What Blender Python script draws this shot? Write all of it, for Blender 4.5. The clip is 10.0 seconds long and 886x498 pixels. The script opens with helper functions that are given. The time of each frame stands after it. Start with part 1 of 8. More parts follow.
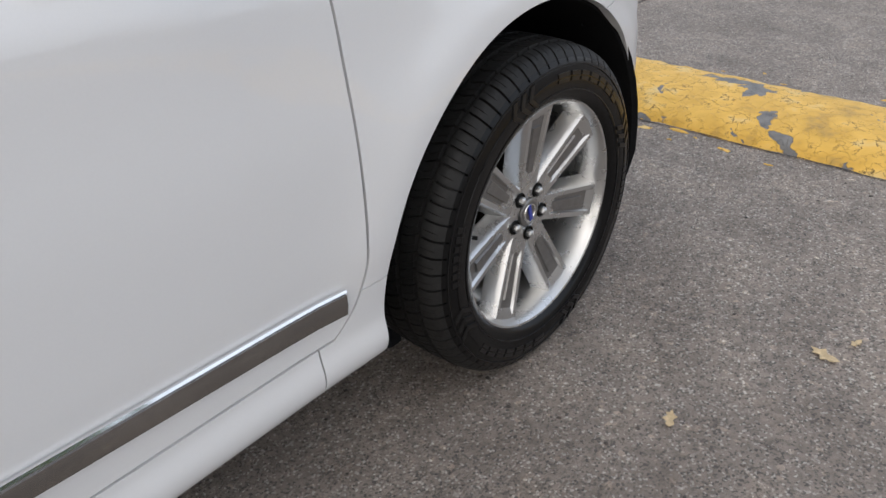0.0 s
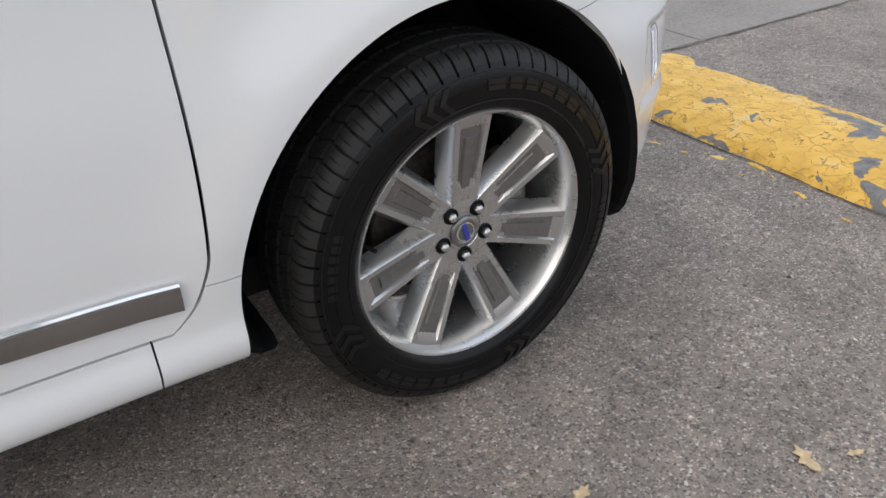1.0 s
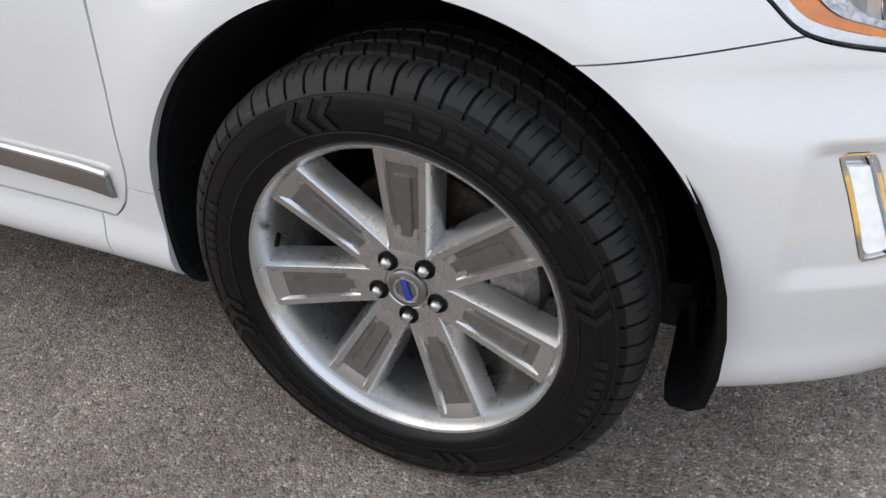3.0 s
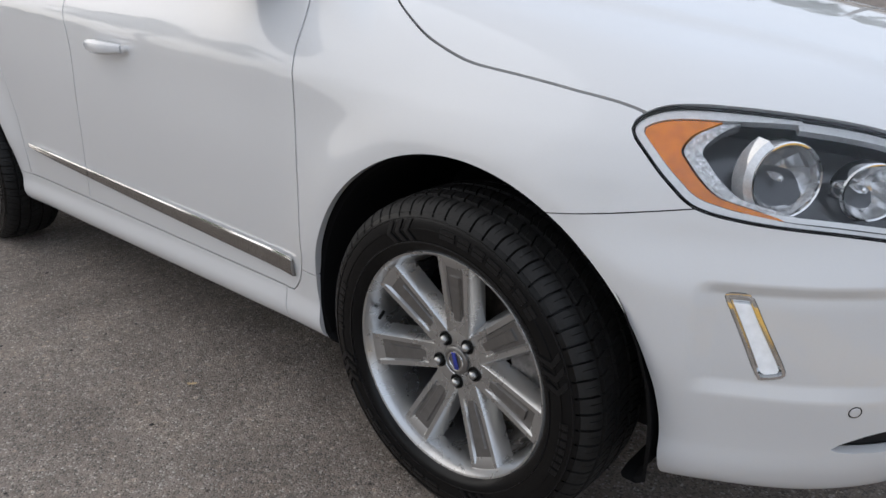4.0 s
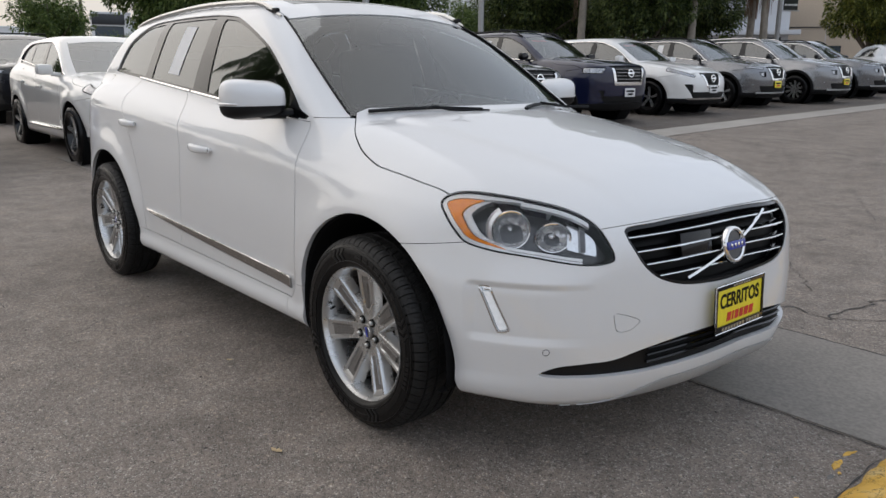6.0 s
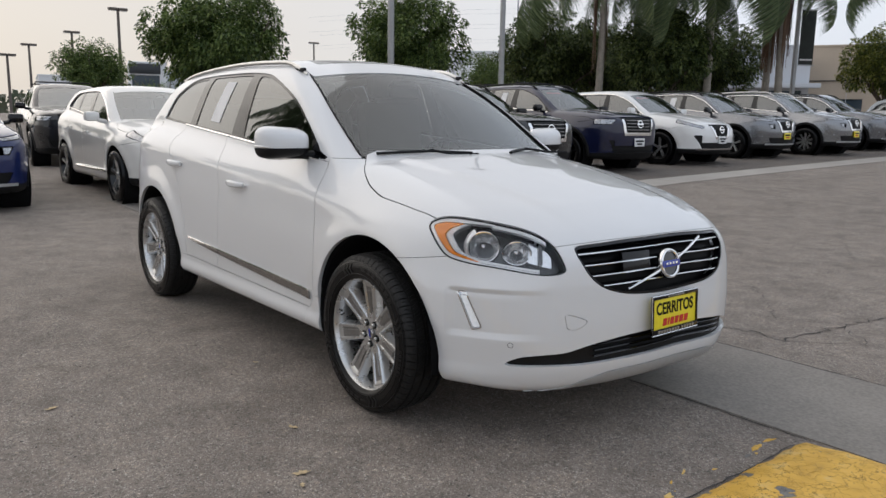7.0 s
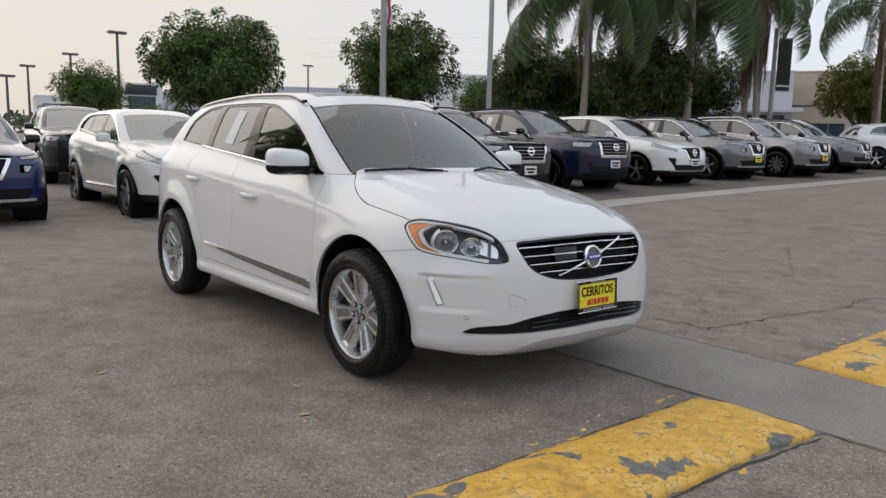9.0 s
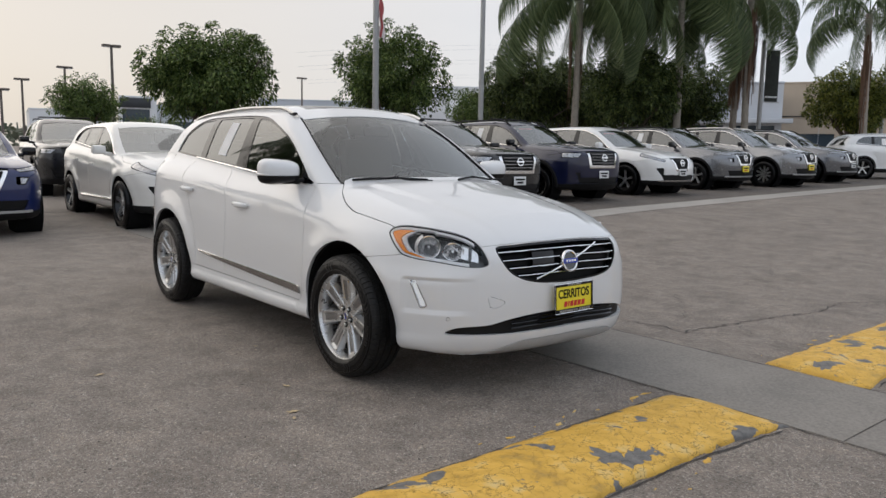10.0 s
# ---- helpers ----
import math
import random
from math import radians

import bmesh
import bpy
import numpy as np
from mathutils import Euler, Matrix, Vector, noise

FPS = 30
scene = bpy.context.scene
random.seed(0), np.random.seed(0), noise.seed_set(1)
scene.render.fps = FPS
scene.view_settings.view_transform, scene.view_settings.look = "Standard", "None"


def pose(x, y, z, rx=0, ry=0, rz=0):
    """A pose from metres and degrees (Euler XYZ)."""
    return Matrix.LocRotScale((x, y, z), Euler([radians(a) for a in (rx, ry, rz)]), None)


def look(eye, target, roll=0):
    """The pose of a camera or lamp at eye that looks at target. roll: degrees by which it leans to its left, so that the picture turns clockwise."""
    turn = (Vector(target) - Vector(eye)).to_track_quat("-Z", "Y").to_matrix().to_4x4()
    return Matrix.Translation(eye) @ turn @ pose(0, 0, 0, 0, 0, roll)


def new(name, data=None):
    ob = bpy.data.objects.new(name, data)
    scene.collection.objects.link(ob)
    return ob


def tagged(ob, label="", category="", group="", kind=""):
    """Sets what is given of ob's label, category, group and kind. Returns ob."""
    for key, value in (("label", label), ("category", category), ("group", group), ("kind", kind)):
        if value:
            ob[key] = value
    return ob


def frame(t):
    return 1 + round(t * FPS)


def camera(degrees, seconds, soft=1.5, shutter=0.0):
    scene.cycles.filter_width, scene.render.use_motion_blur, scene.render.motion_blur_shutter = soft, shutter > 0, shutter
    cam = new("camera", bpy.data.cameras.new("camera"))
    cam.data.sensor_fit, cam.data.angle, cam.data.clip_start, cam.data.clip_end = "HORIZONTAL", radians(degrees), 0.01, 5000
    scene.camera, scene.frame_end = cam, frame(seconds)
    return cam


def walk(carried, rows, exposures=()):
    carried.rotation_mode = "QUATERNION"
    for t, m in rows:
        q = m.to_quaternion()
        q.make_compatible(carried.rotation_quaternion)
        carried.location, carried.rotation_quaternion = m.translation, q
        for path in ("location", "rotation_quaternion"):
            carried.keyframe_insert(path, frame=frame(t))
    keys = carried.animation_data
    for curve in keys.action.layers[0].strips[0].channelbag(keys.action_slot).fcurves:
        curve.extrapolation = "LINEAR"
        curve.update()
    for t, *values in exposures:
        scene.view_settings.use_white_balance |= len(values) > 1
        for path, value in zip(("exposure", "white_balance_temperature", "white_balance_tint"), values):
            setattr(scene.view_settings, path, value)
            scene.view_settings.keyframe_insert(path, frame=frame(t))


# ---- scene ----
cam = camera(60.4, 10.0)
PATH = [
    (0, (-1.17, -1.718, 1.165), (0.08, -0.572, 0.105), -2.8),
    (0.5, (-0.97, -1.839, 1.127), (0.159, -0.553, 0.091), -2.8),
    (1, (-0.718, -1.92, 1.097), (0.212, -0.498, 0.044), -1.4),
    (1.5, (-0.382, -1.874, 1.084), (0.232, -0.332, -0.032), -1.5),
    (2, (-0.083, -1.84, 1.065), (0.124, -0.24, -0.117), -1.7),
    (2.2, (0.011, -1.807, 1.046), (0.028, -0.2, -0.143), -1.9),
    (3.3, (0.567, -1.707, 1.041), (-0.327, -0.229, 0.033), -1.0),
    (3.5, (0.666, -1.772, 1.066), (-0.373, -0.322, 0.162), -1.0),
    (4, (0.943, -1.958, 1.155), (-0.323, -0.584, 0.442), -1.0),
    (4.5, (1.244, -2.039, 1.224), (-0.15, -0.746, 0.604), -1.0),
    (5, (1.545, -2.17, 1.262), (0.102, -0.9, 0.707), -0.7),
    (5.5, (1.866, -2.332, 1.302), (0.411, -1.053, 0.804), 0.1),
    (5.7, (2.002, -2.367, 1.314), (0.543, -1.09, 0.825), 0.3),
    (6.8, (2.673, -2.666, 1.313), (1.146, -1.425, 0.956), 0.7),
    (7, (2.772, -2.724, 1.321), (1.239, -1.487, 0.98), 0.9),
    (7.5, (3.072, -2.813, 1.305), (1.526, -1.585, 0.988), 0.9),
    (8, (3.299, -2.967, 1.316), (1.752, -1.735, 1.016), 1.1),
    (8.5, (3.42, -3.134, 1.333), (1.882, -1.889, 1.039), 1.3),
    (9, (3.53, -3.195, 1.339), (2.001, -1.937, 1.053), 1.2),
    (9.5, (3.646, -3.236, 1.335), (2.123, -1.969, 1.064), 1.1),
    (10, (3.726, -3.275, 1.333), (2.203, -2.004, 1.077), 1.0),
]
walk(cam, [(t, look(eye, target, roll)) for t, eye, target, roll in PATH],
     [(0, 0.42, 5650, 10), (1, 0.58, 5650, 10), (2, 1.06, 5660, 10), (3.5, 0.54, 5640, 10), (4.5, 0.04, 5550, 10), (5.5, 0.07, 5680, 10), (7.0, 0.06, 5780, 10), (10, 0.06, 5850, 10)])

# ---- world and sun ----
world = bpy.data.worlds.new("overcast_sky")
scene.world = world
world.use_nodes = True
wn, wl = world.node_tree.nodes, world.node_tree.links
wn.clear()
w_out = wn.new("ShaderNodeOutputWorld")
w_bg = wn.new("ShaderNodeBackground")
w_sky = wn.new("ShaderNodeTexSky")
w_sky.sky_type = "NISHITA"
w_sky.sun_disc = False
SUN_FROM = Vector((-15, -5.0, 10.0))
SUN_ELEVATION = math.degrees(math.asin(SUN_FROM.normalized().z))
w_sky.sun_elevation = radians(SUN_ELEVATION)
w_sky.sun_rotation = math.atan2(SUN_FROM.x, SUN_FROM.y)
w_sky.air_density, w_sky.dust_density, w_sky.ozone_density = 1.0, 4.0, 1.0
# a layer of high cloud over the blue, warmer low down
w_co = wn.new("ShaderNodeTexCoord")
w_sep = wn.new("ShaderNodeSeparateXYZ")
wl.new(w_co.outputs["Generated"], w_sep.inputs[0])
w_map = wn.new("ShaderNodeMapping")
w_map.inputs["Scale"].default_value = (2.2, 2.2, 12.0)
wl.new(w_co.outputs["Generated"], w_map.inputs[0])
w_noise = wn.new("ShaderNodeTexNoise")
w_noise.inputs["Scale"].default_value, w_noise.inputs["Detail"].default_value = 1.6, 6.0
wl.new(w_map.outputs[0], w_noise.inputs["Vector"])
w_ramp = wn.new("ShaderNodeValToRGB")
w_ramp.color_ramp.elements[0].position, w_ramp.color_ramp.elements[0].color = 0.34, (0.87, 0.89, 0.92, 1)
w_ramp.color_ramp.elements[1].position, w_ramp.color_ramp.elements[1].color = 0.66, (0.97, 0.975, 0.98, 1)
wl.new(w_noise.outputs["Fac"], w_ramp.inputs[0])
w_low = wn.new("ShaderNodeMapRange")
w_low.inputs["From Min"].default_value, w_low.inputs["From Max"].default_value = 0.0, 0.42
w_low.inputs["To Min"].default_value, w_low.inputs["To Max"].default_value = 0.9, 0.0
wl.new(w_sep.outputs["Z"], w_low.inputs["Value"])
w_warm = wn.new("ShaderNodeMixRGB")
w_warm.inputs[2].default_value = (0.90, 0.85, 0.79, 1)
wl.new(w_low.outputs[0], w_warm.inputs[0])
wl.new(w_ramp.outputs[0], w_warm.inputs[1])
w_gain = wn.new("ShaderNodeMixRGB")
w_gain.blend_type = "MULTIPLY"
w_gain.inputs[0].default_value = 1.0
# brighter towards the zenith, as an overcast sky is
w_lift = wn.new("ShaderNodeMapRange")
w_lift.interpolation_type = "SMOOTHSTEP"
w_lift.inputs["From Min"].default_value, w_lift.inputs["From Max"].default_value = 0.05, 0.85
w_lift.inputs["To Min"].default_value, w_lift.inputs["To Max"].default_value = 8.0, 8.0
wl.new(w_sep.outputs["Z"], w_lift.inputs["Value"])
# and round the veiled sun
w_dot = wn.new("ShaderNodeVectorMath")
w_dot.operation = "DOT_PRODUCT"
w_dot.inputs[1].default_value = SUN_FROM.normalized()
wl.new(w_co.outputs["Generated"], w_dot.inputs[0])
w_glow = wn.new("ShaderNodeMapRange")
w_glow.interpolation_type = "SMOOTHSTEP"
w_glow.inputs["From Min"].default_value, w_glow.inputs["From Max"].default_value = 0.80, 1.0
w_glow.inputs["To Min"].default_value, w_glow.inputs["To Max"].default_value = 1.28, 1.42
wl.new(w_dot.outputs["Value"], w_glow.inputs["Value"])
w_mul = wn.new("ShaderNodeMath")
w_mul.operation = "MULTIPLY"
wl.new(w_lift.outputs[0], w_mul.inputs[0])
wl.new(w_glow.outputs[0], w_mul.inputs[1])
wl.new(w_mul.outputs[0], w_gain.inputs[2])
w_near = wn.new("ShaderNodeMapRange")
w_near.inputs["From Min"].default_value, w_near.inputs["From Max"].default_value = 0.25, 0.92
w_near.inputs["To Min"].default_value, w_near.inputs["To Max"].default_value = 0.0, 0.85
wl.new(w_dot.outputs["Value"], w_near.inputs["Value"])
w_gold = wn.new("ShaderNodeMixRGB")
w_gold.inputs[2].default_value = (0.80, 0.64, 0.45, 1)
wl.new(w_near.outputs[0], w_gold.inputs[0])
wl.new(w_warm.outputs[0], w_gold.inputs[1])
wl.new(w_gold.outputs[0], w_gain.inputs[1])
w_mix = wn.new("ShaderNodeMixRGB")
w_mix.inputs[0].default_value = 0.85
wl.new(w_sky.outputs[0], w_mix.inputs[1])
wl.new(w_gain.outputs[0], w_mix.inputs[2])
wl.new(w_mix.outputs[0], w_bg.inputs["Color"])
w_bg.inputs["Strength"].default_value = 0.098
wl.new(w_bg.outputs[0], w_out.inputs[0])

sun = new("sun", bpy.data.lights.new("sun", "SUN"))
sun.data.energy = 0.85
sun.data.angle = radians(88)
sun.data.color = (1.0, 0.94, 0.86)
sun.matrix_world = look(SUN_FROM, (0, 0, 0))


# ---- materials ----
MATS = {}


def surface(name, color, rough=0.5, metal=0.0, coat=0.0, vary=0.08, scale=8.0, fine=90.0, bump=0.0, spec=0.5, emit=None, dark=None, transmission=0.0):
    """A procedural surface: base colour varied at two scales, roughness wear and fine relief."""
    m = bpy.data.materials.new(name)
    m.use_nodes = True
    n, l = m.node_tree.nodes, m.node_tree.links
    b = n["Principled BSDF"]
    b.inputs["Metallic"].default_value = metal
    b.inputs["Coat Weight"].default_value = coat
    b.inputs["Coat Roughness"].default_value = 0.03
    b.inputs["Specular IOR Level"].default_value = spec
    b.inputs["Transmission Weight"].default_value = transmission
    co = n.new("ShaderNodeTexCoord")
    a = n.new("ShaderNodeTexNoise")
    a.inputs["Scale"].default_value, a.inputs["Detail"].default_value = scale, 5
    f = n.new("ShaderNodeTexNoise")
    f.inputs["Scale"].default_value, f.inputs["Detail"].default_value = fine, 3
    for t in (a, f):
        l.new(co.outputs["Object"], t.inputs["Vector"])
    s = n.new("ShaderNodeMath")
    s.operation = "ADD"
    l.new(a.outputs["Fac"], s.inputs[0])
    l.new(f.outputs["Fac"], s.inputs[1])
    r = n.new("ShaderNodeMapRange")
    r.inputs["From Min"].default_value, r.inputs["From Max"].default_value = 0.6, 1.4
    l.new(s.outputs[0], r.inputs["Value"])
    mix = n.new("ShaderNodeMixRGB")
    d = dark or tuple(c * (1 - 2 * vary) for c in color)
    mix.inputs[1].default_value = (*d, 1)
    mix.inputs[2].default_value = (*(min(c * (1 + vary), 1) for c in color), 1)
    l.new(r.outputs[0], mix.inputs[0])
    l.new(mix.outputs[0], b.inputs["Base Color"])
    rr = n.new("ShaderNodeMapRange")
    rr.inputs["To Min"].default_value, rr.inputs["To Max"].default_value = max(rough * 0.85, 0.0), min(rough * 1.15, 1)
    l.new(a.outputs["Fac"], rr.inputs["Value"])
    l.new(rr.outputs[0], b.inputs["Roughness"])
    if bump:
        bp = n.new("ShaderNodeBump")
        bp.inputs["Strength"].default_value, bp.inputs["Distance"].default_value = 0.6, bump
        l.new(f.outputs["Fac"], bp.inputs["Height"])
        l.new(bp.outputs[0], b.inputs["Normal"])
    if emit:
        b.inputs["Emission Color"].default_value = (*emit[:3], 1)
        b.inputs["Emission Strength"].default_value = emit[3]
    MATS[name] = m
    return m


def glass(name, tint, rough=0.0, ior=1.7):
    """A thin pane: tinted see-through with a mirror's sheen that grows at grazing angles."""
    m = bpy.data.materials.new(name)
    m.use_nodes = True
    n, l = m.node_tree.nodes, m.node_tree.links
    n.clear()
    out, mix = n.new("ShaderNodeOutputMaterial"), n.new("ShaderNodeMixShader")
    tr, gl, fr = n.new("ShaderNodeBsdfTransparent"), n.new("ShaderNodeBsdfGlossy"), n.new("ShaderNodeFresnel")
    tr.inputs[0].default_value = (*tint, 1)
    gl.inputs["Roughness"].default_value = rough
    gl.inputs["Color"].default_value = (0.95, 0.97, 0.97, 1)
    fr.inputs["IOR"].default_value = ior
    l.new(fr.outputs[0], mix.inputs[0])
    l.new(tr.outputs[0], mix.inputs[1])
    l.new(gl.outputs[0], mix.inputs[2])
    l.new(mix.outputs[0], out.inputs[0])
    MATS[name] = m
    return m


def ramp_node(n, stops):
    r = n.new("ShaderNodeValToRGB")
    e = r.color_ramp.elements
    while len(e) < len(stops):
        e.new(0.5)
    for el, (p, c) in zip(e, stops):
        el.position, el.color = p, (*c, 1)
    return r


def asphalt(name, tone, warm=1.0):
    """Worn asphalt: bitumen with pale and dark stones, stains and hairline relief."""
    m = bpy.data.materials.new(name)
    m.use_nodes = True
    n, l = m.node_tree.nodes, m.node_tree.links
    b = n["Principled BSDF"]
    g = n.new("ShaderNodeNewGeometry")
    v = n.new("ShaderNodeTexVoronoi")
    v.inputs["Scale"].default_value = 210
    v2 = n.new("ShaderNodeTexVoronoi")
    v2.inputs["Scale"].default_value = 75
    fine = n.new("ShaderNodeTexNoise")
    fine.inputs["Scale"].default_value, fine.inputs["Detail"].default_value = 40, 6
    big = n.new("ShaderNodeTexNoise")
    big.inputs["Scale"].default_value, big.inputs["Detail"].default_value = 1.7, 7
    for t in (v, v2, fine, big):
        l.new(g.outputs["Position"], t.inputs["Vector"])
    sepc = n.new("ShaderNodeSeparateColor")
    l.new(v.outputs["Color"], sepc.inputs[0])
    c1 = tuple(tone * k for k in (0.40, 0.36, 0.315))
    c2 = tuple(tone * k for k in (1.06, 0.895, 0.755))
    c3 = tuple(tone * k for k in (1.9, 1.76, 1.57))
    rs = ramp_node(n, [(0.0, c1), (0.35, c2), (0.86, c2), (0.97, c3)])
    l.new(sepc.outputs[0], rs.inputs[0])
    sep2 = n.new("ShaderNodeSeparateColor")
    l.new(v2.outputs["Color"], sep2.inputs[0])
    r2 = ramp_node(n, [(0.0, (0.72, 0.72, 0.72)), (0.12, (1, 1, 1)), (0.95, (1, 1, 1)), (1.0, (1.5, 1.45, 1.38))])
    l.new(sep2.outputs[0], r2.inputs[0])
    rb = ramp_node(n, [(0.30, (0.82, 0.81, 0.80)), (0.5, (1, 1, 1)), (0.72, (1.12, 1.11, 1.09))])
    l.new(big.outputs["Fac"], rb.inputs[0])
    rf = ramp_node(n, [(0.3, (0.8, 0.8, 0.8)), (0.7, (1.18, 1.18, 1.18))])
    l.new(fine.outputs["Fac"], rf.inputs[0])
    # blotches a hand wide, and sparse dark pits
    mid = n.new("ShaderNodeTexNoise")
    mid.inputs["Scale"].default_value, mid.inputs["Detail"].default_value = 5.5, 8
    l.new(g.outputs["Position"], mid.inputs["Vector"])
    rm = ramp_node(n, [(0.34, (0.82, 0.81, 0.80)), (0.52, (1, 1, 1)), (0.70, (1.14, 1.12, 1.09))])
    l.new(mid.outputs["Fac"], rm.inputs[0])
    pit = n.new("ShaderNodeTexVoronoi")
    pit.inputs["Scale"].default_value = 26
    l.new(g.outputs["Position"], pit.inputs["Vector"])
    sep3 = n.new("ShaderNodeSeparateColor")
    l.new(pit.outputs["Color"], sep3.inputs[0])
    wide = n.new("ShaderNodeMath")
    wide.operation = "MULTIPLY_ADD"
    wide.inputs[1].default_value, wide.inputs[2].default_value = 0.33, 0.0
    l.new(sep3.outputs[0], wide.inputs[0])
    over = n.new("ShaderNodeMath")
    over.operation = "SUBTRACT"
    l.new(pit.outputs["Distance"], over.inputs[0])
    l.new(wide.outputs[0], over.inputs[1])
    rp = ramp_node(n, [(0.0, (0.42, 0.40, 0.38)), (0.05, (1, 1, 1))])
    deep = n.new("ShaderNodeMath")
    deep.operation = "ADD"
    deep.inputs[1].default_value = 0.20
    l.new(over.outputs[0], deep.inputs[0])
    l.new(deep.outputs[0], rp.inputs[0])
    last = rs.outputs[0]
    for r in (r2, rb, rf, rm, rp):
        x = n.new("ShaderNodeMixRGB")
        x.blend_type = "MULTIPLY"
        x.inputs[0].default_value = 1.0
        l.new(last, x.inputs[1])
        l.new(r.outputs[0], x.inputs[2])
        last = x.outputs[0]
    l.new(last, b.inputs["Base Color"])
    b.inputs["Roughness"].default_value = 0.78
    b.inputs["Specular IOR Level"].default_value = 0.5
    bp = n.new("ShaderNodeBump")
    bp.inputs["Strength"].default_value, bp.inputs["Distance"].default_value = 0.8, 0.004
    inv = n.new("ShaderNodeMath")
    inv.operation = "MULTIPLY_ADD"
    inv.inputs[1].default_value, inv.inputs[2].default_value = -1.0, 1.0
    l.new(v.outputs["Distance"], inv.inputs[0])
    add = n.new("ShaderNodeMath")
    add.operation = "ADD"
    l.new(inv.outputs[0], add.inputs[0])
    l.new(fine.outputs["Fac"], add.inputs[1])
    l.new(add.outputs[0], bp.inputs["Height"])
    l.new(bp.outputs[0], b.inputs["Normal"])
    MATS[name] = m
    return m


PAINT_WHITE = surface("white_pearl_paint", (0.68, 0.68, 0.68), 0.45, spec=0.3, coat=1.0, vary=0.01, scale=3, fine=300)
GLOSS_BLACK = surface("gloss_black_trim", (0.004, 0.004, 0.0045), 0.15, spec=0.3, coat=0.25, vary=0.2)
PLASTIC = surface("black_plastic", (0.009, 0.009, 0.0095), 0.55, spec=0.2, vary=0.2, bump=0.0006, fine=500)
LINER = surface("wheel_arch_felt", (0.007, 0.007, 0.0075), 0.95, spec=0.12, vary=0.25, bump=0.002, fine=220)
RUBBER = surface("tyre_rubber", (0.0045, 0.0045, 0.0048), 0.24, spec=0.24, vary=0.22, scale=14, fine=200, bump=0.0004)
TREAD = surface("dusty_tread_rubber", (0.014, 0.0135, 0.013), 0.62, spec=0.3, vary=0.3, scale=18, fine=160, bump=0.0006)
RUBBER_SHINE = surface("dressed_sidewall_rubber", (0.006, 0.006, 0.0065), 0.30, spec=0.38, vary=0.2, scale=14, fine=240, bump=0.0003)
CHROME = surface("chrome", (0.88, 0.88, 0.88), 0.08, metal=1.0, vary=0.03)
SATIN = surface("satin_silver", (0.62, 0.62, 0.61), 0.30, metal=1.0, vary=0.05, scale=30)
ALLOY = surface("silver_alloy_paint", (0.56, 0.56, 0.555), 0.28, metal=0.9, coat=0.25, vary=0.02, scale=25, fine=300)
ALLOY_DARK = surface("grey_alloy_inset", (0.28, 0.275, 0.27), 0.34, metal=0.9, vary=0.08, scale=40)
IRON = surface("brake_iron", (0.10, 0.085, 0.075), 0.55, metal=0.8, vary=0.3, scale=40, bump=0.0005)
CALIPER = surface("cast_caliper", (0.30, 0.29, 0.28), 0.5, metal=0.6, vary=0.25, scale=60, bump=0.0008)
AMBER = surface("amber_reflector", (1.0, 0.27, 0.006), 0.16, coat=0.6, vary=0.22, scale=60, fine=420, bump=0.0008)
LAMP_DARK = surface("dark_lamp_housing", (0.10, 0.102, 0.106), 0.22, metal=0.5, vary=0.12)
LAMP_CLEAR = surface("lamp_reflector_silver", (0.75, 0.76, 0.77), 0.10, metal=1.0, vary=0.06, scale=50)
LAMP_FROST = surface("frosted_lamp_silver", (0.80, 0.80, 0.80), 0.30, metal=0.5, vary=0.08, scale=90, bump=0.0006, fine=300)
LAMP_BOWL = surface("bright_lamp_bowl", (0.92, 0.92, 0.93), 0.16, metal=0.8, vary=0.10, scale=70, fine=240)
LAMP_FLUTED = surface("fluted_lamp_silver", (0.70, 0.70, 0.70), 0.22, metal=0.8, vary=0.35, scale=140, fine=420, bump=0.002)
LIP = surface("satin_silver_lip", (0.50, 0.50, 0.495), 0.34, metal=0.35, vary=0.06, scale=12)
LED = surface("white_led", (0.88, 0.89, 0.90), 0.18, vary=0.06, scale=70, emit=(1, 1, 1, 0.10))
BLUE = surface("blue_enamel", (0.03, 0.045, 0.30), 0.2, coat=0.5, vary=0.1)
DARK_IN = surface("charcoal_interior", (0.035, 0.035, 0.037), 0.7, vary=0.2, scale=20, bump=0.0008)
GREY_IN = surface("grey_upholstery", (0.16, 0.155, 0.15), 0.75, vary=0.15, scale=20, bump=0.001)
TRIM_GREY = surface("brushed_dark_trim", (0.34, 0.325, 0.31), 0.20, metal=0.9, vary=0.10, scale=10)
PLATE_YELLOW = surface("yellow_plate", (0.83, 0.70, 0.02), 0.4, vary=0.05)
INK = surface("black_ink", (0.004, 0.004, 0.004), 0.5, spec=0.15, vary=0.1)
RED = surface("red_ink", (0.55, 0.025, 0.02), 0.4, vary=0.1)
PAPER = surface("white_paper", (0.78, 0.77, 0.76), 0.7, vary=0.04)
LENS_RED = surface("red_tail_lens", (0.40, 0.012, 0.012), 0.15, coat=0.8, vary=0.1)
GLASS_SIDE = glass("tinted_side_glass", (0.12, 0.112, 0.10), ior=2.1)
GLASS_FRONT = glass("windscreen_glass", (0.78, 0.86, 0.85), ior=2.3)
GLASS_LENS = glass("clear_lamp_lens", (0.97, 0.97, 0.97), ior=1.36)
GLASS_DARK = glass("dark_roof_glass", (0.03, 0.03, 0.03))


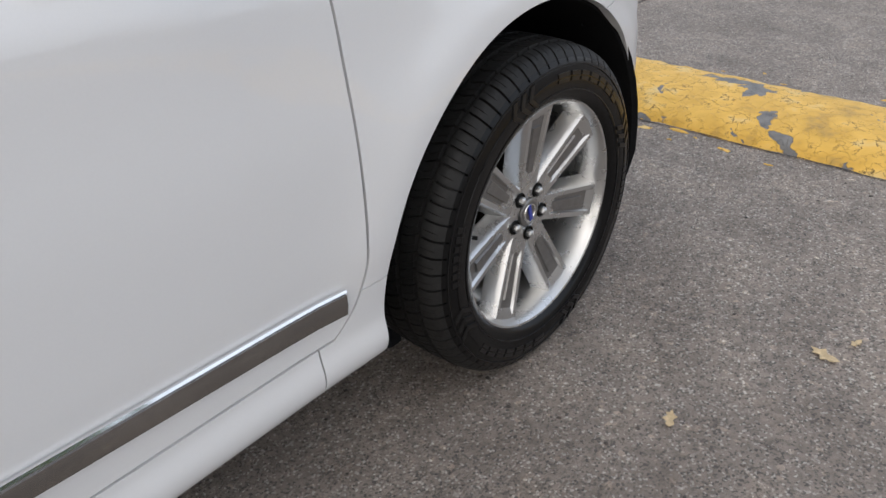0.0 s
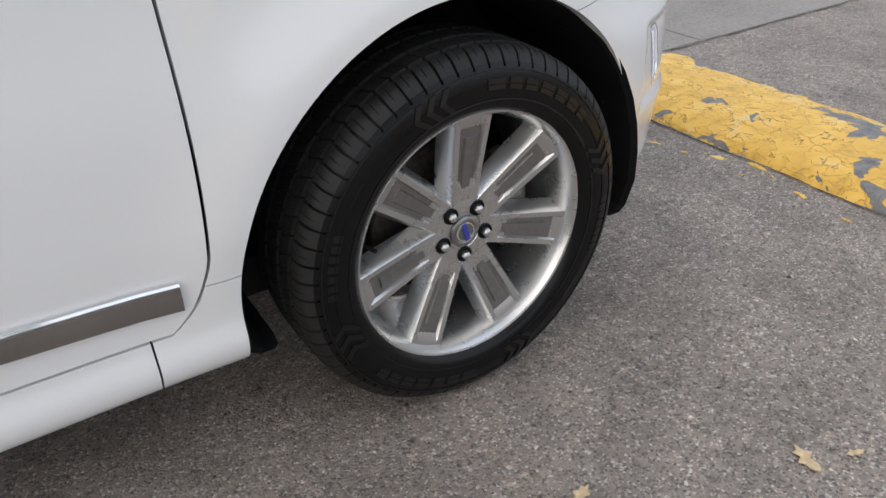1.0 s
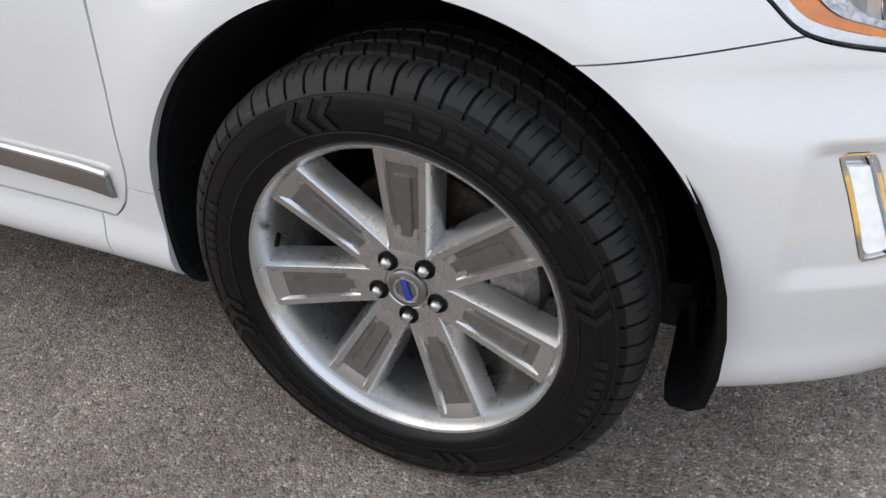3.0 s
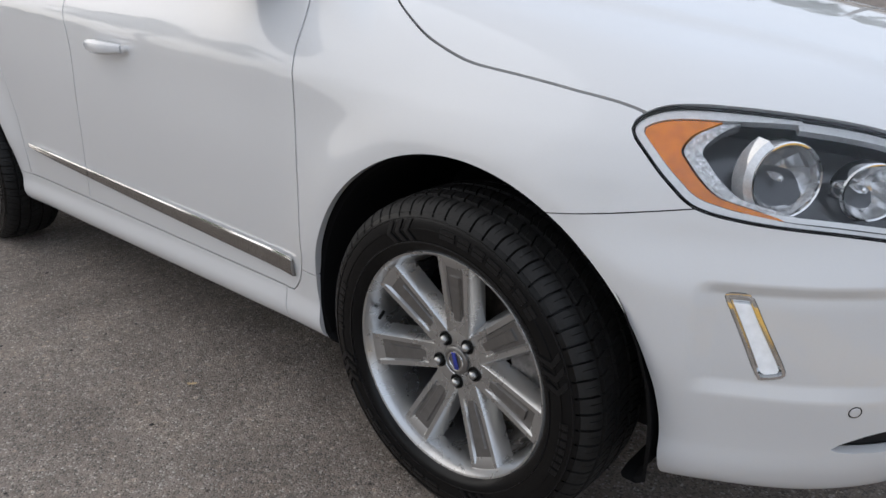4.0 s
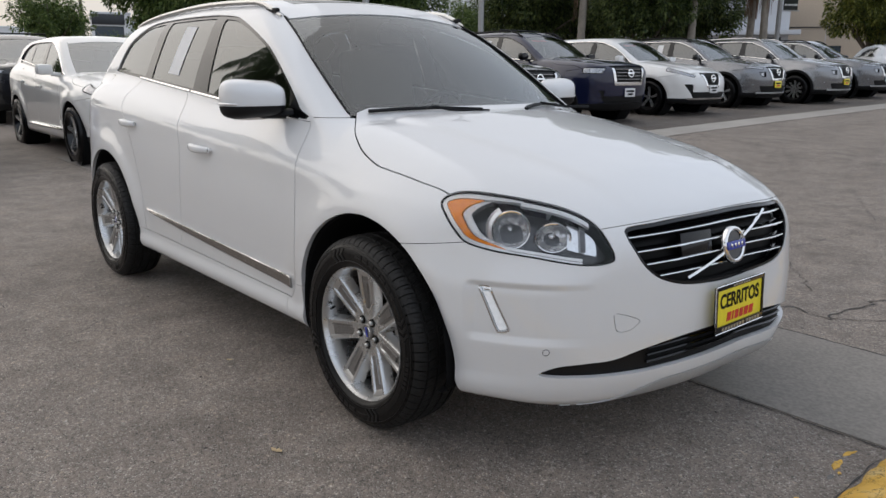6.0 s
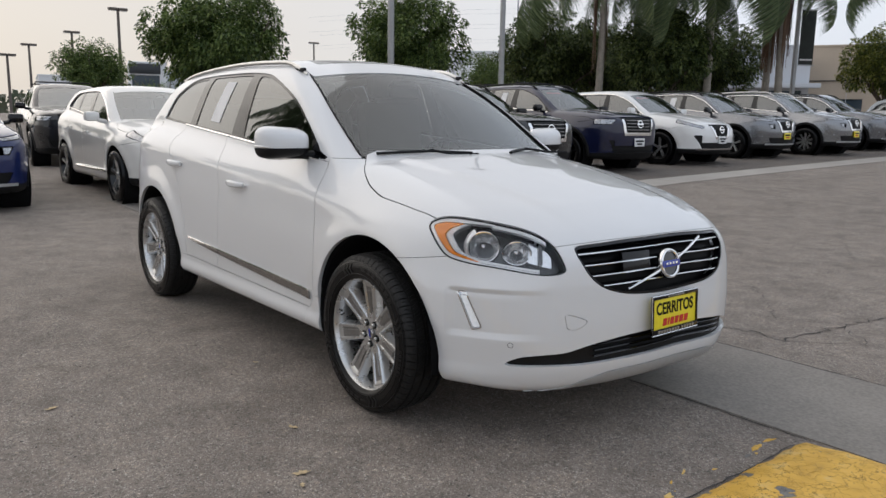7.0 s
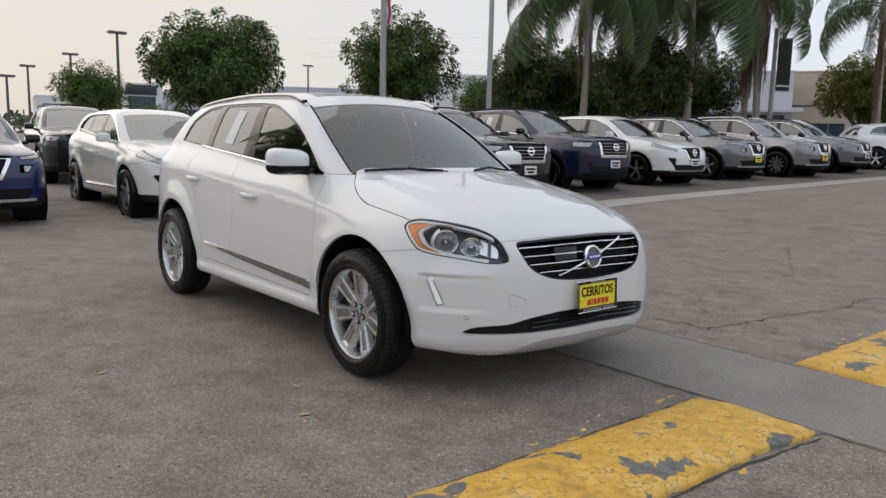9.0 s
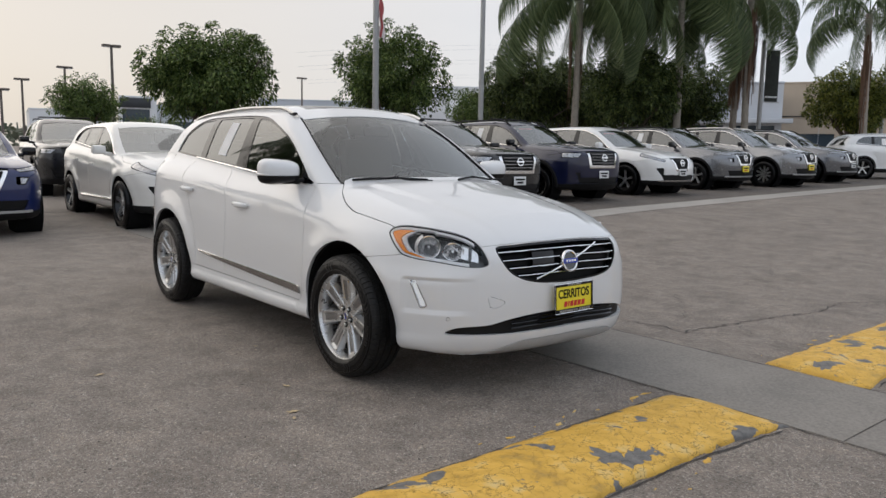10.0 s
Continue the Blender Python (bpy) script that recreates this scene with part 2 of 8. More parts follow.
# ---- mesh tools ----
class Mesh:
    """Gathers vertices and faces of one part."""

    def __init__(self):
        self.v, self.f = [], []

    def add(self, verts, faces, m=None):
        k = len(self.v)
        self.v += [tuple(m @ Vector(p)) if m is not None else tuple(p) for p in verts]
        self.f += [[i + k for i in q] for q in faces]
        return self

    def box(self, sx, sy, sz, m=None, bevel=0.0):
        """A block of that size about its centre, its edges rounded by bevel."""
        if bevel <= 0:
            v = [(x * sx / 2, y * sy / 2, z * sz / 2) for x in (-1, 1) for y in (-1, 1) for z in (-1, 1)]
            return self.add(v, [(0, 1, 3, 2), (4, 6, 7, 5), (0, 4, 5, 1), (2, 3, 7, 6), (0, 2, 6, 4), (1, 5, 7, 3)], m)
        bm = bmesh.new()
        bmesh.ops.create_cube(bm, size=1.0)
        bmesh.ops.scale(bm, vec=(sx, sy, sz), verts=bm.verts)
        bmesh.ops.bevel(bm, geom=list(bm.edges), offset=bevel, segments=2, profile=0.6, affect="EDGES")
        bm.verts.index_update()
        self.add([v.co[:] for v in bm.verts], [[v.index for v in f.verts] for f in bm.faces], m)
        bm.free()
        return self

    def lathe(self, profile, segs=48, m=None, close=False):
        """Turns (radius, height) points about the z axis."""
        n = len(profile)
        v, f = [], []
        for i in range(segs):
            a = 2 * math.pi * i / segs
            v += [(r * math.cos(a), r * math.sin(a), h) for r, h in profile]
        for i in range(segs):
            j = (i + 1) % segs
            for k in range(n - 1 + close):
                k2 = (k + 1) % n
                f.append((i * n + k, j * n + k, j * n + k2, i * n + k2))
        return self.add(v, f, m)

    def tube(self, path, radius, segs=8, m=None, flat=1.0):
        """A round bar along a path; radius may be a list."""
        pts = [Vector(p) for p in path]
        rad = radius if isinstance(radius, (list, tuple)) else [radius] * len(pts)
        v, f = [], []
        for i, p in enumerate(pts):
            d = (pts[min(i + 1, len(pts) - 1)] - pts[max(i - 1, 0)]).normalized()
            s = d.cross(Vector((0, 0, 1)))
            s = s.normalized() if s.length > 1e-3 else Vector((1, 0, 0))
            u = s.cross(d)
            for k in range(segs):
                a = 2 * math.pi * k / segs
                v.append(p + s * (math.cos(a) * rad[i]) + u * (math.sin(a) * rad[i] * flat))
        for i in range(len(pts) - 1):
            for k in range(segs):
                k2 = (k + 1) % segs
                f.append((i * segs + k, i * segs + k2, (i + 1) * segs + k2, (i + 1) * segs + k))
        f.append(tuple(range(segs))[::-1])
        f.append(tuple((len(pts) - 1) * segs + k for k in range(segs)))
        return self.add(v, f, m)

    def prism(self, outline, h0, h1, m=None, shrink=1.0):
        """An outline in xy raised from h0 to h1, its top drawn in by shrink."""
        n = len(outline)
        cx, cy = sum(p[0] for p in outline) / n, sum(p[1] for p in outline) / n
        v = [(x, y, h0) for x, y in outline] + [(cx + (x - cx) * shrink, cy + (y - cy) * shrink, h1) for x, y in outline]
        f = [tuple(range(n))[::-1], tuple(range(n, 2 * n))] + [(i, (i + 1) % n, n + (i + 1) % n, n + i) for i in range(n)]
        return self.add(v, f, m)


def make(name, mesh, material, parent=None, label="", normals=None, angle=32, category="", group="", kind=""):
    """Links gathered geometry as one mesh object, with smooth shading up to an angle."""
    v, f = (mesh.v, mesh.f) if isinstance(mesh, Mesh) else mesh
    me = bpy.data.meshes.new(name)
    me.from_pydata([tuple(p) for p in v], [], [tuple(q) for q in f])
    me.materials.append(material)
    me.shade_smooth()
    if normals is not None:
        me.normals_split_custom_set_from_vertices([tuple(q) for q in normals])
    elif angle < 180:
        me.set_sharp_from_angle(angle=radians(angle))
    ob = new(name, me)
    if parent is not None:
        ob.parent = parent
    return tagged(ob, label, category, group, kind)


def thing(name, label, category, at=None, group=""):
    e = new(name)
    e.empty_display_size = 0.2
    if at is not None:
        e.matrix_basis = at
    return tagged(e, label, category, group)


def rounded(points, per=8, closed=True):
    """A smooth outline through a few 2D points (Catmull-Rom)."""
    p = np.array(points, float)
    n = len(p)
    out = []
    for i in range(n if closed else n - 1):
        if closed:
            a, b, c, d = p[(i - 1) % n], p[i], p[(i + 1) % n], p[(i + 2) % n]
        else:
            a, b, c, d = p[max(i - 1, 0)], p[i], p[i + 1], p[min(i + 2, n - 1)]
        for t in np.arange(per) / per:
            out.append(0.5 * (2 * b + (c - a) * t + (2 * a - 5 * b + 4 * c - d) * t * t + (3 * b - a - 3 * c + d) * t**3))
    if not closed:
        out.append(p[-1])
    return np.array(out)


def inside(q, outline):
    """Signed distance of 2D points to a closed outline, positive inside."""
    a, b = outline, np.roll(outline, -1, axis=0)
    best = np.full(len(q), 1e9)
    odd = np.zeros(len(q), bool)
    for (ax, ay), (bx, by) in zip(a, b):
        dx, dy = bx - ax, by - ay
        t = np.clip(((q[:, 0] - ax) * dx + (q[:, 1] - ay) * dy) / (dx * dx + dy * dy + 1e-15), 0, 1)
        best = np.minimum(best, np.hypot(q[:, 0] - ax - t * dx, q[:, 1] - ay - t * dy))
        cross = ((ay > q[:, 1]) != (by > q[:, 1]))
        odd ^= cross & (q[:, 0] < ax + (q[:, 1] - ay) * dx / (dy if abs(dy) > 1e-12 else 1e-12))
    return np.where(odd, best, -best)


def skin_points(field, o, d, reach):
    lo, hi = np.zeros(len(o)), np.full(len(o), float(reach))
    for _ in range(24):
        mid = (lo + hi) / 2
        ok = field(o + mid[:, None] * d) > 0
        lo, hi = np.where(ok, mid, lo), np.where(ok, hi, mid)
    return o + lo[:, None] * d


def field_normals(field, p):
    e = 0.0015
    n = np.stack([field(p - e * ax) - field(p + e * ax) for ax in np.eye(3)], 1)
    return n / (np.linalg.norm(n, axis=1)[:, None] + 1e-12)


def shell(field, chart, us, vs, keeps, depth=0.014, lift=0.0):
    """A panel of the skin: rays of chart(u, v) meet the field's surface, the keeps (positive inside) trim it cleanly,
    and its edges are turned in by depth. Gives vertices, faces and normals."""
    uu, vv = np.meshgrid(us, vs, indexing="ij")
    uv = np.stack([uu.ravel(), vv.ravel()], 1)
    nv = len(vs)

    def at(c):
        return skin_points(field, *chart(c[:, 0], c[:, 1]))

    pts = at(uv)
    faces = [[i * nv + j, (i + 1) * nv + j, (i + 1) * nv + j + 1, i * nv + j + 1] for i in range(len(us) - 1) for j in range(nv - 1)]
    for keep in keeps:
        val = keep(pts)
        val = np.where(np.abs(val) < 1e-7, 1e-7, val)
        cut, order, out = {}, [], []
        for q in faces:
            pos = [val[i] > 0 for i in q]
            if all(pos):
                out.append(q)
                continue
            if not any(pos):
                continue
            poly = []
            for a, b, pa, pb in zip(q, q[1:] + q[:1], pos, pos[1:] + pos[:1]):
                if pa:
                    poly.append(a)
                if pa != pb:
                    key = (min(a, b), max(a, b))
                    if key not in cut:
                        cut[key] = len(pts) + len(order)
                        order.append(key)
                    poly.append(cut[key])
            if len(poly) > 2:
                out.append(poly)
        if order:
            k = np.array(order)
            a, b, fa, fb = uv[k[:, 0]], uv[k[:, 1]], val[k[:, 0]], val[k[:, 1]]
            ta, tb = np.zeros(len(k)), np.ones(len(k))
            for _ in range(4):
                t = np.clip(ta + (tb - ta) * fa / (fa - fb), 0, 1)
                c = a + (b - a) * t[:, None]
                fc = keep(at(c))
                left = fc * fa > 0
                ta, fa = np.where(left, t, ta), np.where(left, fc, fa)
                tb, fb = np.where(left, tb, t), np.where(left, fb, fc)
            uv = np.vstack([uv, c])
            pts = np.vstack([pts, at(c)])
        faces = out
    used = sorted({i for q in faces for i in q})
    remap = {o: i for i, o in enumerate(used)}
    pts = pts[used]
    faces = [[remap[i] for i in q] for q in faces]
    nrm = field_normals(field, pts)
    pts = pts + nrm * lift
    # turn every face outwards
    mid = [q for q in faces[:200]]
    good = 0
    for q in mid:
        a, b, c = pts[q[0]], pts[q[1]], pts[q[2]]
        good += 1 if np.dot(np.cross(b - a, c - a), nrm[q[0]]) > 0 else -1
    if good < 0:
        faces = [q[::-1] for q in faces]
    verts, normals = pts, nrm
    if depth:
        edge = {}
        for q in faces:
            for a, b in zip(q, q[1:] + q[:1]):
                edge[(a, b)] = edge.get((a, b), 0) + 1
        rim = [(a, b) for a, b in edge if (b, a) not in edge]
        vs2, ns2, fs2 = [], [], []
        k = len(pts)
        for a, b in rim:
            side = np.cross(pts[b] - pts[a], nrm[a])
            side = side / (np.linalg.norm(side) + 1e-9)
            vs2 += [pts[a], pts[b], pts[b] - nrm[b] * depth, pts[a] - nrm[a] * depth]
            ns2 += [side] * 4
            fs2.append([k, k + 3, k + 2, k + 1])
            k += 4
        if vs2:
            verts, normals, faces = np.vstack([pts, vs2]), np.vstack([nrm, ns2]), faces + fs2
    return verts, faces, normals


def panel(name, data, material, parent, label="", mirror=False):
    v, f, n = data
    if mirror:
        s = np.array([1, -1, 1])
        v, n, f = v * s, n * s, [q[::-1] for q in f]
    return make(name, (v, f), material, parent, label, normals=n)


def steps(a, b, size):
    return np.linspace(a, b, max(2, int(abs(b - a) / size) + 1))



def smin(a, b, k):
    h = np.maximum(k - np.abs(a - b), 0) / k
    return np.minimum(a, b) - h * h * k / 4


def smax(a, b, k):
    return -smin(-a, -b, k)


KNOTS = {}


def curve_through(x, knots):
    """A smooth curve through (x, y) knots, level past its ends."""
    key = tuple(knots)
    if key not in KNOTS:
        kx, ky = np.array(knots, float).T
        s = np.diff(ky) / np.diff(kx)
        m = np.empty(len(kx))
        m[0], m[-1] = s[0], s[-1]
        m[1:-1] = np.where(s[1:] * s[:-1] > 0, 2 * s[1:] * s[:-1] / (s[1:] + s[:-1] + 1e-12), 0)
        KNOTS[key] = kx, ky, m
    kx, ky, m = KNOTS[key]
    x = np.clip(x, kx[0], kx[-1])
    i = np.clip(np.searchsorted(kx, x) - 1, 0, len(kx) - 2)
    h = kx[i + 1] - kx[i]
    t = (x - kx[i]) / h
    return ((2 * t**3 - 3 * t**2 + 1) * ky[i] + (t**3 - 2 * t**2 + t) * h * m[i]
            + (3 * t**2 - 2 * t**3) * ky[i + 1] + (t**3 - t**2) * h * m[i + 1])


AXLE = -2.774
HUB = 0.362


def body_field(p):
    """Positive inside the white car's skin; x forward from the front axle, z up from the ground."""
    x, y, z = p[..., 0], p[..., 1], p[..., 2]
    a = np.abs(y)
    # lower body
    # the shoulder rises towards the rear
    u = np.clip((z - 0.55) / 0.35, 0, 1)
    zs = z - 0.07 * (-0.6 - x) * u * u * (3 - 2 * u)
    w = curve_through(zs, [(0.18, 0.80), (0.235, 0.868), (0.27, 0.897), (0.31, 0.904), (0.36, 0.896), (0.43, 0.900), (0.55, 0.911), (0.70, 0.916), (0.84, 0.908), (0.925, 0.902), (0.965, 0.890), (1.08, 0.842), (1.25, 0.78)])
    w = w - 0.085 * np.clip((x - 0.05) / 0.55, 0, 2)**2 - 0.08 * np.clip((-2.75 - x) / 0.9, 0, 2)**2
    for cx in (0.0, AXLE):
        r = np.hypot(x - cx, z - HUB)
        w = w + 0.018 * np.exp(-((r - 0.46) / 0.085)**2) * np.clip((z - 0.2) / 0.3, 0, 1)
    side = w - a
    nose = curve_through(z, [(0.18, 0.80), (0.27, 0.90), (0.36, 0.93), (0.5, 0.935), (0.62, 0.928), (0.74, 0.912), (0.86, 0.87), (1.0, 0.76)]) - 0.33 * a**2 - 0.29 * a**6 - x
    # the nose is fuller on its left
    k1, k2 = np.clip((y - 0.05) / 0.35, 0, 1), np.clip((y - 0.5) / 0.3, 0, 1)
    nose = nose + 0.045 * k1 * k1 * (3 - 2 * k1) * (1 - 0.6 * k2 * k2 * (3 - 2 * k2))
    tail = x - (curve_through(z, [(0.2, -3.55), (0.4, -3.68), (0.7, -3.70), (0.95, -3.66), (1.2, -3.58)]) + 0.22 * a**2 + 0.2 * a**6)
    top = curve_through(x, [(-3.7, 1.30), (-2.5, 1.275), (-1.5, 1.205), (-0.6, 1.155), (-0.3, 1.135), (0.0, 1.09), (0.3, 1.035), (0.6, 0.965), (0.8, 0.895), (0.95, 0.82)]) - 0.10 * a**2 - z
    c = np.clip((0.53 - 0.14 * x - a) / 0.09, 0, 1)
    top = top + 0.010 * c * c * (3 - 2 * c) * np.clip((0.9 - x) / 0.3, 0, 1) * np.clip((x + 0.6) / 0.2, 0, 1)
    under = z - curve_through(x, [(-3.7, 0.34), (-3.2, 0.24), (0.5, 0.24), (0.7, 0.225), (0.95, 0.24)])
    c = np.clip((0.74 - z) / 0.12, 0, 1)
    g = smin(side, nose, 0.24 - 0.13 * c * c * (3 - 2 * c) * (0.3 + 0.7 * np.clip((z - 0.26) / 0.2, 0, 1)))
    # shallow sculpted recess beside the upright lights
    b = np.degrees(np.arctan2(a, x - 0.1))
    rec = np.clip((0.662 - z) / 0.014, 0, 1) * np.clip((z - 0.462) / 0.03, 0, 1) * np.clip((b - 40) / 12, 0, 1) * np.clip((66 - b) / 2, 0, 1)
    g = g - 0.012 * np.where(x > 0.2, rec, 0)
    g = smin(g, tail, 0.30)
    g = smin(g, top, curve_through(x, [(-3.7, 0.16), (-0.7, 0.14), (-0.1, 0.22), (0.6, 0.2), (0.9, 0.10)]))
    g = smin(g, under, 0.06)
    # cabin
    cw = curve_through(z, [(1.0, 0.86), (1.12, 0.815), (1.3, 0.755), (1.5, 0.672), (1.7, 0.57)])
    cw = cw - 0.06 * np.clip((-1.9 - x) / 1.6, 0, 1.5)**2 - 0.03 * np.clip((x + 1.2) / 0.7, 0, 2)**2
    cside = cw - a
    screen = curve_through(z, [(0.9, 0.16), (1.13, -0.25), (1.4, -0.70), (1.6, -1.10), (1.75, -1.45)]) - 0.42 * a**2 - x
    roof = curve_through(x, [(-3.6, 1.55), (-3.1, 1.605), (-2.5, 1.655), (-1.9, 1.675), (-1.4, 1.66), (-1.0, 1.61)]) - 0.09 * a**2 - z
    back = x - (curve_through(z, [(1.0, -3.62), (1.2, -3.55), (1.45, -3.30), (1.62, -3.08)]) + 0.25 * a**2)
    c = smin(cside, screen, 0.05)
    c = smin(c, roof, 0.14)
    c = smin(c, back, 0.12)
    c = np.minimum(c, z - 0.9)
    return smax(g, c, 0.035)

# ---- the white car ----
GAP = 0.0026
SEAM = 0.0011


def front_door_line(z):
    return curve_through(z, [(0.34, -0.60), (0.375, -0.545), (0.42, -0.508), (0.5, -0.482), (0.68, -0.474), (0.89, -0.480), (1.0, -0.500), (1.12, -0.530)])


def middle_door_line(z):
    return curve_through(z, [(0.38, -1.73), (0.62, -1.66), (0.86, -1.635), (1.05, -1.68), (1.2, -1.77)])


def rear_door_line(z):
    return curve_through(z, [(0.38, -2.235), (0.57, -2.22), (0.72, -2.255), (0.88, -2.33), (1.0, -2.43), (1.14, -2.52), (1.25, -2.47)])


def belt_line(x):
    return 1.10 + 0.075 * (-0.6 - x)


def hood_side(x):
    return curve_through(x, [(-0.47, 0.60), (-0.40, 0.66), (-0.27, 0.75), (-0.13, 0.803), (0.0, 0.822), (0.2, 0.815), (0.35, 0.80), (0.6, 0.80)])


def bearing(p):
    return np.degrees(np.arctan2(np.abs(p[:, 1]), p[:, 0] - 0.1))


def nose_split(p):
    return curve_through(bearing(p), [(0, 0.846), (20, 0.843), (30, 0.836), (38, 0.828), (55, 0.80), (66, 0.777), (75, 0.757), (85, 0.738), (100, 0.72)])


PER_DEG = 0.0145
LAMP_EDGE = rounded([(74.4, 0.890), (72.4, 0.916), (67.7, 0.923), (58.7, 0.913), (49.8, 0.894), (44.4, 0.873), (40.8, 0.846), (38.5, 0.812), (36.5, 0.752), (37.4, 0.728),
                     (43.1, 0.723), (52.6, 0.742), (61.2, 0.756), (66.7, 0.774), (69.6, 0.808), (72.4, 0.852)], 5) * (PER_DEG, 1)
DRL_EDGE = rounded([(63.2, 0.643), (62.6, 0.648), (61.2, 0.648), (60.6, 0.643), (59.3, 0.600), (57.9, 0.556), (56.7, 0.516), (57.0, 0.504), (58.7, 0.498), (59.3, 0.503), (60.6, 0.550), (61.9, 0.597)], 3) * (PER_DEG, 1)
CAP_EDGE = rounded([(36.3, 0.565), (34.5, 0.562), (32.3, 0.551), (30.3, 0.533), (32.7, 0.508), (35.4, 0.508), (36.0, 0.53)], 5) * (PER_DEG, 1)
HALF_GRILLE = [(0.0, 0.843), (0.2, 0.841), (0.35, 0.834), (0.452, 0.826), (0.468, 0.80), (0.458, 0.76), (0.425, 0.705), (0.365, 0.66), (0.26, 0.63), (0.12, 0.618)]
GRILLE_EDGE = rounded(HALF_GRILLE + [(0.0, 0.615)] + [(-y, z) for y, z in HALF_GRILLE[:0:-1]], 4)
HALF_INTAKE = [(0.0, 0.465), (0.24, 0.460), (0.418, 0.439), (0.53, 0.413), (0.62, 0.408), (0.69, 0.397), (0.722, 0.362), (0.60, 0.359), (0.44, 0.355), (0.30, 0.358)]
INTAKE_EDGE = rounded(HALF_INTAKE + [(0.0, 0.362)] + [(-y, z) for y, z in HALF_INTAKE[:0:-1]], 4)
GLASS_LINE = rounded([(-0.60, 1.105), (-1.53, 1.172), (-2.34, 1.232), (-2.96, 1.276), (-3.01, 1.30), (-2.93, 1.43), (-2.81, 1.50), (-2.665, 1.553), (-2.4, 1.572), (-1.9, 1.577), (-1.6, 1.568),
                      (-1.39, 1.54), (-1.085, 1.44), (-0.909, 1.352), (-0.736, 1.236), (-0.63, 1.15)], 5)


def in_lamp(p):
    return inside(np.stack([bearing(p) * PER_DEG, p[:, 2]], 1), LAMP_EDGE)


def in_drl(p):
    return inside(np.stack([bearing(p) * PER_DEG, p[:, 2]], 1), DRL_EDGE)


def in_cap(p):
    return np.where(p[:, 1] < 0, inside(np.stack([bearing(p) * PER_DEG, p[:, 2]], 1), CAP_EDGE), -1)


def in_grille(p):
    return np.where(p[:, 0] > 0.5, inside(p[:, 1:], GRILLE_EDGE), -1)


def in_intake(p):
    return inside(p[:, 1:], INTAKE_EDGE)


def in_glass(p):
    return inside(p[:, ::2], GLASS_LINE)


def off_arch(p, cx, r=0.445):
    dx = np.abs(p[:, 0] - cx)
    return np.where(p[:, 2] > HUB, np.hypot(dx, p[:, 2] - HUB), dx) - r


def sill_top(x):
    return 0.366 + 0.012 * (-0.55 - x)


def in_doors(p):
    x, z = p[:, 0], p[:, 2]
    return np.minimum(np.minimum(front_door_line(z) - x, x - rear_door_line(z)), np.minimum(belt_line(x) - z, z - sill_top(x)))


def screen_edge(z):
    return curve_through(z, [(1.05, 0.685), (1.13, 0.672), (1.345, 0.633), (1.51, 0.575), (1.56, 0.55)])


def from_side(x, z):
    o = np.stack([x, np.full_like(x, -0.15), z], 1)
    return o, np.tile([0.0, -1.0, 0.0], (len(x), 1)), 1.1


def from_spine(x, phi):
    o = np.stack([x, np.zeros_like(x), np.full_like(x, 0.60)], 1)
    return o, np.stack([np.zeros_like(x), -np.cos(phi), np.sin(phi)], 1), 1.3


def from_below(x, y):
    o = np.stack([x, y, np.full_like(x, 0.55)], 1)
    return o, np.tile([0.0, 0.0, 1.0], (len(x), 1)), 1.3


def from_nose(th, z):
    o = np.stack([np.full_like(th, 0.1), np.zeros_like(th), z], 1)
    return o, np.stack([np.cos(th), -np.sin(th), np.zeros_like(th)], 1), 1.2


def from_tail(th, z):
    o = np.stack([np.full_like(th, -3.0), np.zeros_like(th), z], 1)
    return o, np.stack([-np.cos(th), -np.sin(th), np.zeros_like(th)], 1), 1.3


def to_front(y, z):
    o = np.stack([np.full_like(y, -1.75), y, z], 1)
    return o, np.tile([1.0, 0.0, 0.0], (len(y), 1)), 3.0


def to_back(y, z):
    o = np.stack([np.full_like(y, -2.4), y, z], 1)
    return o, np.tile([-1.0, 0.0, 0.0], (len(y), 1)), 1.6


def side_y(x, z):
    """The body's half width at a place on its side."""
    return -skin_points(body_field, *from_side(np.array([float(x)]), np.array([float(z)])))[0, 1]


white_car = thing("parked_suv", "clean white pearl crossover SUV with silver alloy wheels parked on asphalt", "car")


